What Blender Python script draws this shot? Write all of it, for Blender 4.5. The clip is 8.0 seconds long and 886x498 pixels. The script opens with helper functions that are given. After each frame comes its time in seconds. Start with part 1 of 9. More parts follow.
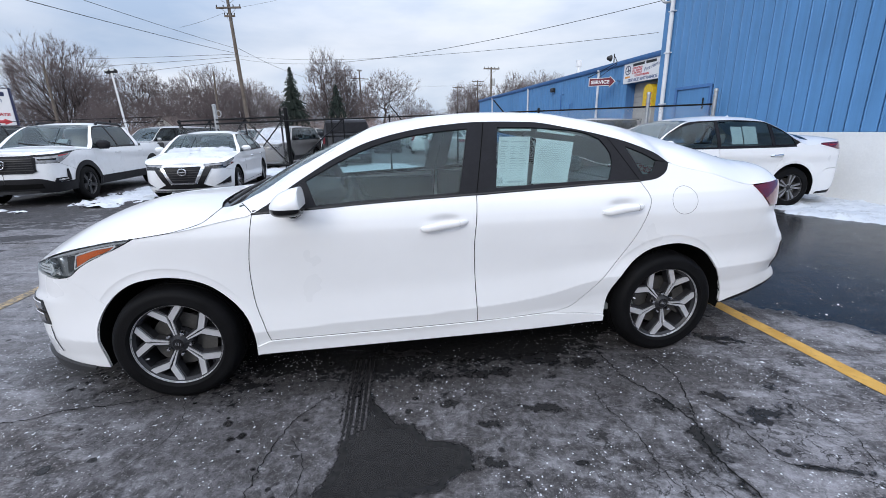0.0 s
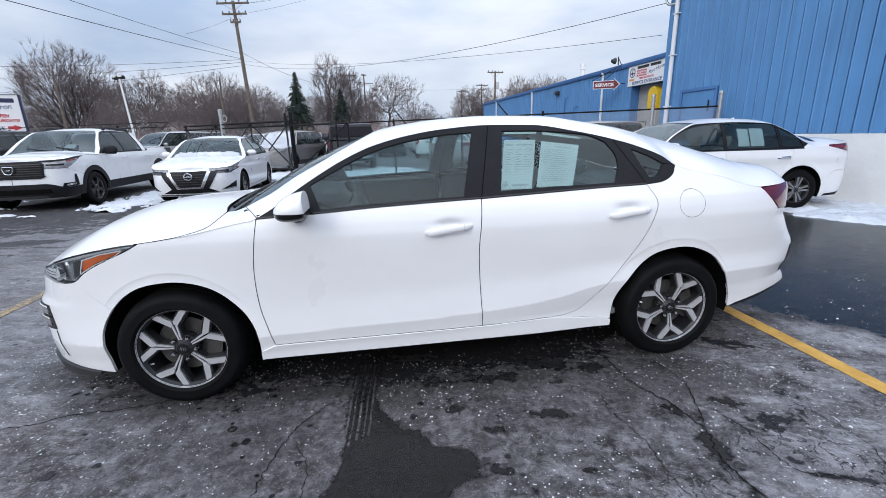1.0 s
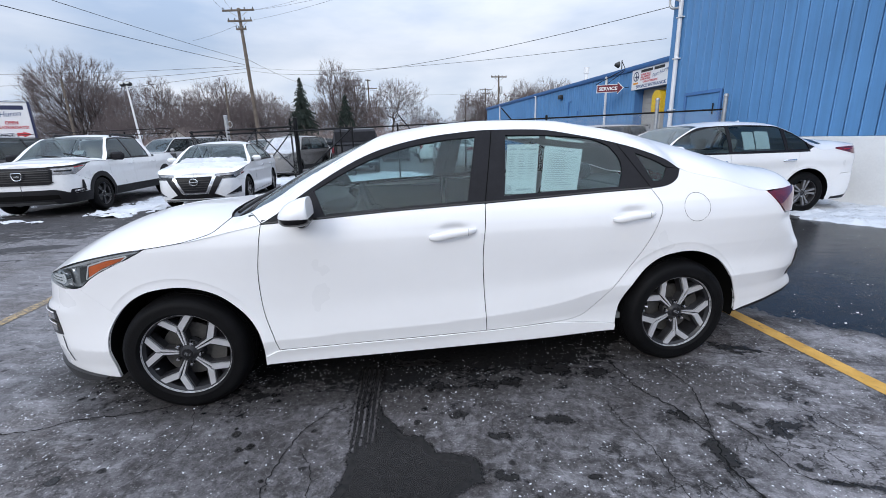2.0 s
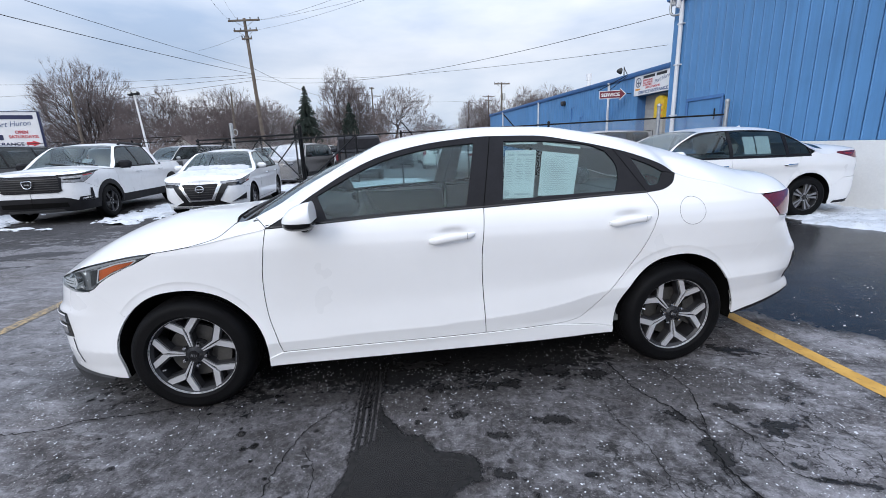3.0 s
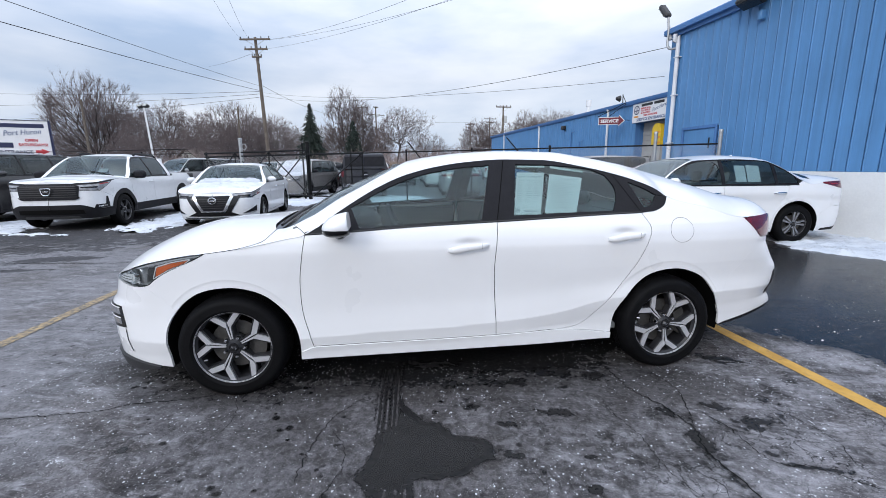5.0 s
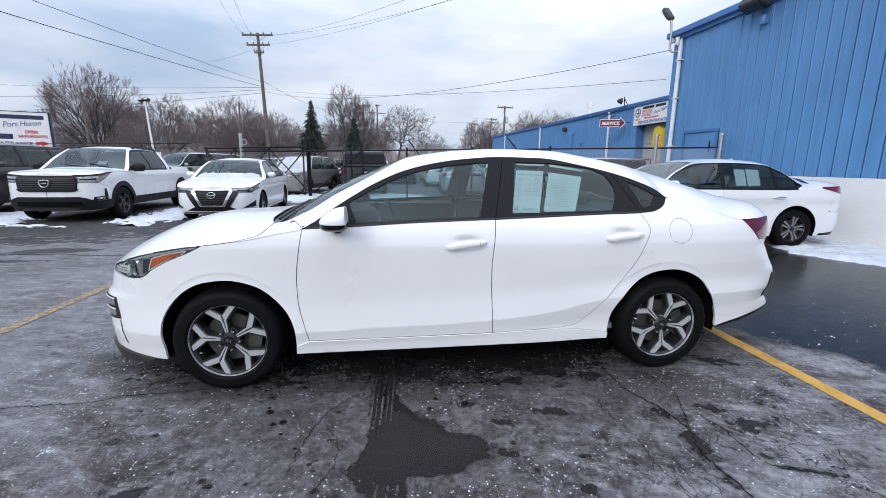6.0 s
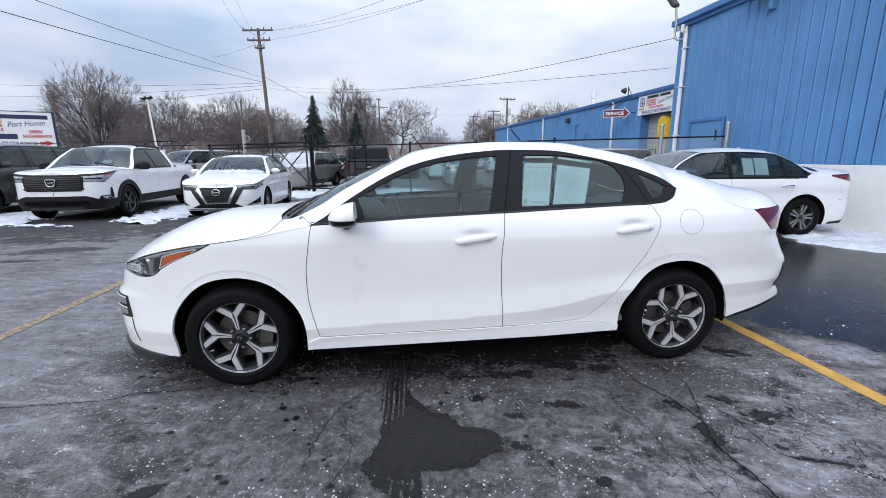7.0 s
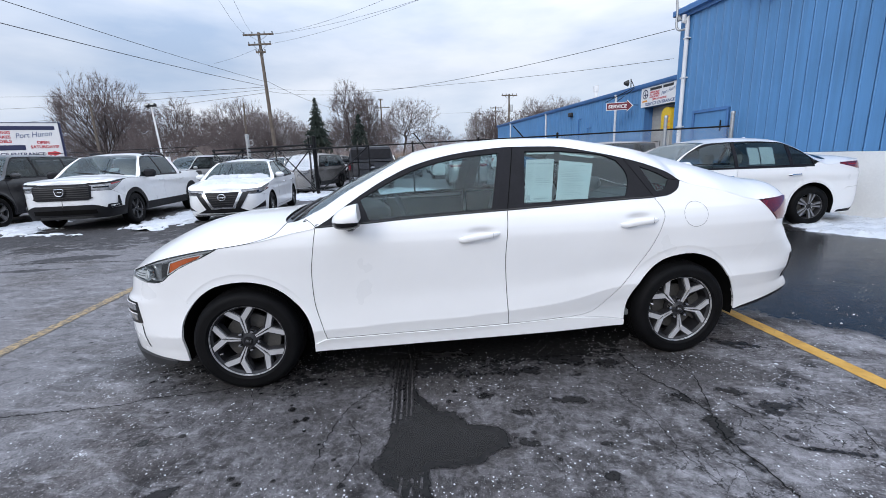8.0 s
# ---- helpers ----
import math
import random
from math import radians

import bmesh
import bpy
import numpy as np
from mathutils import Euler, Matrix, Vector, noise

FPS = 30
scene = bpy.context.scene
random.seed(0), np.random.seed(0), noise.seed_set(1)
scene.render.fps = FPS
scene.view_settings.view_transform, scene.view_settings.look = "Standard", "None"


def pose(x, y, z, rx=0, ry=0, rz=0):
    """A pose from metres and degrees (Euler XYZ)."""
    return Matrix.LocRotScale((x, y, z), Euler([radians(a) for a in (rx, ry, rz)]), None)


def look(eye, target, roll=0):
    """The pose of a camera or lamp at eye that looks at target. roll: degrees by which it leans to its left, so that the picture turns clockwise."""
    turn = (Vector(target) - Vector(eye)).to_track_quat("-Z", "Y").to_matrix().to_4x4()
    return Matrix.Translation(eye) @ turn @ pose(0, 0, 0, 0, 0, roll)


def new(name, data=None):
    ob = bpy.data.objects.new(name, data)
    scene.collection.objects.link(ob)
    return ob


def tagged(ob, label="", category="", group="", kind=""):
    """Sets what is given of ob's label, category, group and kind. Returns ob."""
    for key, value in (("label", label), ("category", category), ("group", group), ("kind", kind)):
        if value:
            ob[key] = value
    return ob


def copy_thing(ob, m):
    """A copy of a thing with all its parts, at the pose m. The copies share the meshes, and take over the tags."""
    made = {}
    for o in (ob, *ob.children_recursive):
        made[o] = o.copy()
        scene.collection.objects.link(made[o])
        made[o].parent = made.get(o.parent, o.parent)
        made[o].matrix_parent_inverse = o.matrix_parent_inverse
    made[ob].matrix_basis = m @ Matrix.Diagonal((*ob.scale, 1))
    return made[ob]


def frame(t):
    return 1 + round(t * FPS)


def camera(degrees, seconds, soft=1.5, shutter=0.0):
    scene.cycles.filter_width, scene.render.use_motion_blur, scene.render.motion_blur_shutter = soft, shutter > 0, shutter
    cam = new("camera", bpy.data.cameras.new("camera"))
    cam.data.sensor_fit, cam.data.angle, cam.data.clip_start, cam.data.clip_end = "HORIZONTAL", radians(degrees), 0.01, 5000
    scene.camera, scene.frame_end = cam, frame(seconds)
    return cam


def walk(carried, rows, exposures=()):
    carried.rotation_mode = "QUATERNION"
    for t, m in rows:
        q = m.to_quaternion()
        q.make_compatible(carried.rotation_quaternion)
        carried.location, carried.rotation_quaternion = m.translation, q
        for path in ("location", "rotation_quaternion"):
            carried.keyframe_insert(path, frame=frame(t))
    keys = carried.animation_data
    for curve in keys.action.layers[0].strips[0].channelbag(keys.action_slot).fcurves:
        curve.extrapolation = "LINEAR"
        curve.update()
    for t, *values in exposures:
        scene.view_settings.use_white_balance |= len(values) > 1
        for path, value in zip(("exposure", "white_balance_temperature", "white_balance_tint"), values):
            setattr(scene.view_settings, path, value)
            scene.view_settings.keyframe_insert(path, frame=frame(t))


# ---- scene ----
cam = camera(93.1, 8.0, soft=0.55)
PATH = [
    (0, (0.124, -0.039, 1.327), (-0.062, 1.877, 0.785), -1.2),
    (0.5, (0.123, -0.034, 1.328), (-0.071, 1.882, 0.792), -1.3),
    (1, (0.121, -0.026, 1.327), (-0.086, 1.892, 0.801), -1.5),
    (1.5, (0.116, -0.022, 1.331), (-0.102, 1.898, 0.815), -1.6),
    (2.8, (0.147, -0.05, 1.327), (-0.093, 1.875, 0.842), -2.1),
    (3, (0.151, -0.073, 1.327), (-0.094, 1.853, 0.85), -2.1),
    (3.5, (0.122, -0.17, 1.327), (-0.127, 1.761, 0.869), -2.1),
    (4, (0.093, -0.286, 1.335), (-0.156, 1.651, 0.901), -1.8),
    (4.5, (0.08, -0.357, 1.339), (-0.166, 1.586, 0.933), -1.2),
    (4.7, (0.07, -0.367, 1.338), (-0.172, 1.577, 0.94), -0.9),
    (5.8, (0.077, -0.36, 1.329), (-0.152, 1.589, 0.942), 0.5),
    (6, (0.078, -0.359, 1.318), (-0.153, 1.588, 0.925), 0.6),
    (6.5, (0.055, -0.363, 1.322), (-0.183, 1.58, 0.913), 0.4),
    (7, (0.045, -0.353, 1.321), (-0.203, 1.586, 0.898), -0.3),
    (7.5, (0.044, -0.35, 1.325), (-0.219, 1.585, 0.893), -1.2),
    (8, (0.057, -0.359, 1.326), (-0.218, 1.575, 0.896), -2.0),
]
walk(cam, [(t, look(eye, target, roll)) for t, eye, target, roll in PATH])

# ---- world: an overcast winter sky, brighter overhead, with a weak wide sun ----
def make_world():
    w = bpy.data.worlds.new("overcast")
    scene.world = w
    w.use_nodes = True
    nt = w.node_tree
    nt.nodes.clear()
    N, L = nt.nodes.new, nt.links.new
    out, bg = N("ShaderNodeOutputWorld"), N("ShaderNodeBackground")
    tc, sep = N("ShaderNodeTexCoord"), N("ShaderNodeSeparateXYZ")
    L(tc.outputs["Generated"], sep.inputs[0])
    # clouds: wide soft banks, stretched along the horizon
    mp = N("ShaderNodeMapping")
    mp.inputs["Scale"].default_value = (1.3, 1.3, 4.5)
    mp.inputs["Location"].default_value = (0.35, 0.1, 0.2)
    L(tc.outputs["Generated"], mp.inputs[0])
    n1 = N("ShaderNodeTexNoise")
    n1.inputs["Scale"].default_value, n1.inputs["Detail"].default_value, n1.inputs["Roughness"].default_value = 1.6, 6, 0.5
    L(mp.outputs[0], n1.inputs[0])
    ramp = N("ShaderNodeValToRGB")
    ramp.color_ramp.elements[0].position, ramp.color_ramp.elements[0].color = 0.31, (0.40, 0.51, 0.70, 1)
    ramp.color_ramp.elements[1].position, ramp.color_ramp.elements[1].color = 0.62, (0.785, 0.83, 0.93, 1)
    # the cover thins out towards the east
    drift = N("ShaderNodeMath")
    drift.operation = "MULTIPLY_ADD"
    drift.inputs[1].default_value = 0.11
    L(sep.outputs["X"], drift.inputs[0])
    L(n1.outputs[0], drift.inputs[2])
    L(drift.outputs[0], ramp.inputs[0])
    # overcast luminance grows towards the zenith
    up = N("ShaderNodeMapRange")
    up.inputs["From Min"].default_value, up.inputs["From Max"].default_value = 0.18, 0.95
    up.inputs["To Min"].default_value, up.inputs["To Max"].default_value = SKY_LOW, SKY_HIGH
    L(sep.outputs["Z"], up.inputs["Value"])
    mul = N("ShaderNodeVectorMath")
    mul.operation = "SCALE"
    L(ramp.outputs[0], mul.inputs[0])
    L(up.outputs[0], mul.inputs["Scale"])
    sky = N("ShaderNodeTexSky")
    sky.sky_type, sky.sun_disc = "NISHITA", False
    sky.sun_elevation, sky.sun_rotation = radians(28), radians(202)
    add = N("ShaderNodeVectorMath")
    add.operation = "MULTIPLY_ADD"
    add.inputs[1].default_value = (0.012, 0.012, 0.012)
    L(sky.outputs[0], add.inputs[0])
    L(mul.outputs[0], add.inputs[2])
    L(add.outputs[0], bg.inputs["Color"])
    L(bg.outputs[0], out.inputs[0])


SKY_LOW, SKY_HIGH = 1.0, 2.55
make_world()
sun = new("sun", bpy.data.lights.new("sun", "SUN"))
sun.data.energy, sun.data.angle, sun.data.color = 1.35, radians(25), (1.0, 0.97, 0.93)
sun.matrix_world = look((-10, -24, 14), (0, 0, 0))
scene.view_settings.exposure = 0.0


# ---- materials ----
class Nodes:
    """A small helper to wire a node material."""

    def __init__(self, name):
        self.mat = bpy.data.materials.new(name)
        self.mat.use_nodes = True
        self.nt = self.mat.node_tree
        self.bsdf = self.nt.nodes["Principled BSDF"]
        self.tc = self.nt.nodes.new("ShaderNodeTexCoord").outputs["Object"]

    def n(self, kind, **inputs):
        node = self.nt.nodes.new(kind)
        for k, v in inputs.items():
            self.put(node, k.replace("_", " "), v)
        return node

    def put(self, node, key, v):
        if isinstance(v, bpy.types.NodeSocket):
            self.nt.links.new(v, node.inputs[key])
        else:
            node.inputs[key].default_value = v

    def set(self, **inputs):
        for k, v in inputs.items():
            self.put(self.bsdf, k.replace("_", " "), v)

    def place(self):
        return self.n("ShaderNodeNewGeometry").outputs["Position"]

    def noise(self, scale, detail=4, rough=0.55, vec=None, distort=0.0):
        node = self.n("ShaderNodeTexNoise", Scale=scale, Detail=detail, Roughness=rough, Distortion=distort)
        self.nt.links.new(vec or self.tc, node.inputs["Vector"])
        return node.outputs[0]

    def voronoi(self, scale, feature="F1", vec=None, rand=1.0):
        node = self.n("ShaderNodeTexVoronoi", Scale=scale, Randomness=rand)
        node.feature = feature
        self.nt.links.new(vec or self.tc, node.inputs["Vector"])
        return node.outputs["Distance"]

    def ramp(self, v, lo, hi, a=0.0, b=1.0):
        node = self.n("ShaderNodeMapRange", Value=v, From_Min=lo, From_Max=hi, To_Min=a, To_Max=b)
        node.interpolation_type = "SMOOTHSTEP"
        return node.outputs[0]

    def math(self, op, a, b=0.0, clamp=False):
        node = self.nt.nodes.new("ShaderNodeMath")
        node.operation, node.use_clamp = op, clamp
        self.put(node, 0, a)
        self.put(node, 1, b)
        return node.outputs[0]

    def mix(self, f, a, b):
        node = self.nt.nodes.new("ShaderNodeMix")
        node.data_type = "RGBA"
        for i, v in ((0, f), (6, a), (7, b)):
            if isinstance(v, bpy.types.NodeSocket):
                self.nt.links.new(v, node.inputs[i])
            else:
                node.inputs[i].default_value = (*v, 1) if i and len(v) == 3 else v
        return node.outputs[2]

    def bump(self, height, strength=0.3, dist=0.01):
        node = self.n("ShaderNodeBump", Height=height, Strength=strength, Distance=dist)
        self.set(Normal=node.outputs[0])

    def ellipse(self, x, y, a, b, turn=0.0, wob=None, amount=0.3):
        """About 1 inside an ellipse on the ground with a wavering edge, 0 outside."""
        mp = self.nt.nodes.new("ShaderNodeMapping")
        mp.vector_type = "TEXTURE"
        mp.inputs["Location"].default_value = (x, y, 0)
        mp.inputs["Rotation"].default_value = (0, 0, radians(turn))
        mp.inputs["Scale"].default_value = (a, b, 1)
        self.nt.links.new(self.place(), mp.inputs[0])
        ln = self.nt.nodes.new("ShaderNodeVectorMath")
        ln.operation = "LENGTH"
        self.nt.links.new(mp.outputs[0], ln.inputs[0])
        d = ln.outputs["Value"]
        if wob is not None:
            d = self.math("ADD", d, self.math("MULTIPLY", self.math("SUBTRACT", wob, 0.5), amount))
        return d


def surface(name, color, rough=0.5, metal=0.0, vary=0.15, scale=8.0, fine=90.0, relief=0.15, depth=0.004, tint=None, coat=0.0, spec=0.5, random_part=0.0):
    """A surface whose colour and gloss vary at two scales, with a fine relief."""
    m = Nodes(name)
    big, small = m.noise(scale, 5), m.noise(fine, 3)
    dark = [c * (1 - vary) for c in color]
    light = tint or [min(1, c * (1 + vary * 0.6)) for c in color]
    f = m.math("ADD", m.math("MULTIPLY", big, 0.7), m.math("MULTIPLY", small, 0.3))
    c = m.mix(m.ramp(f, 0.3, 0.7), dark, light)
    if random_part:
        oi = m.nt.nodes.new("ShaderNodeObjectInfo").outputs["Random"]
        k = m.ramp(oi, 0, 1, 1 - random_part, 1 + random_part)
        vm = m.nt.nodes.new("ShaderNodeVectorMath")
        vm.operation = "SCALE"
        m.nt.links.new(c, vm.inputs[0])
        m.nt.links.new(k, vm.inputs["Scale"])
        c = vm.outputs[0]
    m.set(Base_Color=c, Metallic=metal, Roughness=m.ramp(f, 0.2, 0.8, max(0.02, rough - 0.08), min(1, rough + 0.08)), Coat_Weight=coat, Coat_Roughness=0.04, Specular_IOR_Level=spec)
    if relief:
        m.bump(small, relief, depth)
    return m.mat


def car_paint(name, color, rough=0.3, dirt=0.12, flake=0.0, coat=0.7):
    """Clear-coated paint with faint road salt low down on the panels."""
    m = Nodes(name)
    big, small = m.noise(2.2, 4), m.noise(140, 2)
    c = m.mix(m.ramp(big, 0.3, 0.75), [x * 0.965 for x in color], color)
    grime = m.math("MULTIPLY", m.ramp(m.noise(9, 6, 0.7), 0.45, 0.8), dirt)
    c = m.mix(grime, c, (0.42, 0.42, 0.42))
    m.set(Base_Color=c, Roughness=m.ramp(big, 0.2, 0.8, rough - 0.04, rough + 0.06), Metallic=flake, Coat_Weight=coat, Coat_Roughness=m.ramp(small, 0.3, 0.9, 0.03, 0.08), Coat_IOR=1.45)
    return m.mat


def glass(name, tint=(0.75, 0.82, 0.82), veil=0.03, gloss=1.0):
    """Thin glazing: mostly see-through with a mirror sheen; its teal film is dirt plus painted reflection."""
    m = Nodes(name)
    nt = m.nt
    # teal film colour: a little dirt and the veil of reflected sky painted in
    m.set(Base_Color=(0.26, 0.36, 0.38, 1), Roughness=0.5)
    clear = m.n("ShaderNodeBsdfTransparent", Color=(*tint, 1))
    sheen = m.n("ShaderNodeBsdfGlossy", Color=(0.92, 0.98, 1, 1), Roughness=0.06)
    fres = m.n("ShaderNodeFresnel", IOR=1.5)
    a = nt.nodes.new("ShaderNodeMixShader")
    nt.links.new(m.math("MULTIPLY", fres.outputs[0], gloss, True), a.inputs[0])
    nt.links.new(clear.outputs[0], a.inputs[1])
    nt.links.new(sheen.outputs[0], a.inputs[2])
    b = nt.nodes.new("ShaderNodeMixShader")
    nt.links.new(m.ramp(m.noise(5, 5), 0.3, 0.9, veil * 0.5, veil * 2), b.inputs[0])
    nt.links.new(a.outputs[0], b.inputs[1])
    nt.links.new(m.bsdf.outputs[0], b.inputs[2])
    nt.links.new(b.outputs[0], nt.nodes["Material Output"].inputs[0])
    return m.mat


def ground_material():
    """Worn asphalt: grey aggregate, chalky dried road salt, damp dark patches, a shallow puddle and painted-in shade of
    the car.
    """
    m = Nodes("asphalt_lot")
    p = m.place()
    big, mid = m.noise(0.55, 5, 0.6, p), m.noise(3.2, 7, 0.62, p, 0.6)
    fine = m.math("ADD", m.math("MULTIPLY", m.noise(38, 6, 0.7, p), 0.5), m.math("MULTIPLY", m.noise(210, 4, 0.75, p), 0.5))
    grit, frost = m.voronoi(120, vec=p), m.noise(13, 8, 0.72, p, 0.5)
    stretch = m.nt.nodes.new("ShaderNodeMapping")
    stretch.inputs["Rotation"].default_value = (0, 0, radians(-14))
    stretch.inputs["Scale"].default_value = (1, 3.0, 1)
    m.nt.links.new(p, stretch.inputs[0])
    streak = m.noise(3.6, 9, 0.70, stretch.outputs[0], 0.6)
    blotch = m.noise(8.5, 8, 0.66, p, 1.0)
    patch = m.math("ADD", m.math("ADD", m.math("MULTIPLY", mid, 0.38), m.math("MULTIPLY", blotch, 0.30)), m.math("MULTIPLY", m.noise(0.8, 6, 0.65, p, 0.4), 0.32))
    ground_dark = m.mix(m.ramp(fine, 0.34, 0.67), (0.026, 0.024, 0.026), (0.084, 0.078, 0.082))
    ground_light = m.mix(m.ramp(fine, 0.34, 0.67), (0.097, 0.093, 0.100), (0.220, 0.212, 0.226))
    # rusty brown grime in wide soft clouds
    brown = m.ramp(m.noise(1.1, 5, 0.6, p, 0.5), 0.46, 0.66, 0.0, 0.40)
    # the surface toward the yellow line and the other cars is drier and carries a paler film
    film = m.ramp(m.ellipse(-3.4, 1.9, 1.9, 1.9, 15, ragged_edge(m, p), 0.8), 1.05, 0.55)
    sx = m.nt.nodes.new("ShaderNodeSeparateXYZ")
    m.nt.links.new(p, sx.inputs[0])
    film = m.math("MAXIMUM", film, m.ramp(sx.outputs["X"], -2.4, -4.2, 0.0, 0.9))
    aggregate = m.mix(m.math("SUBTRACT", m.ramp(patch, 0.445, 0.565), m.math("MULTIPLY", film, 0.45), True), ground_light, ground_dark)
    aggregate = m.mix(m.math("MULTIPLY", film, m.ramp(streak, 0.42, 0.60, 0.10, 0.45)), aggregate, (0.205, 0.21, 0.225))
    aggregate = m.mix(brown, aggregate, m.mix(m.ramp(fine, 0.38, 0.63), (0.022, 0.018, 0.017), (0.150, 0.127, 0.117)))
    cell = m.n("ShaderNodeTexVoronoi", Scale=170.0)
    m.nt.links.new(p, cell.inputs["Vector"])
    pick = m.nt.nodes.new("ShaderNodeSeparateColor")
    m.nt.links.new(cell.outputs["Color"], pick.inputs[0])
    aggregate = m.mix(m.ramp(pick.outputs[0], 0.90, 1.0, 0.0, 0.60), aggregate, (0.36, 0.35, 0.35))
    aggregate = m.mix(m.ramp(pick.outputs[1], 0.80, 1.0, 0.0, 0.55), aggregate, (0.013, 0.013, 0.013))
    # chalky salt, thicker in streaks and broken up by the coarse texture
    salt = m.math("MULTIPLY", m.ramp(streak, 0.49, 0.60, 0.0, 0.72), m.ramp(big, 0.38, 0.60))
    for x, y, a, b, turn, lo, hi in ((1.95, 1.75, 1.0, 1.3, 20, 0.46, 0.62), (2.70, 2.42, 0.85, 0.26, -38, 0.32, 0.52), (1.66, 2.30, 0.34, 0.12, -12, 0.42, 0.56),
                                     (1.68, 1.66, 0.34, 0.12, -12, 0.40, 0.56), (0.92, 1.62, 0.35, 0.4, 0, 0.50, 0.66), (0.95, 1.32, 0.95, 0.42, -12, 0.42, 0.60), (-2.4, 1.75, 1.0, 0.8, 10, 0.50, 0.66)):
        here = m.ramp(m.ellipse(x, y, a, b, turn, mid, 1.1), 1.12, 0.5)
        salt = m.math("MAXIMUM", salt, m.math("MULTIPLY", here, m.ramp(streak, lo, hi)))
    salt = m.math("MULTIPLY", salt, m.ramp(frost, 0.34, 0.60, 0.12, 1.0))
    # damp: the wide strip beside the building, the puddle, its run-off and scattered drips
    edge, ragged, tiny = m.noise(2.6, 6, 0.62, p), ragged_edge(m, p), m.noise(19, 7, 0.7, p, 0.6)
    rough_edge = m.math("ADD", m.math("MULTIPLY", ragged, 0.5), m.math("MULTIPLY", tiny, 0.5))
    across = m.math("ADD", m.math("MULTIPLY", sx.outputs["X"], 0.64), m.math("MULTIPLY", sx.outputs["Y"], 0.77))
    shore = m.math("ADD", across, m.math("ADD", m.math("MULTIPLY", m.math("SUBTRACT", edge, 0.5), 0.8), m.math("MULTIPLY", m.math("SUBTRACT", rough_edge, 0.5), 0.5)))
    pool = m.math("MULTIPLY", m.math("MULTIPLY", m.ramp(shore, 3.66, 3.84), m.ramp(shore, 9.6, 8.0)), m.ramp(sx.outputs["X"], 1.3, 1.9))
    wet_shade = pool
    # under the car: damp ground, with the car's shade painted into one dark ellipse
    wet_shade = m.math("MAXIMUM", wet_shade, m.ramp(m.ellipse(-0.32, 2.74, 1.95, 0.74, 13.8, m.math("ADD", m.math("MULTIPLY", mid, 0.5), m.math("MULTIPLY", tiny, 0.5)), 2.6), 1.10, 0.86))
    # broad damp shapes with broken edges
    for x, y, a, b, turn in ((-6.4, 5.0, 0.55, 0.22, 20), (-7.5, 5.6, 0.6, 0.16, 8), (-8.9, 8.5, 2.6, 1.0, 6), (-8.5, 6.7, 1.2, 0.34, 14), (-6.3, 4.35, 0.35, 0.07, 10), (-6.4, 8.0, 1.6, 0.5, 0), (-8.6, 6.9, 3.0, 1.5, 8), (-5.6, 7.8, 1.8, 1.0, 5), (-11.0, 8.4, 2.6, 1.2, 0)):
        wet_shade = m.math("MAXIMUM", wet_shade, m.math("MULTIPLY", m.ramp(m.ellipse(x, y, a, b, turn, m.math("ADD", m.math("MULTIPLY", mid, 0.7), m.math("MULTIPLY", ragged, 0.3)), 6.0), 1.3, 0.8), 0.68))
    blots = m.math("MULTIPLY", m.ramp(m.math("ADD", m.voronoi(6.3, vec=p), m.math("MULTIPLY", rough_edge, 0.55)), 0.40, 0.33), m.ramp(m.noise(0.9, 2, 0.5, p), 0.44, 0.54))
    wet_shade = m.math("MAXIMUM", wet_shade, m.math("MULTIPLY", blots, 0.7))
    wet_shade = m.math("MAXIMUM", wet_shade, m.math("MULTIPLY", m.ramp(mid, 0.56, 0.68), m.math("SUBTRACT", 0.55, m.math("MULTIPLY", film, 0.4))))
    dry = m.mix(m.math("MULTIPLY", salt, m.ramp(fine, 0.36, 0.58, 0.45, 1.0)), aggregate, (0.300, 0.294, 0.312))
    bits = m.math("MULTIPLY", m.ramp(m.voronoi(34, vec=p), 0.12, 0.05), m.ramp(m.noise(1.7, 3, 0.6, p), 0.42, 0.62))
    crust = m.math("MULTIPLY", m.ramp(m.noise(7, 8, 0.75, stretch.outputs[0], 0.8), 0.62, 0.67), m.ramp(tiny, 0.45, 0.6))
    dry = m.mix(m.math("MAXIMUM", bits, m.math("MULTIPLY", crust, 0.8)), dry, (0.6, 0.61, 0.63))
    # dark stain beside the car; shade painted in along wheel, sill and nose
    stain_shade = m.ramp(m.ellipse(-0.15, 1.75, 1.6, 0.95, 8, rough_edge, 2.0), 1.2, 0.65, 0.0, 0.76)
    stain_shade = m.math("MULTIPLY", stain_shade, m.ramp(frost, 0.62, 0.40, 0.35, 1.0))
    # at the front wheel: a damp band together with painted ground shade
    wheel_shade = m.ramp(m.ellipse(-1.30, 1.93, 0.80, 0.34, 14, rough_edge, 1.5), 1.2, 0.65, 0.0, 0.85)
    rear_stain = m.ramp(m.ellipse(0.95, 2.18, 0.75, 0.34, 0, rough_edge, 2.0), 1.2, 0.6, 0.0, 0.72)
    stain_shade = m.math("MAXIMUM", stain_shade, m.math("MAXIMUM", wheel_shade, rear_stain))
    # car's shade along the sill and below the nose, painted into the mask
    sill_shade = m.ramp(m.ellipse(-0.45, 2.16, 1.75, 0.36, 9, rough_edge, 1.8), 1.25, 0.7, 0.0, 0.88)
    nose_shade = m.ramp(m.ellipse(-1.75, 2.20, 0.85, 0.26, 20, rough_edge, 1.6), 1.25, 0.7, 0.0, 0.85)
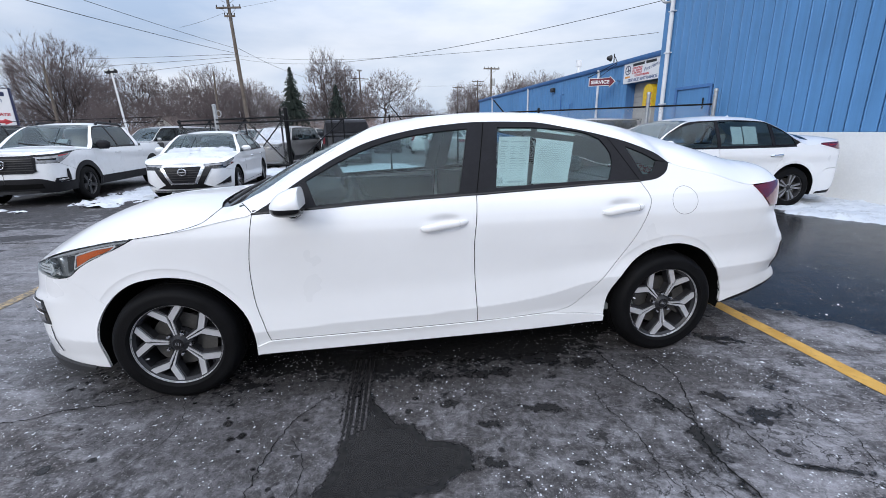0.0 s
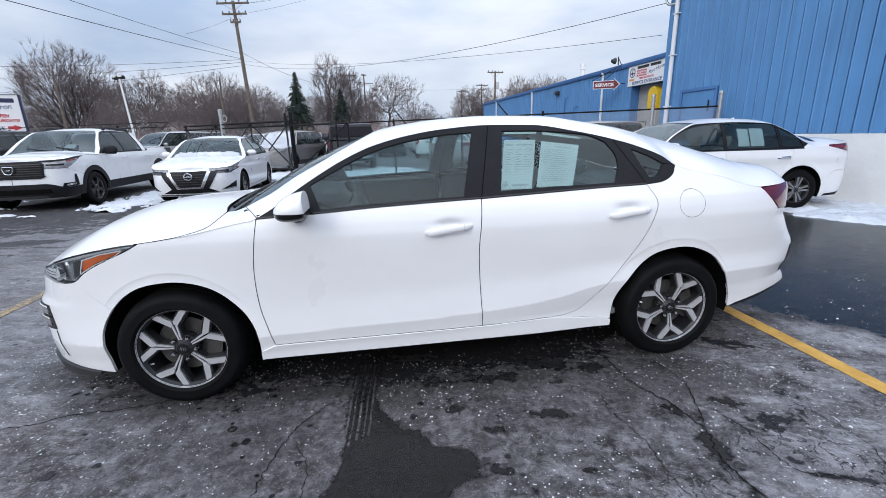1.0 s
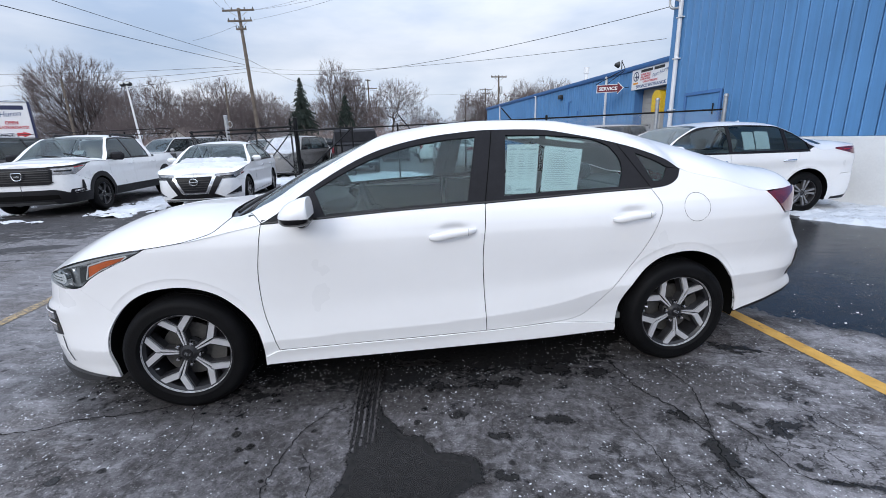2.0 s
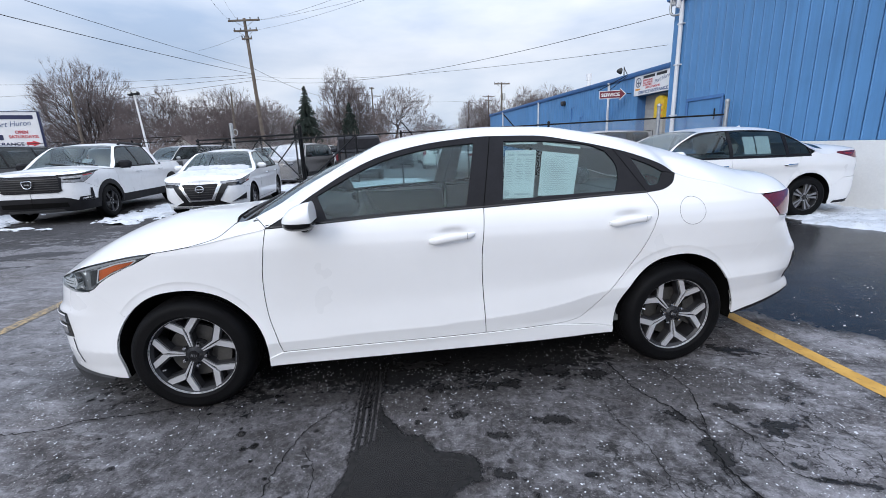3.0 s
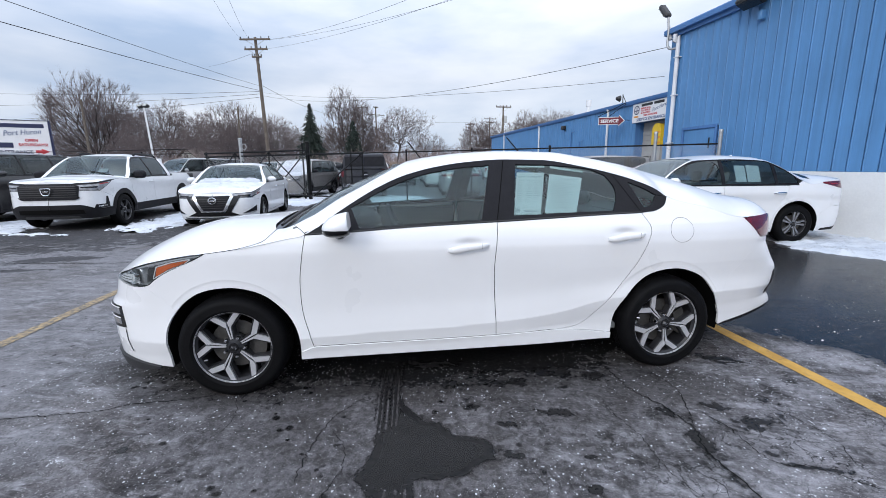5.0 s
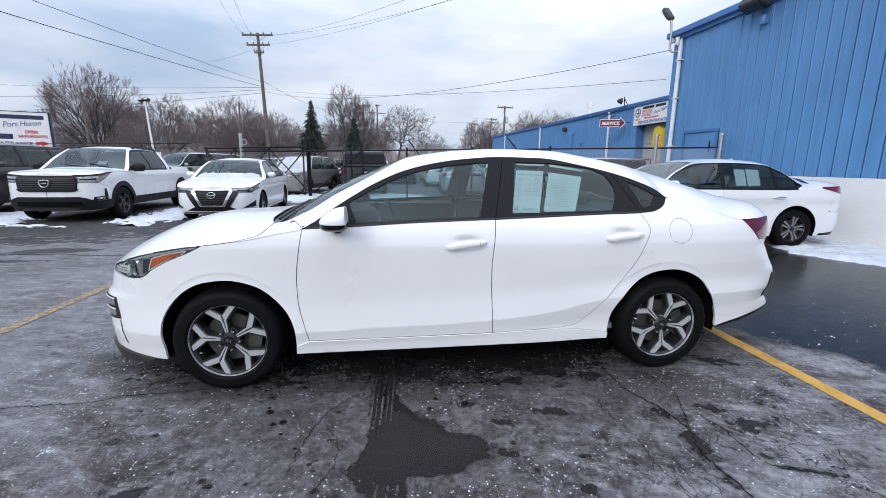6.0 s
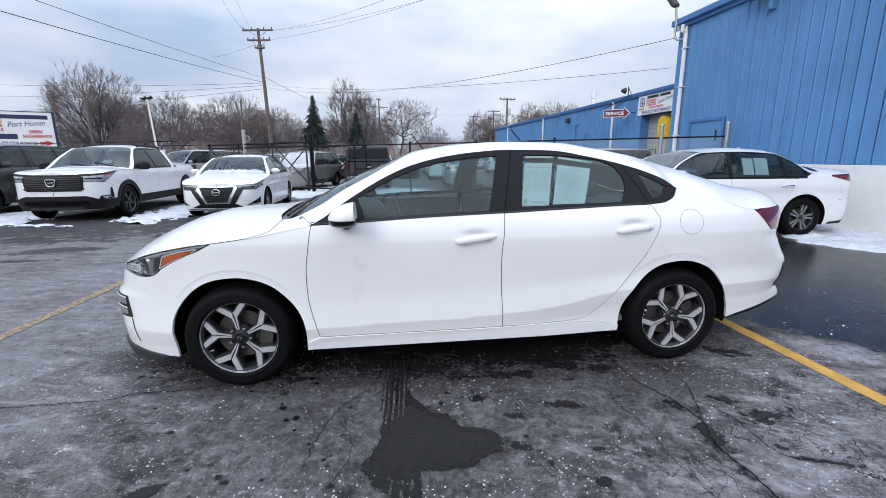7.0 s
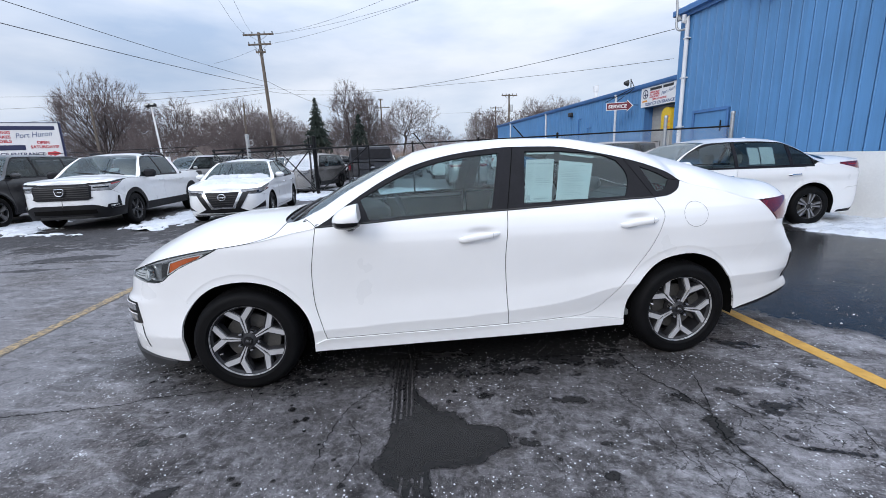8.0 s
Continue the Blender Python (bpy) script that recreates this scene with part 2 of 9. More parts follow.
    stain_shade = m.math("MAXIMUM", stain_shade, m.math("MAXIMUM", sill_shade, nose_shade))
    dry = m.mix(stain_shade, dry, m.mix(m.ramp(fine, 0.40, 0.66), (0.010, 0.009, 0.0088), (0.074, 0.067, 0.065)))
    # two nets of cracks in the old surface: wide blocks, and a fine broken crazing
    warp = m.nt.nodes.new("ShaderNodeVectorMath")
    warp.operation = "MULTIPLY_ADD"
    shift = m.n("ShaderNodeTexNoise", Scale=3.0, Detail=6.0, Roughness=0.65)
    m.nt.links.new(p, shift.inputs["Vector"])
    m.nt.links.new(shift.outputs["Color"], warp.inputs[0])
    warp.inputs[1].default_value = (0.45, 0.45, 0.0)
    m.nt.links.new(p, warp.inputs[2])
    net = m.math("MULTIPLY", m.ramp(m.voronoi(3.4, "DISTANCE_TO_EDGE", warp.outputs[0]), 0.016, 0.003), m.ramp(m.noise(1.3, 3, 0.6, p), 0.54, 0.64))
    craze = m.math("MULTIPLY", m.ramp(m.voronoi(13, "DISTANCE_TO_EDGE", warp.outputs[0]), 0.055, 0.012), m.ramp(m.noise(3.4, 4, 0.6, p), 0.47, 0.60))
    near_side = m.ramp(m.ellipse(0.9, 1.9, 1.7, 1.1, 0, edge, 0.8), 1.15, 0.7)
    craze = m.math("MULTIPLY", craze, m.ramp(near_side, 0, 1, 0.22, 0.9))
    dry = m.mix(m.math("MAXIMUM", m.math("MULTIPLY", net, 0.7), craze), dry, (0.010, 0.010, 0.010))
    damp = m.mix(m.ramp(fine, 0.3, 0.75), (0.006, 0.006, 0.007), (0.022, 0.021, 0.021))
    m.set(Base_Color=m.mix(wet_shade, dry, damp), Roughness=m.ramp(pool, 0.0, 1.0, 0.78, 0.26), Specular_IOR_Level=m.math("ADD", m.ramp(wet_shade, 0, 1, 0.28, 0.03), m.math("MULTIPLY", m.math("MULTIPLY", pool, m.ramp(streak, 0.36, 0.64, 1.0, 0.5)), 0.25)))
    h = m.math("ADD", m.math("MULTIPLY", fine, 0.7), m.math("MULTIPLY", m.ramp(grit, 0, 0.4), 0.5))
    h = m.math("ADD", m.math("MULTIPLY", h, m.math("MULTIPLY", m.ramp(wet_shade, 0, 1, 1.0, 0.45), m.ramp(pool, 0, 1, 1.0, 0.22))), m.math("MULTIPLY", craze, -1.0))
    m.bump(h, 0.5, 0.005)
    return m.mat


def damp_material():
    m = Nodes("damp_asphalt")
    p = m.place()
    fine, run = m.noise(42, 5, 0.66, p), m.noise(9, 6, 0.65, p)
    c = m.mix(m.ramp(fine, 0.3, 0.75), (0.006, 0.006, 0.007), (0.024, 0.023, 0.023))
    c = m.mix(m.ramp(run, 0.5, 0.75, 0.0, 0.3), c, (0.028, 0.026, 0.026))
    depth = m.nt.nodes.new("ShaderNodeAttribute")
    depth.attribute_name = "depth"
    still = m.ramp(depth.outputs["Fac"], 0.45, 1.3)
    m.set(Base_Color=c, Roughness=m.math("SUBTRACT", m.ramp(run, 0.3, 0.7, 0.34, 0.46), m.math("MULTIPLY", still, 0.26)), Specular_IOR_Level=m.ramp(still, 0, 1, 0.18, 0.20))
    bump = m.n("ShaderNodeBump", Height=fine, Strength=m.ramp(still, 0, 1, 0.3, 0.03), Distance=0.004)
    m.set(Normal=bump.outputs[0])
    thick = m.ramp(m.math("ADD", depth.outputs["Fac"], m.math("MULTIPLY", m.math("SUBTRACT", m.noise(60, 5, 0.7, p), 0.5), 0.7)), 0.0, 0.42, 0.0, 0.92)
    clear, mixed = m.n("ShaderNodeBsdfTransparent"), m.nt.nodes.new("ShaderNodeMixShader")
    m.nt.links.new(thick, mixed.inputs[0])
    m.nt.links.new(clear.outputs[0], mixed.inputs[1])
    m.nt.links.new(m.bsdf.outputs[0], mixed.inputs[2])
    m.nt.links.new(mixed.outputs[0], m.nt.nodes["Material Output"].inputs[0])
    return m.mat


def ragged_edge(m, p):
    return m.noise(6.5, 8, 0.68, p, 0.8)


def line_paint():
    m = Nodes("worn_yellow_paint")
    p = m.place()
    sx = m.nt.nodes.new("ShaderNodeSeparateXYZ")
    m.nt.links.new(p, sx.inputs[0])
    old = m.ramp(sx.outputs["X"], -2.0, 0.0, 0.15, 0.02)
    wear = m.ramp(m.math("ADD", m.noise(26, 9, 0.75, p), old), 0.56, 0.74)
    film = m.ramp(sx.outputs["X"], -2.0, 0.0, 0.62, 0.0)
    c = m.mix(m.ramp(m.noise(6, 5, 0.6, p), 0.3, 0.7), (0.47, 0.255, 0.040), (0.60, 0.35, 0.075))
    c = m.mix(film, c, (0.26, 0.23, 0.17))
    m.set(Base_Color=m.mix(wear, c, (0.09, 0.085, 0.08)), Roughness=0.7)
    m.bump(m.noise(60, 4, 0.6, p), 0.4, 0.003)
    return m.mat


def snow_material():
    m = Nodes("old_snow")
    p = m.place()
    dirt = m.ramp(m.noise(5, 8, 0.72, p), 0.50, 0.74)
    c = m.mix(m.ramp(m.noise(2.2, 4, 0.5, p), 0.3, 0.7), (0.55, 0.58, 0.63), (0.67, 0.695, 0.735))
    m.set(Base_Color=m.mix(dirt, c, (0.40, 0.41, 0.43)), Roughness=0.75, Specular_IOR_Level=0.3)
    m.bump(m.noise(28, 6, 0.65, p), 0.6, 0.02)
    return m.mat


def metal_sheet(name, color):
    """Painted ribbed steel cladding with faint streaks that run down it."""
    m = Nodes(name)
    st = m.nt.nodes.new("ShaderNodeMapping")
    st.inputs["Scale"].default_value = (9, 9, 0.35)
    m.nt.links.new(m.place(), st.inputs[0])
    run, blot = m.noise(1.0, 5, 0.6, st.outputs[0]), m.noise(0.8, 4, 0.6, m.place())
    f = m.math("ADD", m.math("MULTIPLY", run, 0.6), m.math("MULTIPLY", blot, 0.4))
    c = m.mix(m.ramp(f, 0.3, 0.7), [x * 0.86 for x in color], [min(1, x * 1.12) for x in color])
    m.set(Base_Color=c, Roughness=m.ramp(run, 0.2, 0.8, 0.42, 0.6))
    return m.mat


MAT = {}
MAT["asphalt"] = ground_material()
MAT["damp"] = damp_material()
MAT["yellow"] = line_paint()
MAT["snow"] = snow_material()
MAT["white_paint"] = car_paint("white_car_paint", (0.80, 0.80, 0.81), dirt=0.0)
MAT["white_paint_salted"] = car_paint("white_car_paint_salted", (0.74, 0.75, 0.77), dirt=0.22)
MAT["black_paint"] = car_paint("black_car_paint", (0.010, 0.010, 0.013), dirt=0.06, coat=0.4)
MAT["grey_paint"] = car_paint("grey_car_paint", (0.24, 0.23, 0.225), dirt=0.25)
MAT["silver_paint"] = car_paint("silver_car_paint", (0.36, 0.36, 0.37), dirt=0.2, flake=0.3)
MAT["red_paint"] = car_paint("red_car_paint", (0.28, 0.03, 0.03), dirt=0.15)
MAT["blue_paint"] = car_paint("dark_slate_car_paint", (0.014, 0.016, 0.024), rough=0.4, dirt=0.02, coat=0.1)
MAT["trim_black"] = surface("satin_black_trim", (0.012, 0.012, 0.015), 0.42, vary=0.25, relief=0.05, spec=0.15)
MAT["lamp_inner"] = surface("grey_lamp_bowl", (0.42, 0.43, 0.445), 0.25, metal=0.5, vary=0.3, scale=30, relief=0)
MAT["gloss_black"] = surface("gloss_black_trim", (0.008, 0.008, 0.009), 0.16, vary=0.2, relief=0)
MAT["plastic_grey"] = surface("grey_unpainted_plastic", (0.026, 0.026, 0.028), 0.6, vary=0.3, fine=200)
MAT["plastic_dark"] = surface("near_black_plastic", (0.011, 0.011, 0.013), 0.6, vary=0.3, fine=200, spec=0.2)
MAT["lamp_smoke"] = surface("smoky_lamp_bowl", (0.30, 0.305, 0.32), 0.2, metal=0.35, vary=0.5, scale=14, relief=0, coat=0.8)
MAT["lamp_shelf"] = surface("smooth_grey_lamp_strip", (0.40, 0.41, 0.43), 0.35, vary=0.12, scale=12, relief=0, coat=0.6)
MAT["liner"] = surface("wheel_well_liner", (0.005, 0.005, 0.005), 0.9, vary=0.3, spec=0.1)
MAT["tyre"] = surface("tyre_rubber", (0.0045, 0.0045, 0.0052), 0.62, vary=0.45, scale=9, fine=120, relief=0.4, spec=0.11)
MAT["rim_dark"] = surface("dark_painted_alloy", (0.022, 0.022, 0.025), 0.42, metal=0.0, vary=0.3, spec=0.35)
MAT["rim_bright"] = surface("machined_alloy", (0.62, 0.62, 0.64), 0.38, metal=0.55, vary=0.04, fine=240, relief=0.05)
MAT["rim_grey"] = surface("grey_painted_alloy", (0.26, 0.26, 0.27), 0.38, metal=0.7, vary=0.2)
MAT["steel"] = surface("bare_brake_steel", (0.11, 0.105, 0.10), 0.5, metal=0.8, vary=0.3)
MAT["chrome"] = surface("chrome", (0.75, 0.76, 0.78), 0.12, metal=1.0, vary=0.05, relief=0)
MAT["glass"] = glass("car_side_glass", (0.58, 0.72, 0.725), 0.045, 0.9)
MAT["glass_mid"] = glass("smoked_car_side_glass", (0.46, 0.58, 0.61), 0.02, 0.9)
MAT["glass_dark"] = glass("tinted_car_glass", (0.22, 0.27, 0.29), 0.02, 0.7)
MAT["glass_front"] = glass("windscreen_glass", (0.46, 0.54, 0.55), 0.06, 0.9)
MAT["lens"] = glass("clear_lamp_lens", (0.85, 0.88, 0.9), 0.03)
MAT["amber"] = surface("amber_reflector", (0.62, 0.13, 0.02), 0.25, vary=0.25, fine=260, relief=0.4, coat=0.8)
MAT["red_lens"] = surface("red_lamp_lens", (0.14, 0.006, 0.013), 0.12, vary=0.35, scale=20, relief=0, coat=1.0)
MAT["red_lens_bright"] = surface("bright_red_lamp_lens", (0.27, 0.012, 0.02), 0.2, vary=0.3, fine=200, relief=0.2, coat=1.0)
MAT["cloth"] = surface("dark_seat_cloth", (0.24, 0.26, 0.265), 0.9, vary=0.2, fine=40, relief=0.1)
MAT["dash"] = surface("dark_dashboard_plastic", (0.060, 0.070, 0.072), 0.6, vary=0.2, fine=200)
MAT["headliner"] = surface("grey_headliner", (0.42, 0.42, 0.41), 0.95, vary=0.08)
MAT["paper"] = surface("printed_white_paper", (0.56, 0.625, 0.64), 0.7, vary=0.04, relief=0)
MAT["ink"] = surface("grey_printing_ink", (0.42, 0.47, 0.49), 0.7, vary=0.3, relief=0)
MAT["cladding"] = metal_sheet("blue_ribbed_cladding", (0.086, 0.232, 0.455))
MAT["blue_trim"] = metal_sheet("blue_roof_trim", (0.060, 0.165, 0.38))
MAT["white_wall"] = surface("white_painted_block_wall", (0.74, 0.74, 0.73), 0.8, vary=0.08, scale=1.2, fine=30, relief=0.2)
MAT["white_metal"] = surface("white_painted_metal", (0.72, 0.73, 0.75), 0.45, vary=0.1, scale=4)
MAT["galvanised"] = surface("galvanised_steel", (0.42, 0.43, 0.44), 0.5, metal=0.7, vary=0.2, scale=12)
MAT["black_iron"] = surface("black_painted_iron", (0.007, 0.007, 0.008), 0.5, vary=0.3, spec=0.2)
MAT["wire"] = surface("dull_cable", (0.03, 0.03, 0.033), 0.7, vary=0.2, relief=0)
MAT["pole_wood"] = surface("weathered_pole_wood", (0.14, 0.115, 0.095), 0.9, vary=0.35, scale=3, fine=40, relief=0.5)
MAT["bark"] = surface("bare_winter_bark", (0.065, 0.055, 0.054), 0.95, vary=0.3, scale=2, relief=0)
MAT["twigs"] = surface("bare_winter_twigs", (0.160, 0.131, 0.131), 0.95, vary=0.3, scale=0.6, relief=0)
MAT["brush"] = surface("bare_brushwood", (0.31, 0.25, 0.24), 0.95, vary=0.35, scale=0.4, relief=0)
MAT["dry_grass"] = surface("dry_reed_grass", (0.34, 0.25, 0.15), 0.95, vary=0.3, scale=0.8, relief=0)
MAT["needles"] = surface("dark_spruce_needles", (0.014, 0.024, 0.018), 0.9, vary=0.4, scale=3, relief=0)
MAT["sign_white"] = surface("white_sign_face", (0.74, 0.74, 0.75), 0.5, vary=0.05, scale=2, relief=0)
MAT["sign_red"] = surface("red_sign_paint", (0.50, 0.03, 0.04), 0.5, vary=0.1, relief=0)
MAT["sign_dark_red"] = surface("dark_red_sign_face", (0.15, 0.012, 0.028), 0.4, vary=0.15, relief=0)
MAT["sign_navy"] = surface("navy_sign_paint", (0.015, 0.02, 0.07), 0.5, vary=0.1, relief=0)
MAT["sign_black"] = surface("black_sign_paint", (0.012, 0.012, 0.014), 0.5, vary=0.1, relief=0)
MAT["sign_slate"] = surface("slate_sign_paint", (0.09, 0.13, 0.24), 0.5, vary=0.1, relief=0)
MAT["sign_orange"] = surface("orange_sign_paint", (0.70, 0.28, 0.03), 0.5, vary=0.1, relief=0)
MAT["shutter"] = surface("grey_roller_door", (0.36, 0.35, 0.33), 0.6, vary=0.15, scale=2)
MAT["dark_room"] = surface("dark_doorway", (0.03, 0.03, 0.032), 0.8, vary=0.2)
MAT["yellow_plastic"] = surface("yellow_plastic", (0.72, 0.48, 0.03), 0.45, vary=0.15)
MAT["lamp_lens"] = surface("floodlight_lens", (0.52, 0.54, 0.52), 0.3, vary=0.15, scale=18, coat=0.5)
MAT["siding"] = surface("pale_house_siding", (0.46, 0.45, 0.43), 0.8, vary=0.15, scale=1)
MAT["shingle"] = surface("brown_roof_shingle", (0.14, 0.11, 0.10), 0.9, vary=0.3, scale=2)
# darker than the sheets: shade inside the cladding seams, put into the colour
MAT["seam_shade"] = surface("seam_shade_blue", (0.030, 0.085, 0.21), 0.7, vary=0.2, relief=0)
MAT["crack"] = surface("open_asphalt_crack", (0.015, 0.015, 0.015), 0.95, vary=0.3, relief=0.4, spec=0.03)
MAT["grain"] = surface("white_salt_grain", (0.62, 0.64, 0.67), 0.6, vary=0.2, relief=0)


# ---- mesh helpers ----
class Shape:
    """Collects vertices and faces for one mesh."""

    def __init__(self):
        self.v, self.f, self.n = [], [], []

    def add(self, verts, faces):
        o = len(self.v)
        self.v.extend([tuple(map(float, p)) for p in verts])
        self.f.extend([tuple(i + o for i in f) for f in faces])
        return self

    def grid(self, P, flip=False, wrap=False):
        P = np.asarray(P, float)
        a, b = P.shape[:2]
        f = []
        for i in range(a - 1):
            for j in range(b if wrap else b - 1):
                k = (j + 1) % b
                q = (i * b + j, (i + 1) * b + j, (i + 1) * b + k, i * b + k)
                f.append(q[::-1] if flip else q)
        return self.add(P.reshape(-1, 3), f)

    def box(self, lo, hi, bevel=0.0):
        lo, hi = np.minimum(lo, hi), np.maximum(lo, hi)
        b = min(bevel, *(0.49 * (hi - lo)))
        if b <= 0:
            v = [(x, y, z) for x in (lo[0], hi[0]) for y in (lo[1], hi[1]) for z in (lo[2], hi[2])]
            return self.add(v, [(0, 1, 3, 2), (4, 6, 7, 5), (0, 4, 5, 1), (2, 3, 7, 6), (0, 2, 6, 4), (1, 5, 7, 3)])
        v, ids = [], {}
        for i in range(8):
            s = ((i >> 2) & 1, (i >> 1) & 1, i & 1)
            c = [hi[k] if s[k] else lo[k] for k in range(3)]
            for k in range(3):
                p = list(c)
                for j in range(3):
                    if j != k:
                        p[j] += -b if s[j] else b
                ids[i, k] = len(v)
                v.append(p)
        f = []
        for k in range(3):
            a, c = [j for j in range(3) if j != k]
            for side in (0, 1):
                def corner(p, q):
                    s = [0, 0, 0]
                    s[k], s[a], s[c] = side, p, q
                    return s[0] * 4 + s[1] * 2 + s[2]
                f.append([ids[corner(*pq), k] for pq in ((0, 0), (1, 0), (1, 1), (0, 1))])
        for k in range(3):
            a, c = [j for j in range(3) if j != k]
            for p in (0, 1):
                for q in (0, 1):
                    s0, s1 = [0, 0, 0], [0, 0, 0]
                    s0[a] = s1[a] = p
                    s0[c] = s1[c] = q
                    s1[k] = 1
                    i0, i1 = s0[0] * 4 + s0[1] * 2 + s0[2], s1[0] * 4 + s1[1] * 2 + s1[2]
                    f.append([ids[i0, a], ids[i1, a], ids[i1, c], ids[i0, c]])
        for i in range(8):
            f.append([ids[i, 0], ids[i, 1], ids[i, 2]])
        mid = (lo + hi) / 2
        vv = np.array(v)
        g = []
        for q in f:
            p = vv[q]
            n = np.cross(p[1] - p[0], p[2] - p[0])
            g.append(q if n @ (p.mean(0) - mid) > 0 else q[::-1])
        return self.add(v, g)

    def tube(self, path, r, sides=8, caps=True, closed=False):
        p = np.asarray(path, float)
        n = len(p)
        r = np.broadcast_to(np.asarray(r, float), (n,))
        t = np.roll(p, -1, 0) - np.roll(p, 1, 0) if closed else np.gradient(p, axis=0)
        t /= np.linalg.norm(t, axis=1, keepdims=True) + 1e-12
        up = np.array([0, 0, 1.0]) if abs(t[0][2]) < 0.9 else np.array([1.0, 0, 0])
        a = np.cross(t[0], up)
        a /= np.linalg.norm(a)
        rings = []
        for i in range(n):
            a = a - t[i] * (a @ t[i])
            a /= np.linalg.norm(a) + 1e-12
            b = np.cross(t[i], a)
            w = np.arange(sides) * 2 * math.pi / sides
            rings.append(p[i] + r[i] * (np.cos(w)[:, None] * a + np.sin(w)[:, None] * b))
        if closed:
            rings.append(rings[0])
        o = len(self.v)
        self.grid(np.array(rings), wrap=True)
        if caps and not closed:
            self.f.append(tuple(o + j for j in range(sides)))
            self.f.append(tuple(o + (n - 1) * sides + j for j in reversed(range(sides))))
        return self

    def lathe(self, profile, sides=48, axis="y", arc=None):
        """Turn (radius, along) points round an axis."""
        p = np.asarray(profile, float)
        w = np.linspace(0, 2 * math.pi, sides, endpoint=False)
        c, s = np.cos(w), np.sin(w)
        r, h = p[:, :1], p[:, 1:] + 0 * c
        if axis == "y":
            P = np.stack([r * c, h, r * s], -1)
            return self.grid(P, wrap=True)
        P = np.stack([r * c, r * s, h], -1)
        return self.grid(P, wrap=True, flip=True)

    def prism(self, outline, lo, hi, axis=1):
        """An outline of two coordinates, given thickness along the third axis."""
        o = np.asarray(outline, float)
        n = len(o)
        other = [k for k in range(3) if k != axis]
        v = np.zeros((2 * n, 3))
        for i, h in enumerate((lo, hi)):
            v[i * n:(i + 1) * n, other[0]], v[i * n:(i + 1) * n, other[1]], v[i * n:(i + 1) * n, axis] = o[:, 0], o[:, 1], h
        area = np.sum(o[:, 0] * np.roll(o[:, 1], -1) - np.roll(o[:, 0], -1) * o[:, 1])
        turn = (area > 0) == (axis != 1)
        f = [tuple(range(n))[::-1] if turn else tuple(range(n)), tuple(range(n, 2 * n)) if turn else tuple(range(n, 2 * n))[::-1]]
        for i in range(n):
            j = (i + 1) % n
            f.append((i, j, n + j, n + i) if turn else (j, i, n + i, n + j))
        return self.add(v, f)

    def move(self, m):
        self.v = [tuple(m @ Vector(p)) for p in self.v]
        return self

    def join(self, other):
        return self.add(other.v, other.f)


def part(name, shape, material, parent=None, label="", sharp=38, smooth=True, normals=None):
    me = bpy.data.meshes.new(name)
    me.from_pydata(shape.v, [], [list(f) for f in shape.f])
    me.materials.append(MAT[material] if isinstance(material, str) else material)
    me.update()
    if smooth:
        me.polygons.foreach_set("use_smooth", [True] * len(me.polygons))
        if normals is not None:
            me.normals_split_custom_set_from_vertices(normals)
        else:
            me.set_sharp_from_angle(angle=radians(sharp))
    ob = new(name, me)
    if parent is not None:
        ob.parent = parent
    if label:
        ob["label"] = label
    return ob


def thing(name, m, label, category, group="", kind=""):
    ob = new(name)
    ob.matrix_world = m
    return tagged(ob, label, category, group, kind)


def lettering(text, size, m, material, parent, name="lettering", shear=0.0, thick=0.004, width=None, bold=0.0):
    """Words in the built-in font as a mesh, standing in the local xz plane and facing -y, lower left at m."""
    c = bpy.data.curves.new(name, "FONT")
    c.body, c.size, c.extrude, c.shear, c.offset = text, size, thick, shear, bold
    tmp = new(name, c)
    bpy.context.view_layer.update()
    me = bpy.data.meshes.new_from_object(tmp.evaluated_get(bpy.context.evaluated_depsgraph_get()))
    bpy.data.objects.remove(tmp)
    bpy.data.curves.remove(c)
    xs = [v.co.x for v in me.vertices]
    k = width / (max(xs) - min(xs)) if width else 1.0
    me.transform(m @ pose(0, 0, 0, 90) @ Matrix.Diagonal((k, 1, 1, 1)))
    me.materials.clear()
    me.materials.append(MAT[material])
    ob = new(name, me)
    ob.parent = parent
    return ob


# ---- smooth curves and car surfaces ----
def curve_fn(points):
    """Monotone cubic through (x, y) points, sorted by x, flat beyond its ends."""
    pts = sorted(points)
    xs, ys = np.array([p[0] for p in pts], float), np.array([p[1] for p in pts], float)
    h, dl = np.diff(xs), np.diff(ys) / np.diff(xs)
    m = np.zeros(len(xs))
    m[0], m[-1] = dl[0], dl[-1]
    for i in range(1, len(xs) - 1):
        if dl[i - 1] * dl[i] > 0:
            a, b = 2 * h[i] + h[i - 1], h[i] + 2 * h[i - 1]
            m[i] = (a + b) / (a / dl[i - 1] + b / dl[i])

    def f(x):
        x = np.clip(np.asarray(x, float), xs[0], xs[-1])
        i = np.clip(np.searchsorted(xs, x, side="right") - 1, 0, len(xs) - 2)
        t = (x - xs[i]) / h[i]
        return ((2 * t**3 - 3 * t**2 + 1) * ys[i] + (t**3 - 2 * t**2 + t) * h[i] * m[i]
                + (3 * t**2 - 2 * t**3) * ys[i + 1] + (t**3 - t**2) * h[i] * m[i + 1])
    return f


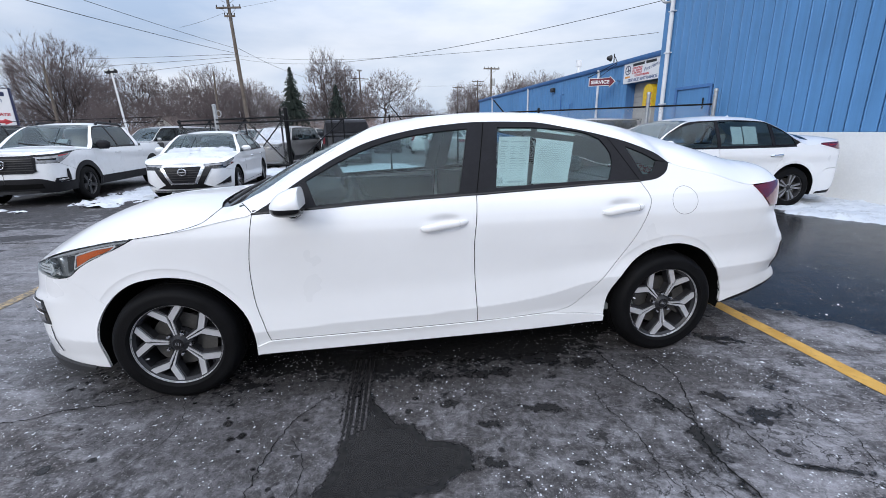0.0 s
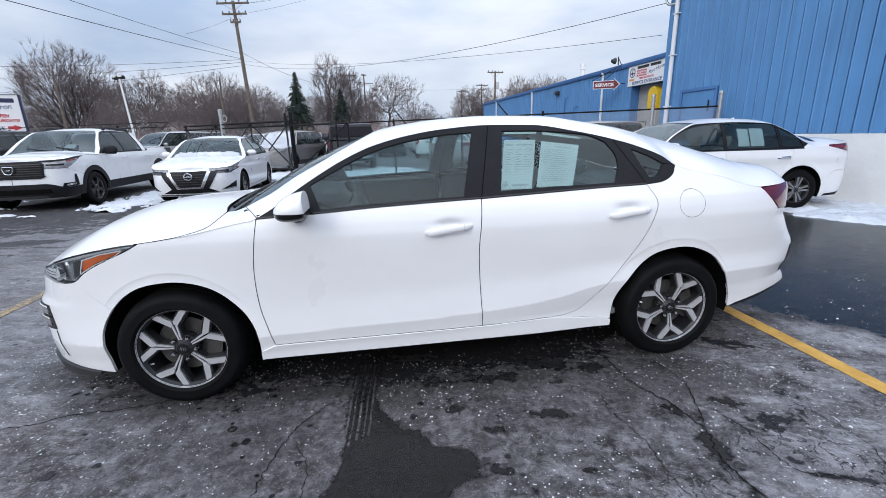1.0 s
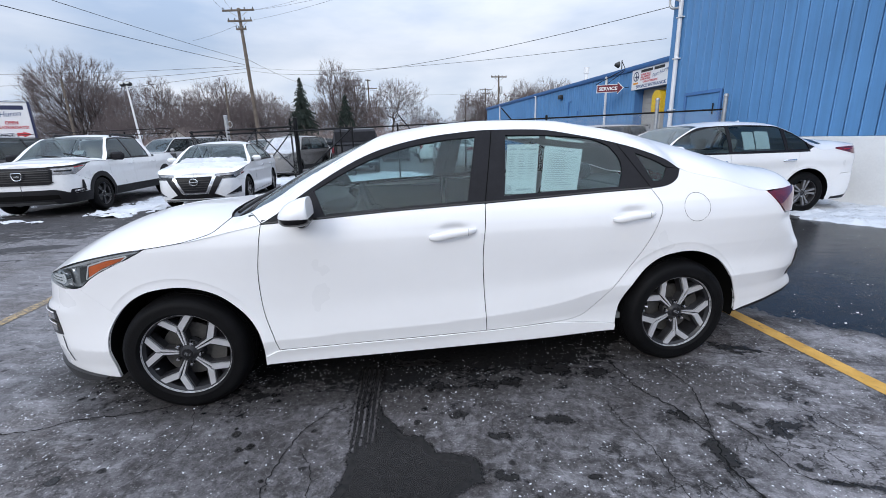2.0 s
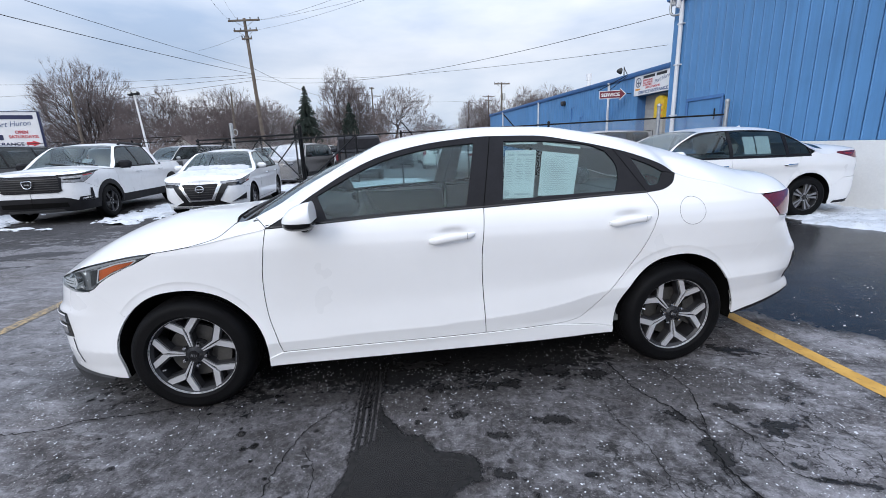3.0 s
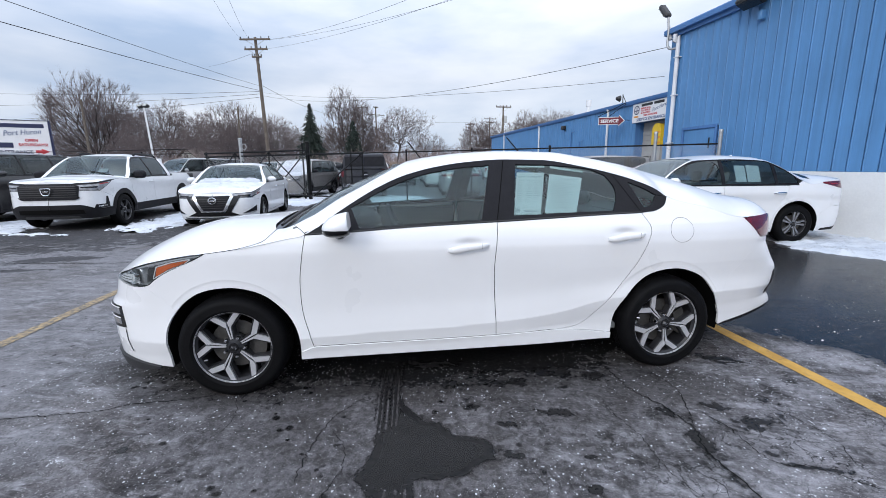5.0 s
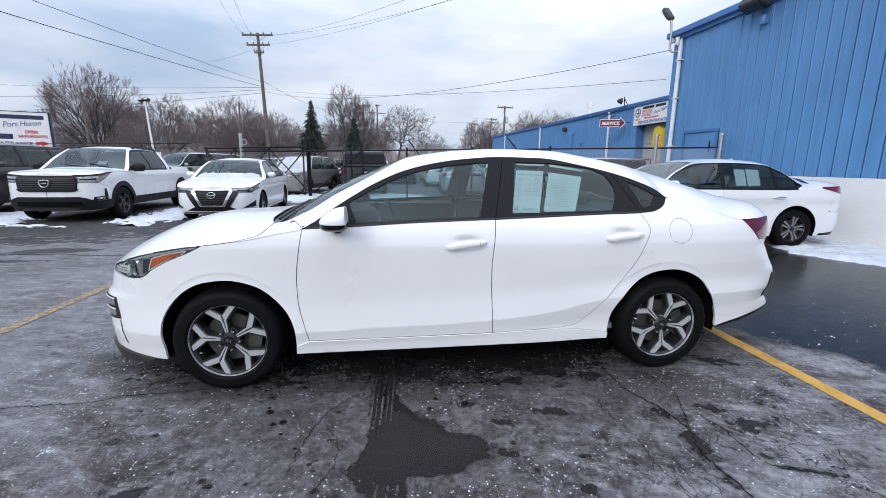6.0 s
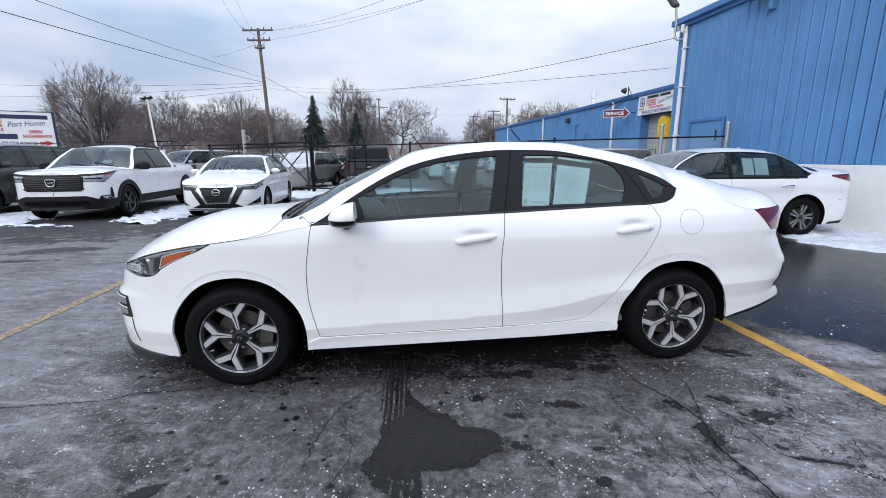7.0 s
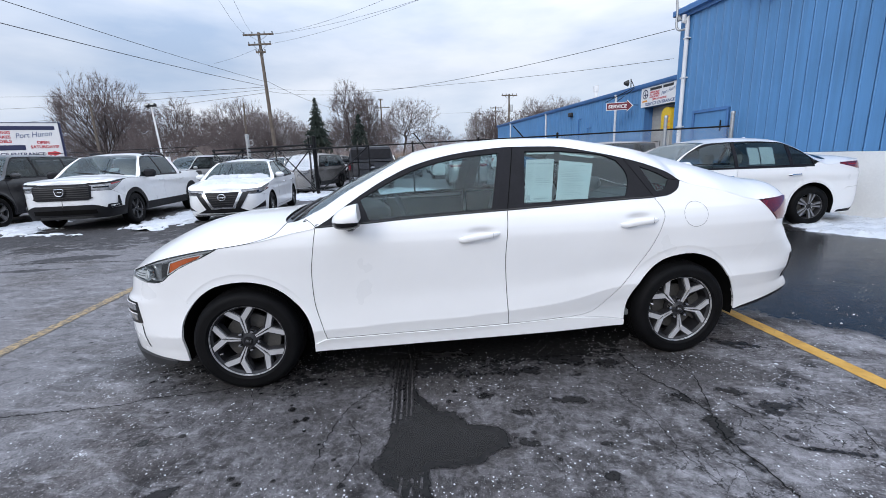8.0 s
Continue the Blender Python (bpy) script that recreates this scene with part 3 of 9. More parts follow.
def smooth_line(points, n, sharp=False):
    """n points along a Catmull-Rom (or straight) line through points, by length."""
    p = np.array(points, float)
    if not sharp and len(p) > 2:
        q = np.vstack([2 * p[0] - p[1], p, 2 * p[-1] - p[-2]])
        out = []
        for i in range(1, len(q) - 2):
            for t in np.linspace(0, 1, 12, endpoint=False):
                a, b, c, d = q[i - 1:i + 3]
                out.append(0.5 * (2 * b + (c - a) * t + (2 * a - 5 * b + 4 * c - d) * t * t + (3 * b - a - 3 * c + d) * t**3))
        p = np.array(out + [p[-1]])
    s = np.concatenate([[0], np.cumsum(np.linalg.norm(np.diff(p, axis=0), axis=1))])
    w = np.linspace(0, s[-1], n)
    return np.stack([np.interp(w, s, p[:, k]) for k in range(p.shape[1])], -1)


class CarShape:
    """A car's skin, x ahead, y to its left, z up. side(u, z): the flank, u metres along the plan's edge; upper(u, s): from the rail (s = 0) to the middle (1)."""

    def __init__(self, plan, side, nose, tail, rail, middle, crown, flare=(), lift=None, crease=()):
        line = smooth_line(plan, 400)
        s = np.concatenate([[0], np.cumsum(np.linalg.norm(np.diff(line, axis=0), axis=1))])
        zero = np.interp(0, -line[:, 0], s)
        self.u = zero - s
        self.line, self.first, self.last = line, self.u[0], self.u[-1]
        d = np.gradient(line, s, axis=0)
        self.normal = np.stack([-d[:, 1], d[:, 0]], -1)
        if self.normal[200, 1] < 0:
            self.normal = -self.normal
        self.d_side, self.d_nose, self.d_tail = curve_fn(side), curve_fn(nose), curve_fn(tail)
        self.rail, self.middle, self.crown = curve_fn(rail), curve_fn(middle), curve_fn(crown)
        self.crease = crease
        self.flare, self.lift = flare, curve_fn(lift) if lift else None

    def plan_at(self, u, grid):
        return np.stack([np.interp(-u, -self.u, grid[:, k]) for k in (0, 1)], -1)

    def side(self, u, z, out=0.0):
        u, z = np.broadcast_arrays(np.asarray(u, float), np.asarray(z, float))
        p, n = self.plan_at(u, self.line), self.plan_at(u, self.normal)
        n = n / np.linalg.norm(n, axis=-1, keepdims=True)
        a, b = np.clip(n[..., 0], 0, 1) ** 2, np.clip(-n[..., 0], 0, 1) ** 2
        low = z if self.lift is None else z - self.lift(u) * np.clip(1.45 - np.abs(z - 0.42) / 0.2, 0, 1)
        d = self.d_side(low) * (1 - a - b) + self.d_nose(z) * a + self.d_tail(z) * b - out
        for cx, cz, r, w, h, *wide in self.flare:
            q = np.hypot((u - cx) / (wide[0] if wide else 1), z - cz)
            d = d - h * np.exp(-(((q - r) / w) ** 2))
        for cx, cz, r, w, h in self.crease:
            t = np.clip((r - np.hypot(u - cx, z - cz)) / w, 0, None)
            d = d + h * t * np.exp(1 - t) * np.clip((z - 0.45) / 0.12, 0, 1)
        return np.stack([p[..., 0] - d * n[..., 0], p[..., 1] - d * n[..., 1], z], -1)

    def upper(self, u, s, out=0.0):
        u, s = np.broadcast_arrays(np.asarray(u, float), np.asarray(s, float))
        r = self.side(u, self.rail(u))
        k = 1 - s
        x = r[..., 0]
        z = r[..., 2] + (self.middle(x) - r[..., 2]) * (1 - k ** self.crown(x))
        return np.stack([x, r[..., 1] * k, z + out], -1)
# ---- ground ----
def build_ground():
    s = Shape()
    ring = [0, 2, 4, 7, 12, 20, 40, 90, 220, 600, 1800]
    ax = sorted({-r for r in ring} | set(ring))
    s.grid([[(x, y, 0) for x in ax] for y in ax], flip=True)
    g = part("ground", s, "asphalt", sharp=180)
    tagged(g, "worn grey asphalt car park with damp patches and dried salt", "ground", kind="structure")


def ribbon(line, width, z, jitter=0.0, seed=1, taper=True):
    """A thin irregular strip that lies on the ground along a line."""
    rng = random.Random(seed)
    n = max(12, int(np.sum(np.linalg.norm(np.diff(np.array(line, float), axis=0), axis=1)) / 0.016))
    p = smooth_line(line, n)
    t = np.gradient(p, axis=0)
    t /= np.linalg.norm(t, axis=1, keepdims=True)
    nrm = np.stack([-t[:, 1], t[:, 0]], -1)
    p = p + nrm * np.array([[rng.gauss(0, jitter)] for _ in range(n)])
    w = np.array([width * (0.55 + 0.9 * rng.random()) for _ in range(n)])
    if taper:
        w *= np.clip(np.minimum(np.arange(n), np.arange(n)[::-1]) / 5, 0.1, 1)
    a, b = p + nrm * w[:, None] / 2, p - nrm * w[:, None] / 2
    s = Shape()
    s.grid([[(q[0], q[1], z) for q in a], [(q[0], q[1], z) for q in b]])
    return s


def build_lines():
    for a, b, w in (((1.50, 4.88), (3.25, -2.4), 0.105), ((-3.02, -0.6), (-4.62, 6.1), 0.105)):
        d = np.array(b) - np.array(a)
        nx, ny = -d[1] / np.hypot(*d) * w / 2, d[0] / np.hypot(*d) * w / 2
        rng = random.Random(3)
        s = Shape()
        rows = [[], []]
        for k in np.linspace(0, 1, 90):
            p = np.array(a) + d * k
            e, f = 1 + rng.uniform(-0.05, 0.05), 1 + rng.uniform(-0.05, 0.05)
            rows[0].append((p[0] + nx * e, p[1] + ny * e, 0.004))
            rows[1].append((p[0] - nx * f, p[1] - ny * f, 0.004))
        s.grid(rows, flip=False)
        tagged(part("parking_line", s, "yellow"), "worn yellow painted parking line on the asphalt", "parking line", "parking lines", "structure")


def build_cracks():
    root = thing("asphalt_cracks", pose(0, 0, 0), "dark open cracks across the worn asphalt", "crack", kind="structure")
    lines = (([(0.82, 2.40), (0.85, 2.28), (0.91, 2.07), (1.03, 1.91), (1.07, 1.82), (1.11, 1.69), (1.09, 1.54), (1.12, 1.42), (1.15, 1.34), (1.2, 1.1)], 0.014), ([(1.09, 2.35), (1.18, 2.12), (1.16, 1.92), (1.12, 1.71)], 0.010), ([(1.19, 1.9), (1.29, 1.74), (1.31, 1.62), (1.36, 1.48), (1.5, 1.47), (1.58, 1.42), (1.8, 1.3)], 0.008), ([(-1.16, 1.77), (-1.03, 1.76), (-0.88, 1.76)], 0.005),
             ([(-3.6, 1.1), (-2.23, 1.48), (-2.08, 1.53), (-1.97, 1.60), (-1.78, 1.65), (-1.60, 1.72), (-1.45, 1.80)], 0.011), ([(-0.66, 1.80), (-0.74, 1.67), (-0.78, 1.55), (-0.79, 1.41), (-0.79, 1.3), (-0.76, 1.1)], 0.009),
             ([(0.7, 2.0), (0.74, 1.8), (0.82, 1.6), (0.85, 1.4), (0.95, 1.2)], 0.006), ([(-9.5, 3.6), (-7.2, 4.6), (-5.2, 4.9), (-3.2, 5.3)], 0.03), ([(-8.5, 5.6), (-6.0, 6.3), (-3.8, 6.6)], 0.03),
             ([(1.6, 2.0), (1.75, 1.7), (1.72, 1.45), (1.95, 1.2)], 0.006), ([(-0.77, 1.54), (-0.6, 1.3), (-0.62, 1.0)], 0.006), ([(-1.46, 1.79), (-1.3, 1.5), (-1.38, 1.2)], 0.005))
    for i, (l, w) in enumerate(lines):
        part("crack", ribbon(l, w * 0.5, 0.004, 0.0045, i), "crack", root)


def field_sheet(X, Y, field, z):
    """A flat sheet over the places where a field is positive, cut at its edge, with the field as a depth attribute."""
    nx, ny = X.shape
    depth, verts, faces, seen = [], [], [], {}
    for i in range(nx - 1):
        for j in range(ny - 1):
            if max(field[i, j], field[i + 1, j], field[i, j + 1], field[i + 1, j + 1]) <= 0:
                continue
            q = [(i, j), (i + 1, j), (i + 1, j + 1), (i, j + 1)]
            out, deep = [], []
            for k in range(4):
                a, b = q[k], q[(k + 1) % 4]
                fa, fb = field[a], field[b]
                if fa > 0:
                    out.append((X[a], Y[a], z))
                    deep.append(float(fa))
                if (fa > 0) != (fb > 0):
                    t = fa / (fa - fb)
                    out.append((X[a] + (X[b] - X[a]) * t, Y[a] + (Y[b] - Y[a]) * t, z))
                    deep.append(0.0)
            if len(out) > 2:
                ring = []
                for point, d in zip(out, deep):
                    key = (round(point[0], 5), round(point[1], 5))
                    if key not in seen:
                        seen[key] = len(verts)
                        verts.append(point)
                        depth.append(d)
                    if seen[key] not in ring:
                        ring.append(seen[key])
                if len(ring) > 2:
                    faces.append(tuple(ring))
    return Shape().add(verts, faces), depth


def line_distance(X, Y, line):
    """How far the places of a grid lie from a broken line."""
    dist = np.full(X.shape, 9.0)
    for a, b in zip(line[:-1], line[1:]):
        a, d = np.array(a), np.array(b) - np.array(a)
        t = np.clip(((X - a[0]) * d[0] + (Y - a[1]) * d[1]) / (d @ d), 0, 1)
        dist = np.minimum(dist, np.hypot(X - a[0] - t * d[0], Y - a[1] - t * d[1]))
    return dist


def inside_distance(X, Y, outline):
    """Distance to the edge of an outline, positive inside it."""
    o = np.array(outline, float)
    inside = np.zeros(X.shape, bool)
    for a, b in zip(o, np.roll(o, -1, 0)):
        inside ^= ((a[1] > Y) != (b[1] > Y)) & (X < (b[0] - a[0]) * (Y - a[1]) / (b[1] - a[1] + 1e-9) + a[0])
    return np.where(inside, 1, -1) * line_distance(X, Y, list(o) + [o[0]])


def build_damp():
    """Thin films of meltwater with ragged edges: the puddle, its run-off and drips."""
    puddle = ((-0.66, 2.20), (-0.62, 1.90), (-0.585, 1.74), (-0.54, 1.55), (-0.50, 1.41), (-0.505, 1.31), (-0.515, 1.24), (-0.54, 1.19), (-0.515, 1.14), (-0.465, 1.10), (-0.45, 1.07), (-0.41, 1.05), (-0.37, 1.02), (-0.36, 0.92), (-0.19, 0.92), (-0.205, 1.10),
              (-0.235, 1.175), (-0.14, 1.183), (-0.108, 1.2), (-0.02, 1.234), (0.004, 1.273), (0.07, 1.338), (0.106, 1.356), (0.111, 1.417), (0.083, 1.50), (0.01, 1.53), (-0.106, 1.53), (-0.153, 1.597), (-0.198, 1.626), (-0.275, 1.624), (-0.31, 1.664),
              (-0.39, 1.75), (-0.44, 1.845), (-0.46, 2.0), (-0.50, 2.20))
    second = ((-1.43, 0.88), (-1.40, 0.95), (-1.34, 1.0), (-1.29, 1.02), (-1.27, 1.0), (-1.28, 0.95), (-1.31, 0.88))
    smear = ((1.46, 1.80, 0.14, 0.07, 20), (1.62, 2.02, 0.10, 0.045, -20), (1.33, 1.93, 0.09, 0.04, 0), (1.36, 1.55, 0.08, 0.03, -35), (1.50, 1.46, 0.16, 0.02, -8), (1.62, 2.56, 0.30, 0.07, -12), (0.72, 2.22, 0.15, 0.07, -20),
             (-0.18, 2.02, 0.13, 0.06, 0), (0.10, 2.06, 0.15, 0.045, 10), (0.26, 2.08, 0.07, 0.05, 0), (0.20, 1.40, 0.10, 0.035, -8), (0.15, 1.64, 0.10, 0.035, 0), (0.43, 1.78, 0.10, 0.04, 0), (0.45, 2.25, 0.25, 0.06, 12), (0.09, 2.20, 0.13, 0.06, 0), (-0.3, 2.28, 0.25, 0.06, 12),
             (1.04, 1.86, 0.07, 0.05, -60), (1.10, 1.60, 0.05, 0.10, 10), (0.53, 1.42, 0.05, 0.03, 0), (0.52, 1.22, 0.045, 0.03, 0), (0.31, 1.30, 0.05, 0.025, -20))
    drips = ((-1.05, 1.88, 0.03), (-1.0, 1.83, 0.02), (-1.344, 1.702, 0.016), (-1.38, 1.73, 0.009), (-1.08, 1.56, 0.024), (-1.103, 1.60, 0.012), (-1.01, 1.46, 0.02), (-0.967, 1.488, 0.02), (-0.93, 1.39, 0.012), (-0.81, 1.30, 0.014), (-0.77, 1.26, 0.010),
             (-0.716, 1.609, 0.017), (-0.673, 1.377, 0.022), (-0.70, 1.204, 0.012), (-0.662, 1.17, 0.012), (-0.609, 1.121, 0.010), (-0.606, 1.062, 0.022), (-1.525, 1.297, 0.024), (-1.557, 1.409, 0.011), (-1.769, 1.474, 0.012), (-1.727, 1.444, 0.008), (-1.616, 1.355, 0.008),
             (-0.907, 1.057, 0.014), (-1.054, 1.023, 0.018), (-1.102, 1.047, 0.02), (-1.266, 1.074, 0.012), (-1.687, 1.228, 0.03), (-0.77, 2.11, 0.026), (-0.86, 2.10, 0.016), (-1.04, 1.89, 0.025), (-0.032, 1.777, 0.045), (-0.231, 1.712, 0.026), (-0.211, 1.813, 0.02), (-0.149, 1.985, 0.03),
             (0.038, 2.034, 0.03), (-0.06, 2.11, 0.02), (-0.82, 1.93, 0.02))
    seams = (((0.82, 2.40), (0.91, 2.07), (1.03, 1.90), (1.08, 1.66), (1.10, 1.46), (1.16, 1.22)), ((1.11, 2.30), (1.17, 1.95), (1.10, 1.68)), ((1.17, 1.90), (1.29, 1.72), (1.35, 1.49), (1.54, 1.43), (1.8, 1.3)), ((-1.8, 1.62), (-2.2, 1.5)))
    step, x0, y0, nx, ny = 0.0085, -1.8, 0.84, 430, 218
    X, Y = np.meshgrid(x0 + step * np.arange(nx), y0 + step * np.arange(ny), indexing="ij")
    A, B = np.zeros(X.shape), np.zeros(X.shape)
    for i in range(nx):
        for j in range(ny):
            v = Vector((X[i, j] * 5.0, Y[i, j] * 5.0, 1.3))
            A[i, j] = noise.fractal(v, 0.75, 2.1, 4)
            B[i, j] = noise.noise(v * 5.5) + 0.6 * noise.noise(v * 11)
    pool = 16 * (np.maximum(inside_distance(X, Y, puddle), inside_distance(X, Y, second)) + 0.012 * A + 0.010 * B)
    # pale scrapes that the water leaves dry
    for x, half in ((-0.60, 0.0035), (-0.545, 0.005), (-0.490, 0.004), (-0.575, 0.003), (-0.515, 0.003)):
        line = np.abs(X - x - (1.95 - Y) * 0.19 - 0.004 * A)
        pool = np.where((Y > 1.50 + 0.14 * B) & (B + 0.4 * A > -0.7), np.minimum(pool, (line - half) * 120), pool)
    for x, half in ((-0.36, 0.004), (-0.31, 0.005), (-0.27, 0.004)):
        line = np.abs(X - x - (1.10 - Y) * 0.15 - 0.006 * A)
        pool = np.where((Y < 1.14 + 0.06 * B) & (B > -0.1), np.minimum(pool, (line - half) * 90), pool)
    field = np.full(X.shape, -1.0)
    for group, wild, tiny, steep in ((smear, 0.75, 0.65, 0.62), ([(x, y, r * 0.95, r * 0.8, 0) for x, y, r in drips], 0.45, 0.6, 2.0)):
        for x, y, a, b, turn in group:
            c, s = math.cos(radians(turn)), math.sin(radians(turn))
            u, w = ((X - x) * c + (Y - y) * s) / a, (-(X - x) * s + (Y - y) * c) / b
            field = np.maximum(field, np.where(np.hypot(u, w) < 2.2, steep * (1 - np.hypot(u, w) + wild * A + tiny * B), -1))
    for line in seams:
        field = np.maximum(field, 0.22 * (0.45 - line_distance(X, Y, line) / 0.032 + 1.1 * A + 0.6 * B))
    for name, f, z, label in (("puddle", pool, 0.0026, "shallow ragged puddle of meltwater with scrape marks on the asphalt"), ("damp_spots", np.where(pool > 0.05, -1, field), 0.002, "dark damp patches and drips of meltwater on the asphalt")):
        sheet, depth = field_sheet(X, Y, f, z)
        film = part(name, sheet, "damp")
        film.data.attributes.new("depth", "FLOAT", "POINT").data.foreach_set("value", depth)
        tagged(film, label, "puddle", kind="structure" if name == "puddle" else "stuff")


def build_grains():
    """Loose crumbs of salt and ice strewn over the near asphalt."""
    rng = random.Random(11)
    s = Shape()

    def crumb(x, y, r):
        a, e = rng.uniform(0, 3.1), rng.uniform(0.8, 1.7)
        c, q = math.cos(a) * r, math.sin(a) * r
        s.add([(x + c * e, y + q * e, 0.001), (x - q, y + c, 0.001), (x - c * e, y - q * e, 0.001), (x + q, y - c, 0.001), (x + c * 0.2, y, r * 0.9)], [(0, 1, 4), (1, 2, 4), (2, 3, 4), (3, 0, 4)])

    for _ in range(64000):
        x, y = rng.uniform(-3.4, 5.6), 0.85 + 5.6 * rng.random() ** 1.6
        k = noise.noise(Vector((x * 1.3, y * 1.3, 0.4)))
        if k + 0.5 * noise.noise(Vector((x * 5.5, y * 5.5, 2.4))) < rng.uniform(-0.2, 0.75):
            continue
        if math.hypot((x + 0.25) / 0.42, (y - 1.38) / 0.26) < 1 or (1.2 * x + y > 6.2 and rng.random() < 0.5):
            continue
        r = 0.0010 + 0.0042 * rng.random() ** 5
        if rng.random() < 0.02:
            r *= 2.2
        crumb(x, y, r)
    # thicker scatterings where the spreader dropped them
    heaps = [(-1.93, 1.13, 40, 0.02), (-2.24, 1.60, 24, 0.03), (-0.75, 1.42, 40, 0.10), (0.55, 1.42, 60, 0.16)]
    heaps += [(rng.uniform(-3.0, 3.0), rng.uniform(0.95, 2.3), rng.randint(8, 34), rng.uniform(0.03, 0.18)) for _ in range(120)]
    for x, y, n, wide in heaps:
        if math.hypot((x + 0.25) / 0.5, (y - 1.38) / 0.32) > 1:
            for _ in range(n):
                crumb(x + rng.gauss(0, wide), y + rng.gauss(0, wide * 0.6), 0.0012 + 0.0040 * rng.random() ** 2.5)
    tagged(part("salt_grains", s, "grain", smooth=False), "loose white crumbs of road salt and ice on the asphalt", "salt", kind="stuff")


def build_snow(outline, height, seed, label="patch of old crusted snow left on the asphalt", rough=0.5):
    """A low irregular sheet of snow with a ragged edge, on a polygon of the ground."""
    o = np.array(outline, float)
    lo, hi = o.min(0), o.max(0)
    step = 0.045
    nx, ny = int((hi[0] - lo[0]) / step) + 3, int((hi[1] - lo[1]) / step) + 3
    X, Y = np.meshgrid(lo[0] - step + np.arange(nx) * step, lo[1] - step + np.arange(ny) * step, indexing="ij")
    inside, dist = np.zeros(X.shape, bool), np.full(X.shape, 9.0)
    for i in range(len(o)):
        a, b = o[i], o[(i + 1) % len(o)]
        cross = ((a[1] > Y) != (b[1] > Y)) & (X < (b[0] - a[0]) * (Y - a[1]) / (b[1] - a[1] + 1e-9) + a[0])
        inside ^= cross
        d = b - a
        t = np.clip(((X - a[0]) * d[0] + (Y - a[1]) * d[1]) / (d @ d), 0, 1)
        dist = np.minimum(dist, np.hypot(X - a[0] - t * d[0], Y - a[1] - t * d[1]))
    sd = np.where(inside, dist, -dist)
    Z = np.zeros(X.shape)
    for i in range(nx):
        for j in range(ny):
            v = Vector((X[i, j] * 2.0, Y[i, j] * 3.4, seed * 3.7))
            k = sd[i, j] + rough * noise.fractal(v, 0.7, 2.2, 5) * 0.55
            lump = 0.55 + 0.6 * noise.fractal(v * 2.6, 0.7, 2.1, 5)
            Z[i, j] = height * max(0.12, lump) * min(1, max(0, k) / 0.22) ** 0.6 + (0.004 if k > 0 else -0.02)
    s = Shape()
    idx, v, f = {}, [], []
    for i in range(nx - 1):
        for j in range(ny - 1):
            c = [(i, j), (i + 1, j), (i + 1, j + 1), (i, j + 1)]
            if max(Z[q] for q in c) <= -0.01:
                continue
            for q in c:
                if q not in idx:
                    idx[q] = len(v)
                    v.append((X[q], Y[q], Z[q]))
            f.append([idx[q] for q in c])
    s.add(v, f)
    tagged(part("snow_patch", s, "snow", sharp=180), label, "snow", "snow patches", "structure")


# ---- the workshop buildings ----
def clad_panels(root, start, end, z0, z1, pitch, skip=(), name="cladding_panel"):
    """Upright sheet panels with a folded seam, hung edge to edge; shared meshes."""
    made = {}
    d = start
    while d > end:
        low = z0
        for a, b, top in skip:
            if a - pitch < d - pitch / 2 - 0.0 < b + 0.0 and d > a and d - pitch < b:
                low = top
        if low not in made:
            s = Shape()
            w, t = pitch - 0.030, 0.030
            prof = [(0, 0), (0, t + 0.012), (0.012, t + 0.014), (0.022, t), (w * 0.5, t - 0.002), (w - 0.006, t), (w, t - 0.008), (w, 0)]
            s.grid([[(-x, y, z) for x, y in prof] for z in (low, z1)])
            me = part(name, s, "cladding", root, sharp=20)
            made[low] = me.data
            me.location = (d, 0, 0)
        else:
            ob = new(name, made[low])
            ob.parent, ob.location = root, (d, 0, 0)
        d -= pitch


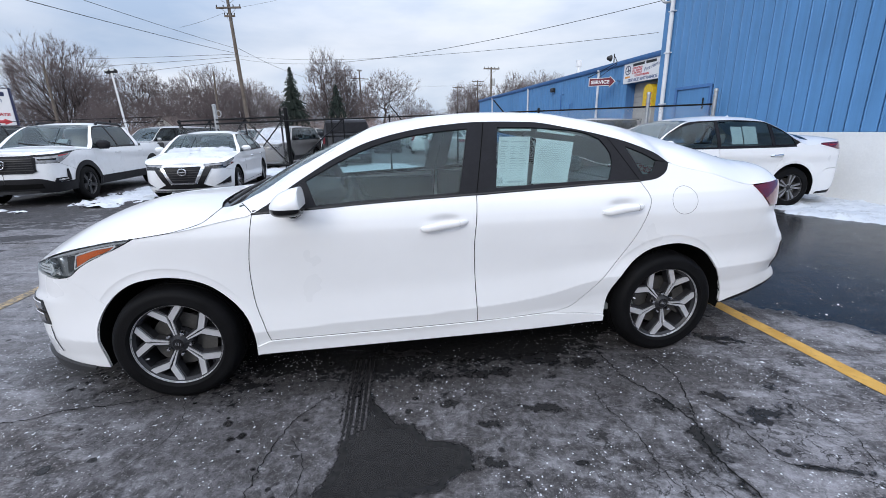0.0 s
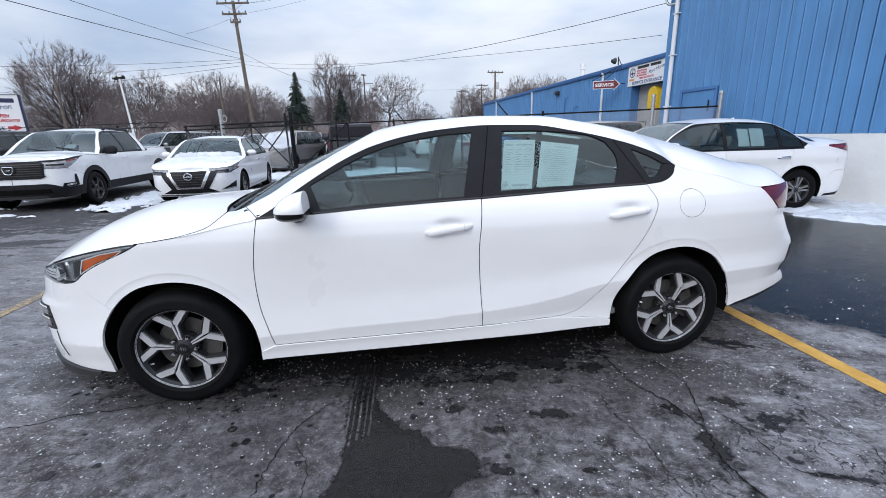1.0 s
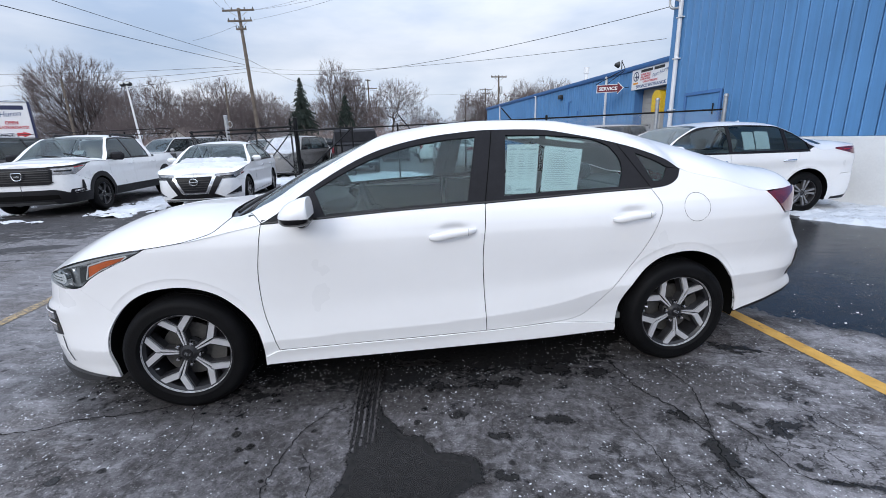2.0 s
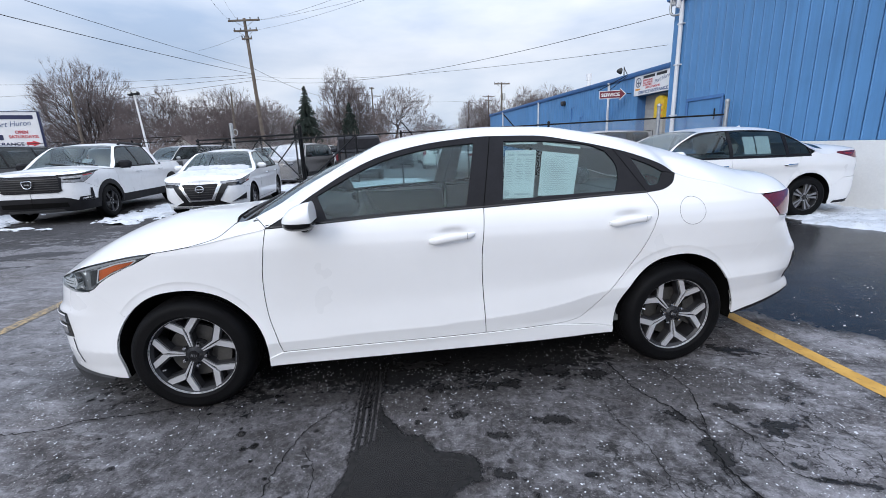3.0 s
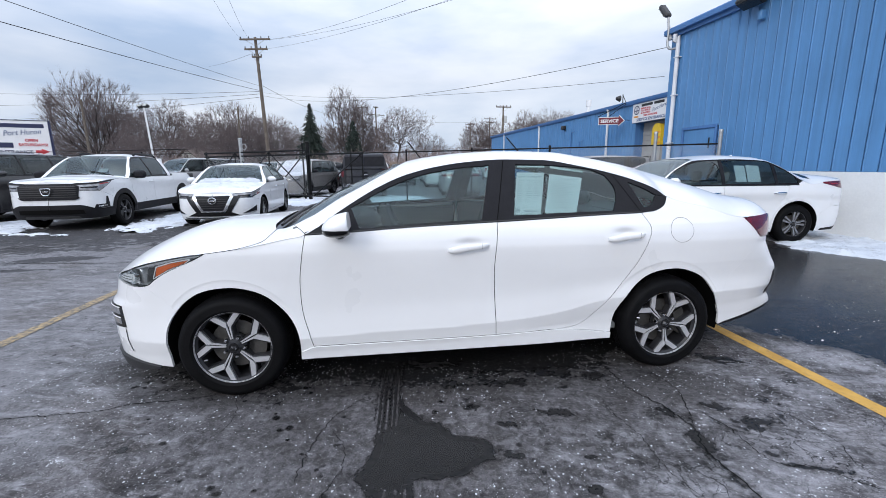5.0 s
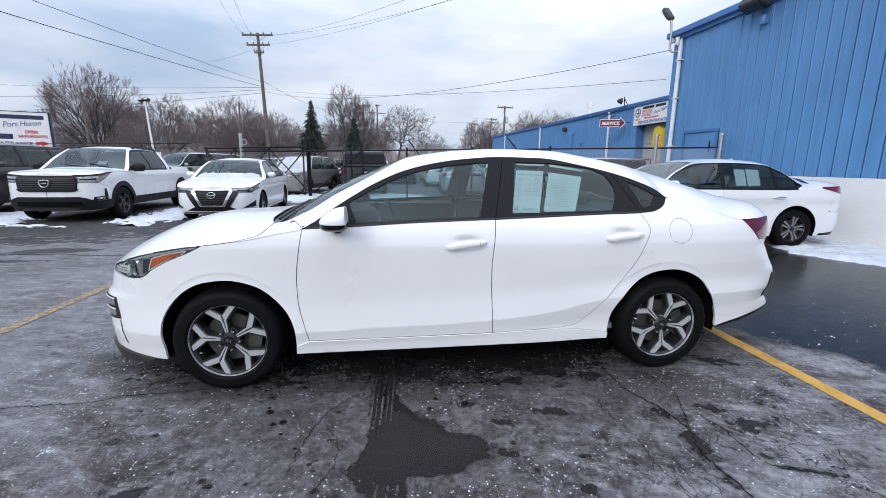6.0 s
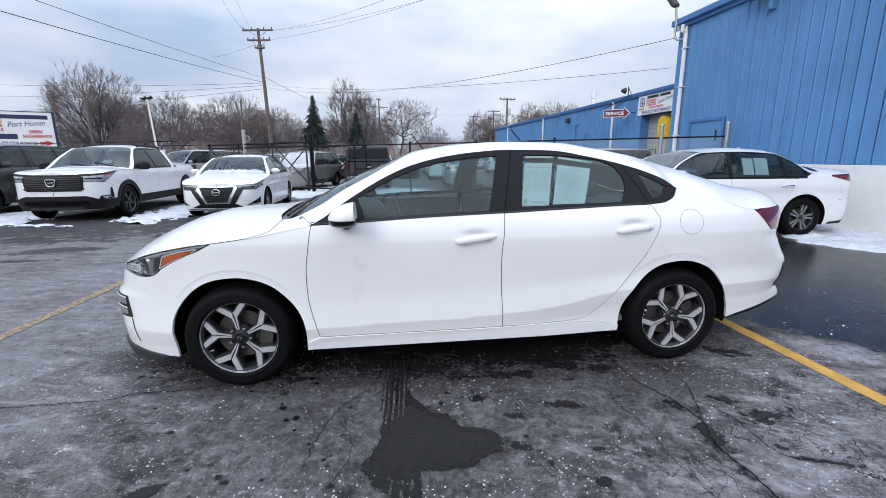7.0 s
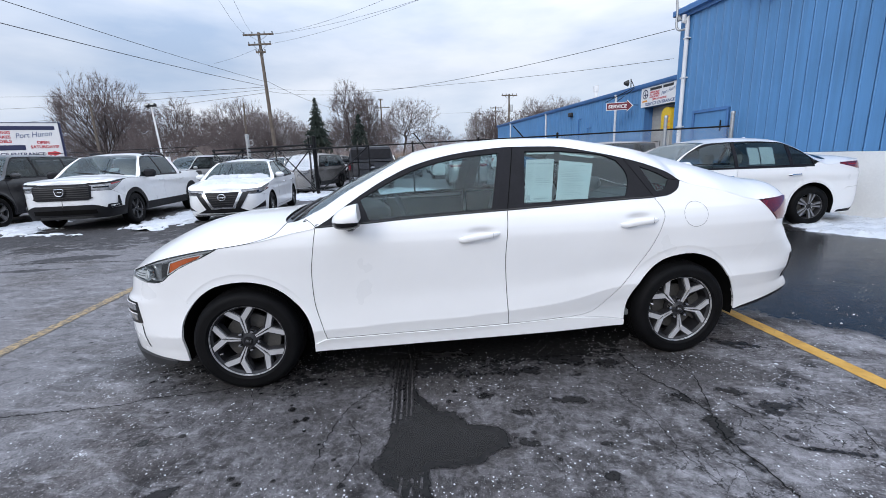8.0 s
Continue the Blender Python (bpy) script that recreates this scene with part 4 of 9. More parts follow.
def build_near_workshop():
    root = thing("workshop_building", pose(8.118, 2.327, 0, 0, 0, 106), "tall blue metal-clad workshop with a white block base", "building")
    d0, d1, depth = 11.17, -13.0, 14.0
    # backing painted dark so that the panel seams read as shaded grooves
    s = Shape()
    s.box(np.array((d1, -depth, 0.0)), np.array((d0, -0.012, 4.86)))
    part("wall", s, "seam_shade", root)
    s = Shape()
    s.box(np.array((d1, -0.010, 0.0)), np.array((8.35, 0.045, 1.165)), 0.01)
    part("base_wall", s, "white_wall", root, "white painted block base wall")
    s = Shape()
    s.box(np.array((8.36, -0.010, 0.0)), np.array((d0, 0.012, 1.165)), 0.004)
    part("base_cladding", s, "cladding", root)
    clad_panels(root, d0, d1, 1.17, 4.84, 0.2535, skip=((9.24, 10.39, 2.27),))
    # eave: a two-step fascia and the low roof behind it
    s = Shape()
    prof = [(-0.02, 4.78), (0.10, 4.78), (0.10, 4.86), (0.20, 4.88), (0.20, 5.0), (0.17, 5.03), (-0.02, 5.06)]
    s.prism([(y, z) for y, z in prof], d1 - 0.1, d0 + 0.16, axis=0)
    part("fascia", s, "blue_trim", root)
    s = Shape()
    s.prism([(0.16, 5.035), (-depth / 2, 6.3), (-depth, 5.035), (-depth, 4.865), (-0.03, 4.865)], d1 - 0.05, d0 + 0.12, axis=0)
    part("roof", s, "galvanised", root, "low-pitched metal roof")
    # personnel door
    door = part("door", Shape().box(np.array((9.28, 0.0, 0.05)), np.array((10.35, 0.018, 2.22)), 0.004), "cladding", root, "plain blue steel door")
    s = Shape()
    for a, b in (((9.20, 2.22), (10.43, 2.30)), ((9.20, 0), (9.27, 2.22)), ((10.36, 0), (10.43, 2.22))):
        s.box(np.array((a[0], 0, a[1])), np.array((b[0], 0.05, b[1])), 0.006)
    part("door_frame", s, "blue_trim", door)
    s = Shape()
    s.box(np.array((9.40, 0.03, 1.72)), np.array((9.43, 0.06, 1.98)), 0.008)
    part("handle", s, "black_iron", door)
    # downspout with an elbow under the gutter
    s = Shape()
    s.tube(smooth_line([(10.90, 0.16, 4.82), (10.92, 0.17, 4.70), (10.86, 0.12, 4.54), (10.83, 0.10, 4.4), (10.82, 0.10, 0.15)], 30), 0.055, 12)
    ds = part("downspout", s, "white_metal", root, "white round downspout")
    for z in (1.9, 3.2, 4.2):
        part("strap", Shape().box(np.array((10.74, 0.02, z)), np.array((10.90, 0.160, z + 0.03)), 0.004), "white_metal", ds)
    # floodlight on the wall
    fl = thing("wall_floodlight", root.matrix_world @ pose(8.25, 0.03, 4.46), "dark wall floodlight on a blue bracket under the eave", "floodlight")
    part("bracket", Shape().box(np.array((-0.05, 0, -0.10)), np.array((0.05, 0.14, 0.10)), 0.02), "cladding", fl)
    tilt = pose(0.10, 0.26, 0.36, 28)
    part("housing", Shape().box(np.array((-0.29, -0.16, -0.13)), np.array((0.29, 0.16, 0.14)), 0.04).move(tilt), "plastic_grey", fl)
    part("lens", Shape().box(np.array((-0.24, -0.12, -0.145)), np.array((0.24, 0.12, -0.132)), 0.004).move(tilt), "gloss_black", fl)
    # corner mast with a lamp head, conduit and meter box
    ml = thing("corner_floodlight", root.matrix_world @ pose(11.10, 0.16, 4.46), "floodlight on a bent conduit mast at the building corner", "floodlight")
    part("conduit", Shape().tube(smooth_line([(-0.25, -0.08, 0.0), (-0.05, 0.02, 0.02), (0.02, 0.06, 0.15), (0.02, 0.06, 0.5), (0.02, 0.1, 0.86)], 24), 0.030, 8), "galvanised", ml)
    part("lamp_head", Shape().box(np.array((-0.08, -0.10, -0.06)), np.array((0.42, 0.10, 0.06)), 0.04).move(pose(0.04, 0.12, 0.92, 0, -48, 0)), "plastic_grey", ml)
    part("lens", Shape().box(np.array((0.02, -0.085, -0.072)), np.array((0.39, 0.085, -0.060)), 0.004).move(pose(0.04, 0.12, 0.92, 0, -48, 0)), "lamp_lens", ml)
    part("meter_box", Shape().box(np.array((0.0, -0.09, 0.28)), np.array((0.14, 0.02, 0.62)), 0.015), "white_metal", ml)


def build_far_workshop():
    root = thing("service_building", pose(13.89, 3.98, 0, 0, 0, 106), "long low blue metal-clad service building", "building")
    d0, d1, top, depth = 51.4, 12.5, 4.62, 15.0
    g0, g1, gz = 18.6, 21.85, 3.56
    s = Shape()
    s.box(np.array((d1, -depth, 0)), np.array((g0, -0.01, top)))
    s.box(np.array((g1, -depth, 0)), np.array((d0, -0.01, top)))
    s.box(np.array((g0, -depth, gz)), np.array((g1, -0.01, top)))
    part("wall", s, "blue_trim", root)
    for a, b, low in ((d1, g0, 0.0), (g0, g1, gz), (g1, d0, 0.0)):
        s = Shape()
        rows, k = [], a
        while k < b - 0.02:
            e = min(k + 0.30, b)
            rows += [(k, 0.0), (k + 0.01, 0.03), (k + 0.05, 0.032), (k + 0.065, 0.008), (e, 0.006)]
            k = e
        s.grid([[(d, y, z) for d, y in rows] for z in (low, top)], flip=True)
        part("cladding", s, "cladding", root, sharp=20)
    s = Shape()
    s.prism([(-0.02, top - 0.06), (0.10, top - 0.06), (0.16, top + 0.02), (0.16, top + 0.16), (-0.02, top + 0.2)], d1, d0 + 0.1, axis=0)
    part("fascia", s, "blue_trim", root)
    s = Shape()
    s.prism([(0.15, top + 0.17), (-depth / 2, top + 0.9), (-depth, top + 0.17), (-depth, top + 0.01), (-0.03, top + 0.01)], d1, d0 + 0.08, axis=0)
    part("roof", s, "galvanised", root)
    # roller door in a deep opening, half raised, with a glazed strip
    door = part("roller_door", Shape().box(np.array((g0, -0.55, 1.75)), np.array((g1, -0.50, gz)), 0.01), "shutter", root, "grey roller door")
    for i in range(6):
        part("slat", Shape().box(np.array((g0, -0.5, 1.78 + i * 0.27)), np.array((g1, -0.485, 2.02 + i * 0.27)), 0.008), "shutter", door)
    s = Shape()
    s.box(np.array((g0, -0.55, 0.0)), np.array((g1, -0.5, 0.95)), 0.01)
    part("lower_panel", s, "shutter", door)
    part("glazing", Shape().box(np.array((g0, -0.53, 0.95)), np.array((g1, -0.52, 1.75))), "dark_room", door)
    for k in range(6):
        x = g0 + 0.05 + k * (g1 - g0 - 0.1) / 5
        part("mullion", Shape().box(np.array((x - 0.04, -0.55, 0.95)), np.array((x + 0.04, -0.49, 1.75)), 0.006), "shutter", door)
    for d in (24.65, 35.8, 46.0):
        s = Shape().tube(smooth_line([(d, 0.16, top), (d, 0.12, top - 0.2), (d, 0.10, top - 0.4), (d, 0.10, 0.1)], 16), 0.07, 8)
        part("downspout", s, "white_metal", root)
    for d, z in ((28.2, 2.9), (29.6, 3.6)):
        part("conduit", Shape().tube([(d, 0.08, 0.3), (d, 0.08, z), (d - 0.5, 0.08, z + 0.05)], 0.03, 6), "blue_trim", root)
    part("wall_lamp", Shape().box(np.array((30.6, 0.03, 3.9)), np.array((31.0, 0.3, 4.2)), 0.05), "plastic_grey", root)
    part("vent_pipe", Shape().lathe([(0.0, 6.15), (0.2, 6.15), (0.2, 5.72), (0.14, 5.68), (0.14, 4.7)], 12, "z").move(pose(31.2, -2.0, 0)), "white_metal", root, "white roof vent pipe")
    lamp = thing("roof_floodlight", root.matrix_world @ pose(23.3, 0.0, top + 0.17), "small floodlight on a bracket at the roof edge", "floodlight")
    part("stand", Shape().tube([(0, 0, 0), (0, 0.02, 0.5)], 0.03, 6).tube([(-0.35, 0, 0), (0, 0.02, 0.45)], 0.02, 6), "black_iron", lamp)
    part("lamp_head", Shape().lathe([(0.0, 0.25), (0.08, 0.22), (0.18, 0.0), (0.0, 0.0)], 12, "y").move(pose(0.18, 0.1, 0.30, 0, 0, 0)), "plastic_grey", lamp)
    # entrance sign over the door
    sg = thing("entrance_sign", root.matrix_world @ pose(22.15, 0.06, 3.56, 0, 0, 180), "white entrance sign board with dark and red lettering", "sign")
    w, h = 3.7, 1.02
    part("board", Shape().box(np.array((0, 0, 0)), np.array((w, 0.06, h)), 0.01), "sign_white", sg)
    lettering("SERVICE ENTRANCE", 0.21, pose(0.42, -0.004, 0.07), "sign_slate", sg, width=2.35, bold=0.005)
    part("name_bar", Shape().box(np.array((0.78, -0.006, 0.80)), np.array((1.72, 0.004, 0.93)), 0.003), "sign_black", sg)
    part("name_bar", Shape().box(np.array((1.84, -0.006, 0.80)), np.array((2.62, 0.004, 0.93)), 0.003), "sign_black", sg)
    for k, t in enumerate(("SERVICING", "ALL MAKES", "& MODELS")):
        lettering(t, 0.12, pose(0.76, -0.004, 0.66 - k * 0.115), "sign_red", sg, width=0.80, bold=0.003)
    lettering("OPEN SATURDAYS!", 0.13, pose(0.98, -0.004, 0.29), "sign_red", sg, width=1.15, bold=0.003)
    part("badge", Shape().lathe([(0.24, 0), (0.24, -0.006), (0.19, -0.006), (0.19, 0)], 24, "y").move(pose(0.38, 0, 0.66)), "sign_navy", sg)
    part("badge_stroke", Shape().box(np.array((0.24, -0.006, 0.60)), np.array((0.56, 0.002, 0.66)), 0.003).box(np.array((0.36, -0.007, 0.50)), np.array((0.42, 0.001, 0.82)), 0.003), "sign_navy", sg)
    part("accent", Shape().box(np.array((0.14, -0.006, 0.27)), np.array((0.56, 0.004, 0.36)), 0.003), "sign_orange", sg)
    lettering("Port Huron", 0.26, pose(1.72, -0.004, 0.44) @ pose(0, 0, 0, 0, -10, 0), "sign_slate", sg, shear=0.3, width=1.25)
    # arrow sign on a bracket that stands out from the wall
    ar = thing("service_arrow_sign", root.matrix_world @ pose(22.8, 1.0, 3.76, 0, 0, -116), "dark red arrow-shaped service sign with a white rim", "sign")
    def arrow(k, lo, hi):
        return Shape().prism([(-0.64 + k, -0.21 + k), (0.44, -0.21 + k), (0.44, -0.32 + 1.6 * k), (0.76 - 1.7 * k, 0), (0.44, 0.32 - 1.6 * k), (0.44, 0.21 - k), (-0.64 + k, 0.21 - k)], lo, hi, axis=1)
    part("rim", arrow(0.0, -0.04, 0.04), "sign_white", ar)
    part("face", arrow(0.030, -0.047, 0.047), "sign_dark_red", ar)
    lettering("SERVICE", 0.24, pose(-0.53, -0.05, -0.09), "sign_white", ar, width=0.96, bold=0.008)
    part("brace", Shape().tube([(-0.70, 0, 0.24), (0.75, 0.05, 0.95)], 0.022, 6).tube([(-0.1, 0, 0.24), (0.78, 0.05, 0.9)], 0.018, 6).tube([(0.80, 0.0, 0.02), (1.30, 0.3, 0.0)], 0.02, 6), "black_iron", ar)
    # yellow round-topped cabinet in the doorway
    yc = thing("yellow_cabinet", root.matrix_world @ pose(20.1, -0.25, 0), "yellow round-topped cabinet beside the roller door", "cabinet")
    a = np.linspace(0, math.pi, 14)
    o = [(-0.36, 2.28)] + [(-0.36 * math.cos(t), 3.05 + 0.34 * math.sin(t)) for t in a] + [(0.36, 2.28)]
    part("body", Shape().prism(o, -0.15, 0.2, axis=1), "yellow_plastic", yc)
    part("stand", Shape().box(np.array((-0.33, -0.14, 0.0)), np.array((0.33, 0.18, 2.28)), 0.02), "shutter", yc, "grey steel stand")
    for z in (2.36, 2.62, 2.88):
        part("stripe", Shape().box(np.array((-0.34, 0.2, z)), np.array((0.1, 0.206, z + 0.1)), 0.002), "sign_orange", yc)


build_ground()
build_lines()
build_cracks()
build_damp()
build_grains()
build_snow([(-8.0, 7.5), (-8.5, 8.6), (-8.9, 10.0), (-9.1, 12.0), (-8.3, 12.4), (-7.9, 11.0), (-7.6, 9.6), (-7.1, 8.6), (-7.2, 7.5)], 0.065, 1, rough=1.15)
build_snow([(-14.5, 9.2), (-12.0, 9.0), (-10.6, 8.1), (-9.9, 7.3), (-10.4, 6.9), (-12.2, 7.8), (-15, 8.2)], 0.045, 2, rough=1.2)
build_snow([(-9.7, 7.15), (-8.6, 7.25), (-8.5, 7.05), (-9.8, 6.95)], 0.03, 5, rough=2.2)
build_snow([(4.8, 6.7), (4.9, 7.9), (5.3, 9.6), (5.78, 9.9), (6.5, 7.95), (7.4, 4.9), (8.4, 1.8), (7.7, 1.6), (6.8, 3.6), (6.05, 5.3), (5.3, 6.1)], 0.07, 3, "strip of snow along the foot of the building", 0.25)
build_snow([(-8.6, 14.2), (-6.2, 13.3), (-3.0, 13.0), (-1.5, 14.4), (-3.0, 17.8), (-8.0, 19.5)], 0.05, 4, rough=0.9)
build_near_workshop()
build_far_workshop()


# ---- car building ----
def coons(bottom, top, left, right, nu, nv):
    """A patch of (u, z) points between four edges; bottom and top run the same way, left and right upwards."""
    b, t, l, r = smooth_line(bottom, nu, True), smooth_line(top, nu, True), smooth_line(left, nv, True), smooth_line(right, nv, True)
    a, c = np.linspace(0, 1, nu)[:, None, None], np.linspace(0, 1, nv)[None, :, None]
    return ((1 - c) * b[:, None] + c * t[:, None] + (1 - a) * l[None] + a * r[None]
            - (1 - a) * (1 - c) * b[0] - a * (1 - c) * b[-1] - (1 - a) * c * t[0] - a * c * t[-1])


def bend(*points):
    """A smooth edge through points, dense enough to be resampled."""
    return [tuple(p) for p in smooth_line(points, 60)]


def skin(car, G, hand, gap=0.0, out=0.0, flange=0.014, upper=False):
    """A mesh, with normals, of a grid G of (u, z) on the flank or (u, s) on the upper skin; its edges fold inwards."""
    G = np.array(G, float)
    if gap:
        for ax in (0, 1):
            H = np.swapaxes(G, 0, 1) if ax else G
            for e, i in ((0, 1), (-1, -2)):
                d = H[i] - H[e]
                n = np.linalg.norm(d, axis=-1, keepdims=True) + 1e-9
                H[e] += d / n * np.minimum(gap, n * 0.45)
    f = car.upper if upper else car.side
    e = 2e-3
    P = f(G[..., 0], G[..., 1], out)
    du = f(G[..., 0] + e, G[..., 1], out) - f(G[..., 0] - e, G[..., 1], out)
    k = np.clip(G[..., 1], e, 1 - e) if upper else G[..., 1]
    dz = f(G[..., 0], k + e, out) - f(G[..., 0], k - e, out)
    N = np.cross(dz, du)
    N /= np.linalg.norm(N, axis=-1, keepdims=True) + 1e-12
    ref = np.array([0, 0, 1.0]) if upper else np.array([0, 1.0, 0])
    if (N @ ref).mean() < 0:
        N = -N
    a, b = P.shape[:2]
    mid = np.cross(P[a // 2 + 1 if a > 2 else 1, b // 2] - P[a // 2 if a > 2 else 0, b // 2], P[a // 2, b // 2 + 1 if b > 2 else b - 1] - P[a // 2, b // 2 if b > 2 else 0])
    flip = (mid @ N[a // 2, b // 2]) < 0
    s = Shape()
    s.grid(P, flip)
    nor = [tuple(x) for x in N.reshape(-1, 3)]
    if flange:
        ring = [(i, 0) for i in range(a)] + [(a - 1, j) for j in range(1, b)] + [(i, b - 1) for i in range(a - 2, -1, -1)] + [(0, j) for j in range(b - 2, 0, -1)]
        top = np.array([P[q] for q in ring])
        nn = np.array([N[q] for q in ring])
        low = top - nn * flange
        wall = np.array([np.vstack([top, top[:1]]), np.vstack([low, low[:1]])])
        c = top.mean(0)
        side = np.roll(top, -1, 0) - np.roll(top, 1, 0)
        wn = np.cross(side, nn)
        wn /= np.linalg.norm(wn, axis=1, keepdims=True) + 1e-12
        if np.sum(wn * (top - c)) < 0:
            wn = -wn
        s.grid(wall, flip)
        w1 = [tuple(x) for x in np.vstack([wn, wn[:1]])]
        nor += w1 + w1
    if hand < 0:
        s.v = [(x, -y, z) for x, y, z in s.v]
        s.f = [tuple(reversed(q)) for q in s.f]
        nor = [(x, -y, z) for x, y, z in nor]
    return s, nor


def panel(car, name, G, material, parent, hand=1, gap=0.002, out=0.0, flange=0.014, label="", upper=False):
    s, nor = skin(car, G, hand, gap, out, flange, upper)
    return part(name, s, material, parent, label, normals=nor)


def two_panels(car, name, grids, material, parent, hand, gap=0.0, out=0.0):
    """Adjoining patches of one body panel as one mesh."""
    s, nor = Shape(), []
    for G in grids:
        q, k = skin(car, G, hand, gap, out, 0.012)
        s.join(q)
        nor += k
    return part(name, s, material, parent, normals=nor)


def window_ring(car, name, outer, inner, material, parent, hand, out=0.0, n=26, label=""):
    """A frame between an outer and an inner loop, each given as four edges."""
    s, nor = Shape(), []
    for o, i in zip(outer, inner):
        a, b = smooth_line(o, n, True), smooth_line(i, n, True)
        G = np.stack([a * (1 - t) + b * t for t in np.linspace(0, 1, 5)], 1)
        q, k = skin(car, G, hand, 0, out, 0.012)
        s.join(q)
        nor += k
    return part(name, s, material, parent, label, normals=nor)


def strip(car, line, width, material, name, parent, hand, out, n=60):
    """A narrow band on the flank along a line of (u, z)."""
    p = smooth_line(line, n, True)
    t = np.gradient(p, axis=0)
    t /= np.linalg.norm(t, axis=1, keepdims=True) + 1e-9
    nr = np.stack([-t[:, 1], t[:, 0]], -1) * width / 2
    return panel(car, name, np.stack([p - nr, p + nr], 1), material, parent, hand, 0, out, 0)


def upper_sheet(car, us, lo, hi, n, out=0.0):
    """Both halves of an upper panel as one mesh; lo, hi: the s of its edges for each u."""
    s = Shape()
    rows = []
    for u, a, b in zip(us, lo, hi):
        rows.append(car.upper(np.full(n, u), np.linspace(a, b, n), out))
    P = np.array(rows)
    if np.allclose(hi, 1):
        M = P[:, ::-1] * np.array([1, -1, 1])
        P = np.concatenate([P, M[:, 1:]], 1)
        s.grid(P, True)
    else:
        s.grid(P, True)
        s.grid(P * np.array([1, -1, 1]))
    z = np.cross(np.array(s.v[s.f[len(s.f) // 4][1]]) - np.array(s.v[s.f[len(s.f) // 4][0]]), np.array(s.v[s.f[len(s.f) // 4][2]]) - np.array(s.v[s.f[len(s.f) // 4][0]]))[2]
    if z < 0:
        s.f = [tuple(reversed(q)) for q in s.f]
    return s


def upper_halves(car, us, lo, hi, n, out=0.0):
    """The left and the right piece of a pair of upper panels."""
    made = []
    for hand in (1, -1):
        P = np.array([car.upper(np.full(n, u), np.linspace(a, b, n), out) for u, a, b in zip(us, lo, hi)])
        made.append(Shape().grid(P * np.array([1, hand, 1]), flip=hand < 0))
        q = made[-1]
        p = [np.array(q.v[k]) for k in q.f[len(q.f) // 2][:3]]
        if np.cross(p[1] - p[0], p[2] - p[0])[2] < 0:
            q.f = [tuple(reversed(f)) for f in q.f]
    return made


def tyre_shape(R, rim, width, sides=56):
    w = width / 2
    k = R - rim
    prof = [(rim * 0.97, w * 0.80), (rim, w * 0.90), (rim + k * 0.12, w * 0.965), (rim + k * 0.16, w * 0.955), (rim + k * 0.45, w * 1.0), (rim + k * 0.64, w * 0.96), (rim + k * 0.69, w * 0.925), (rim + k * 0.86, w * 0.79), (R - 0.008, w * 0.58), (R, w * 0.42)]
    for y in (0.26, 0.0, -0.26):
        prof += [(R, w * (y + 0.06)), (R - 0.008, w * (y + 0.05)), (R - 0.008, w * (y - 0.05)), (R, w * (y - 0.06))]
    prof += [(r, -y) for r, y in reversed(prof[:10])]
    return Shape().lathe(prof[::-1], sides, "y")


def facet(points, y0, y1):
    """A raised flat piece of a wheel, its edge sloping down to y0."""
    p = np.array(points, float)
    c = p.mean(0)
    q = c + (p - c) * 1.0
    b = c + (p - c) * 1.06
    n = len(p)
    s = Shape()
    v = [(x, y1, z) for x, z in q] + [(x, y0, z) for x, z in b]
    area = np.sum(p[:, 0] * np.roll(p[:, 1], -1) - np.roll(p[:, 0], -1) * p[:, 1])
    f = [tuple(range(n))] + [(i, n + i, n + (i + 1) % n, (i + 1) % n) for i in range(n)]
    if area > 0:
        f = [tuple(reversed(q)) for q in f]
    return s.add(v, f)


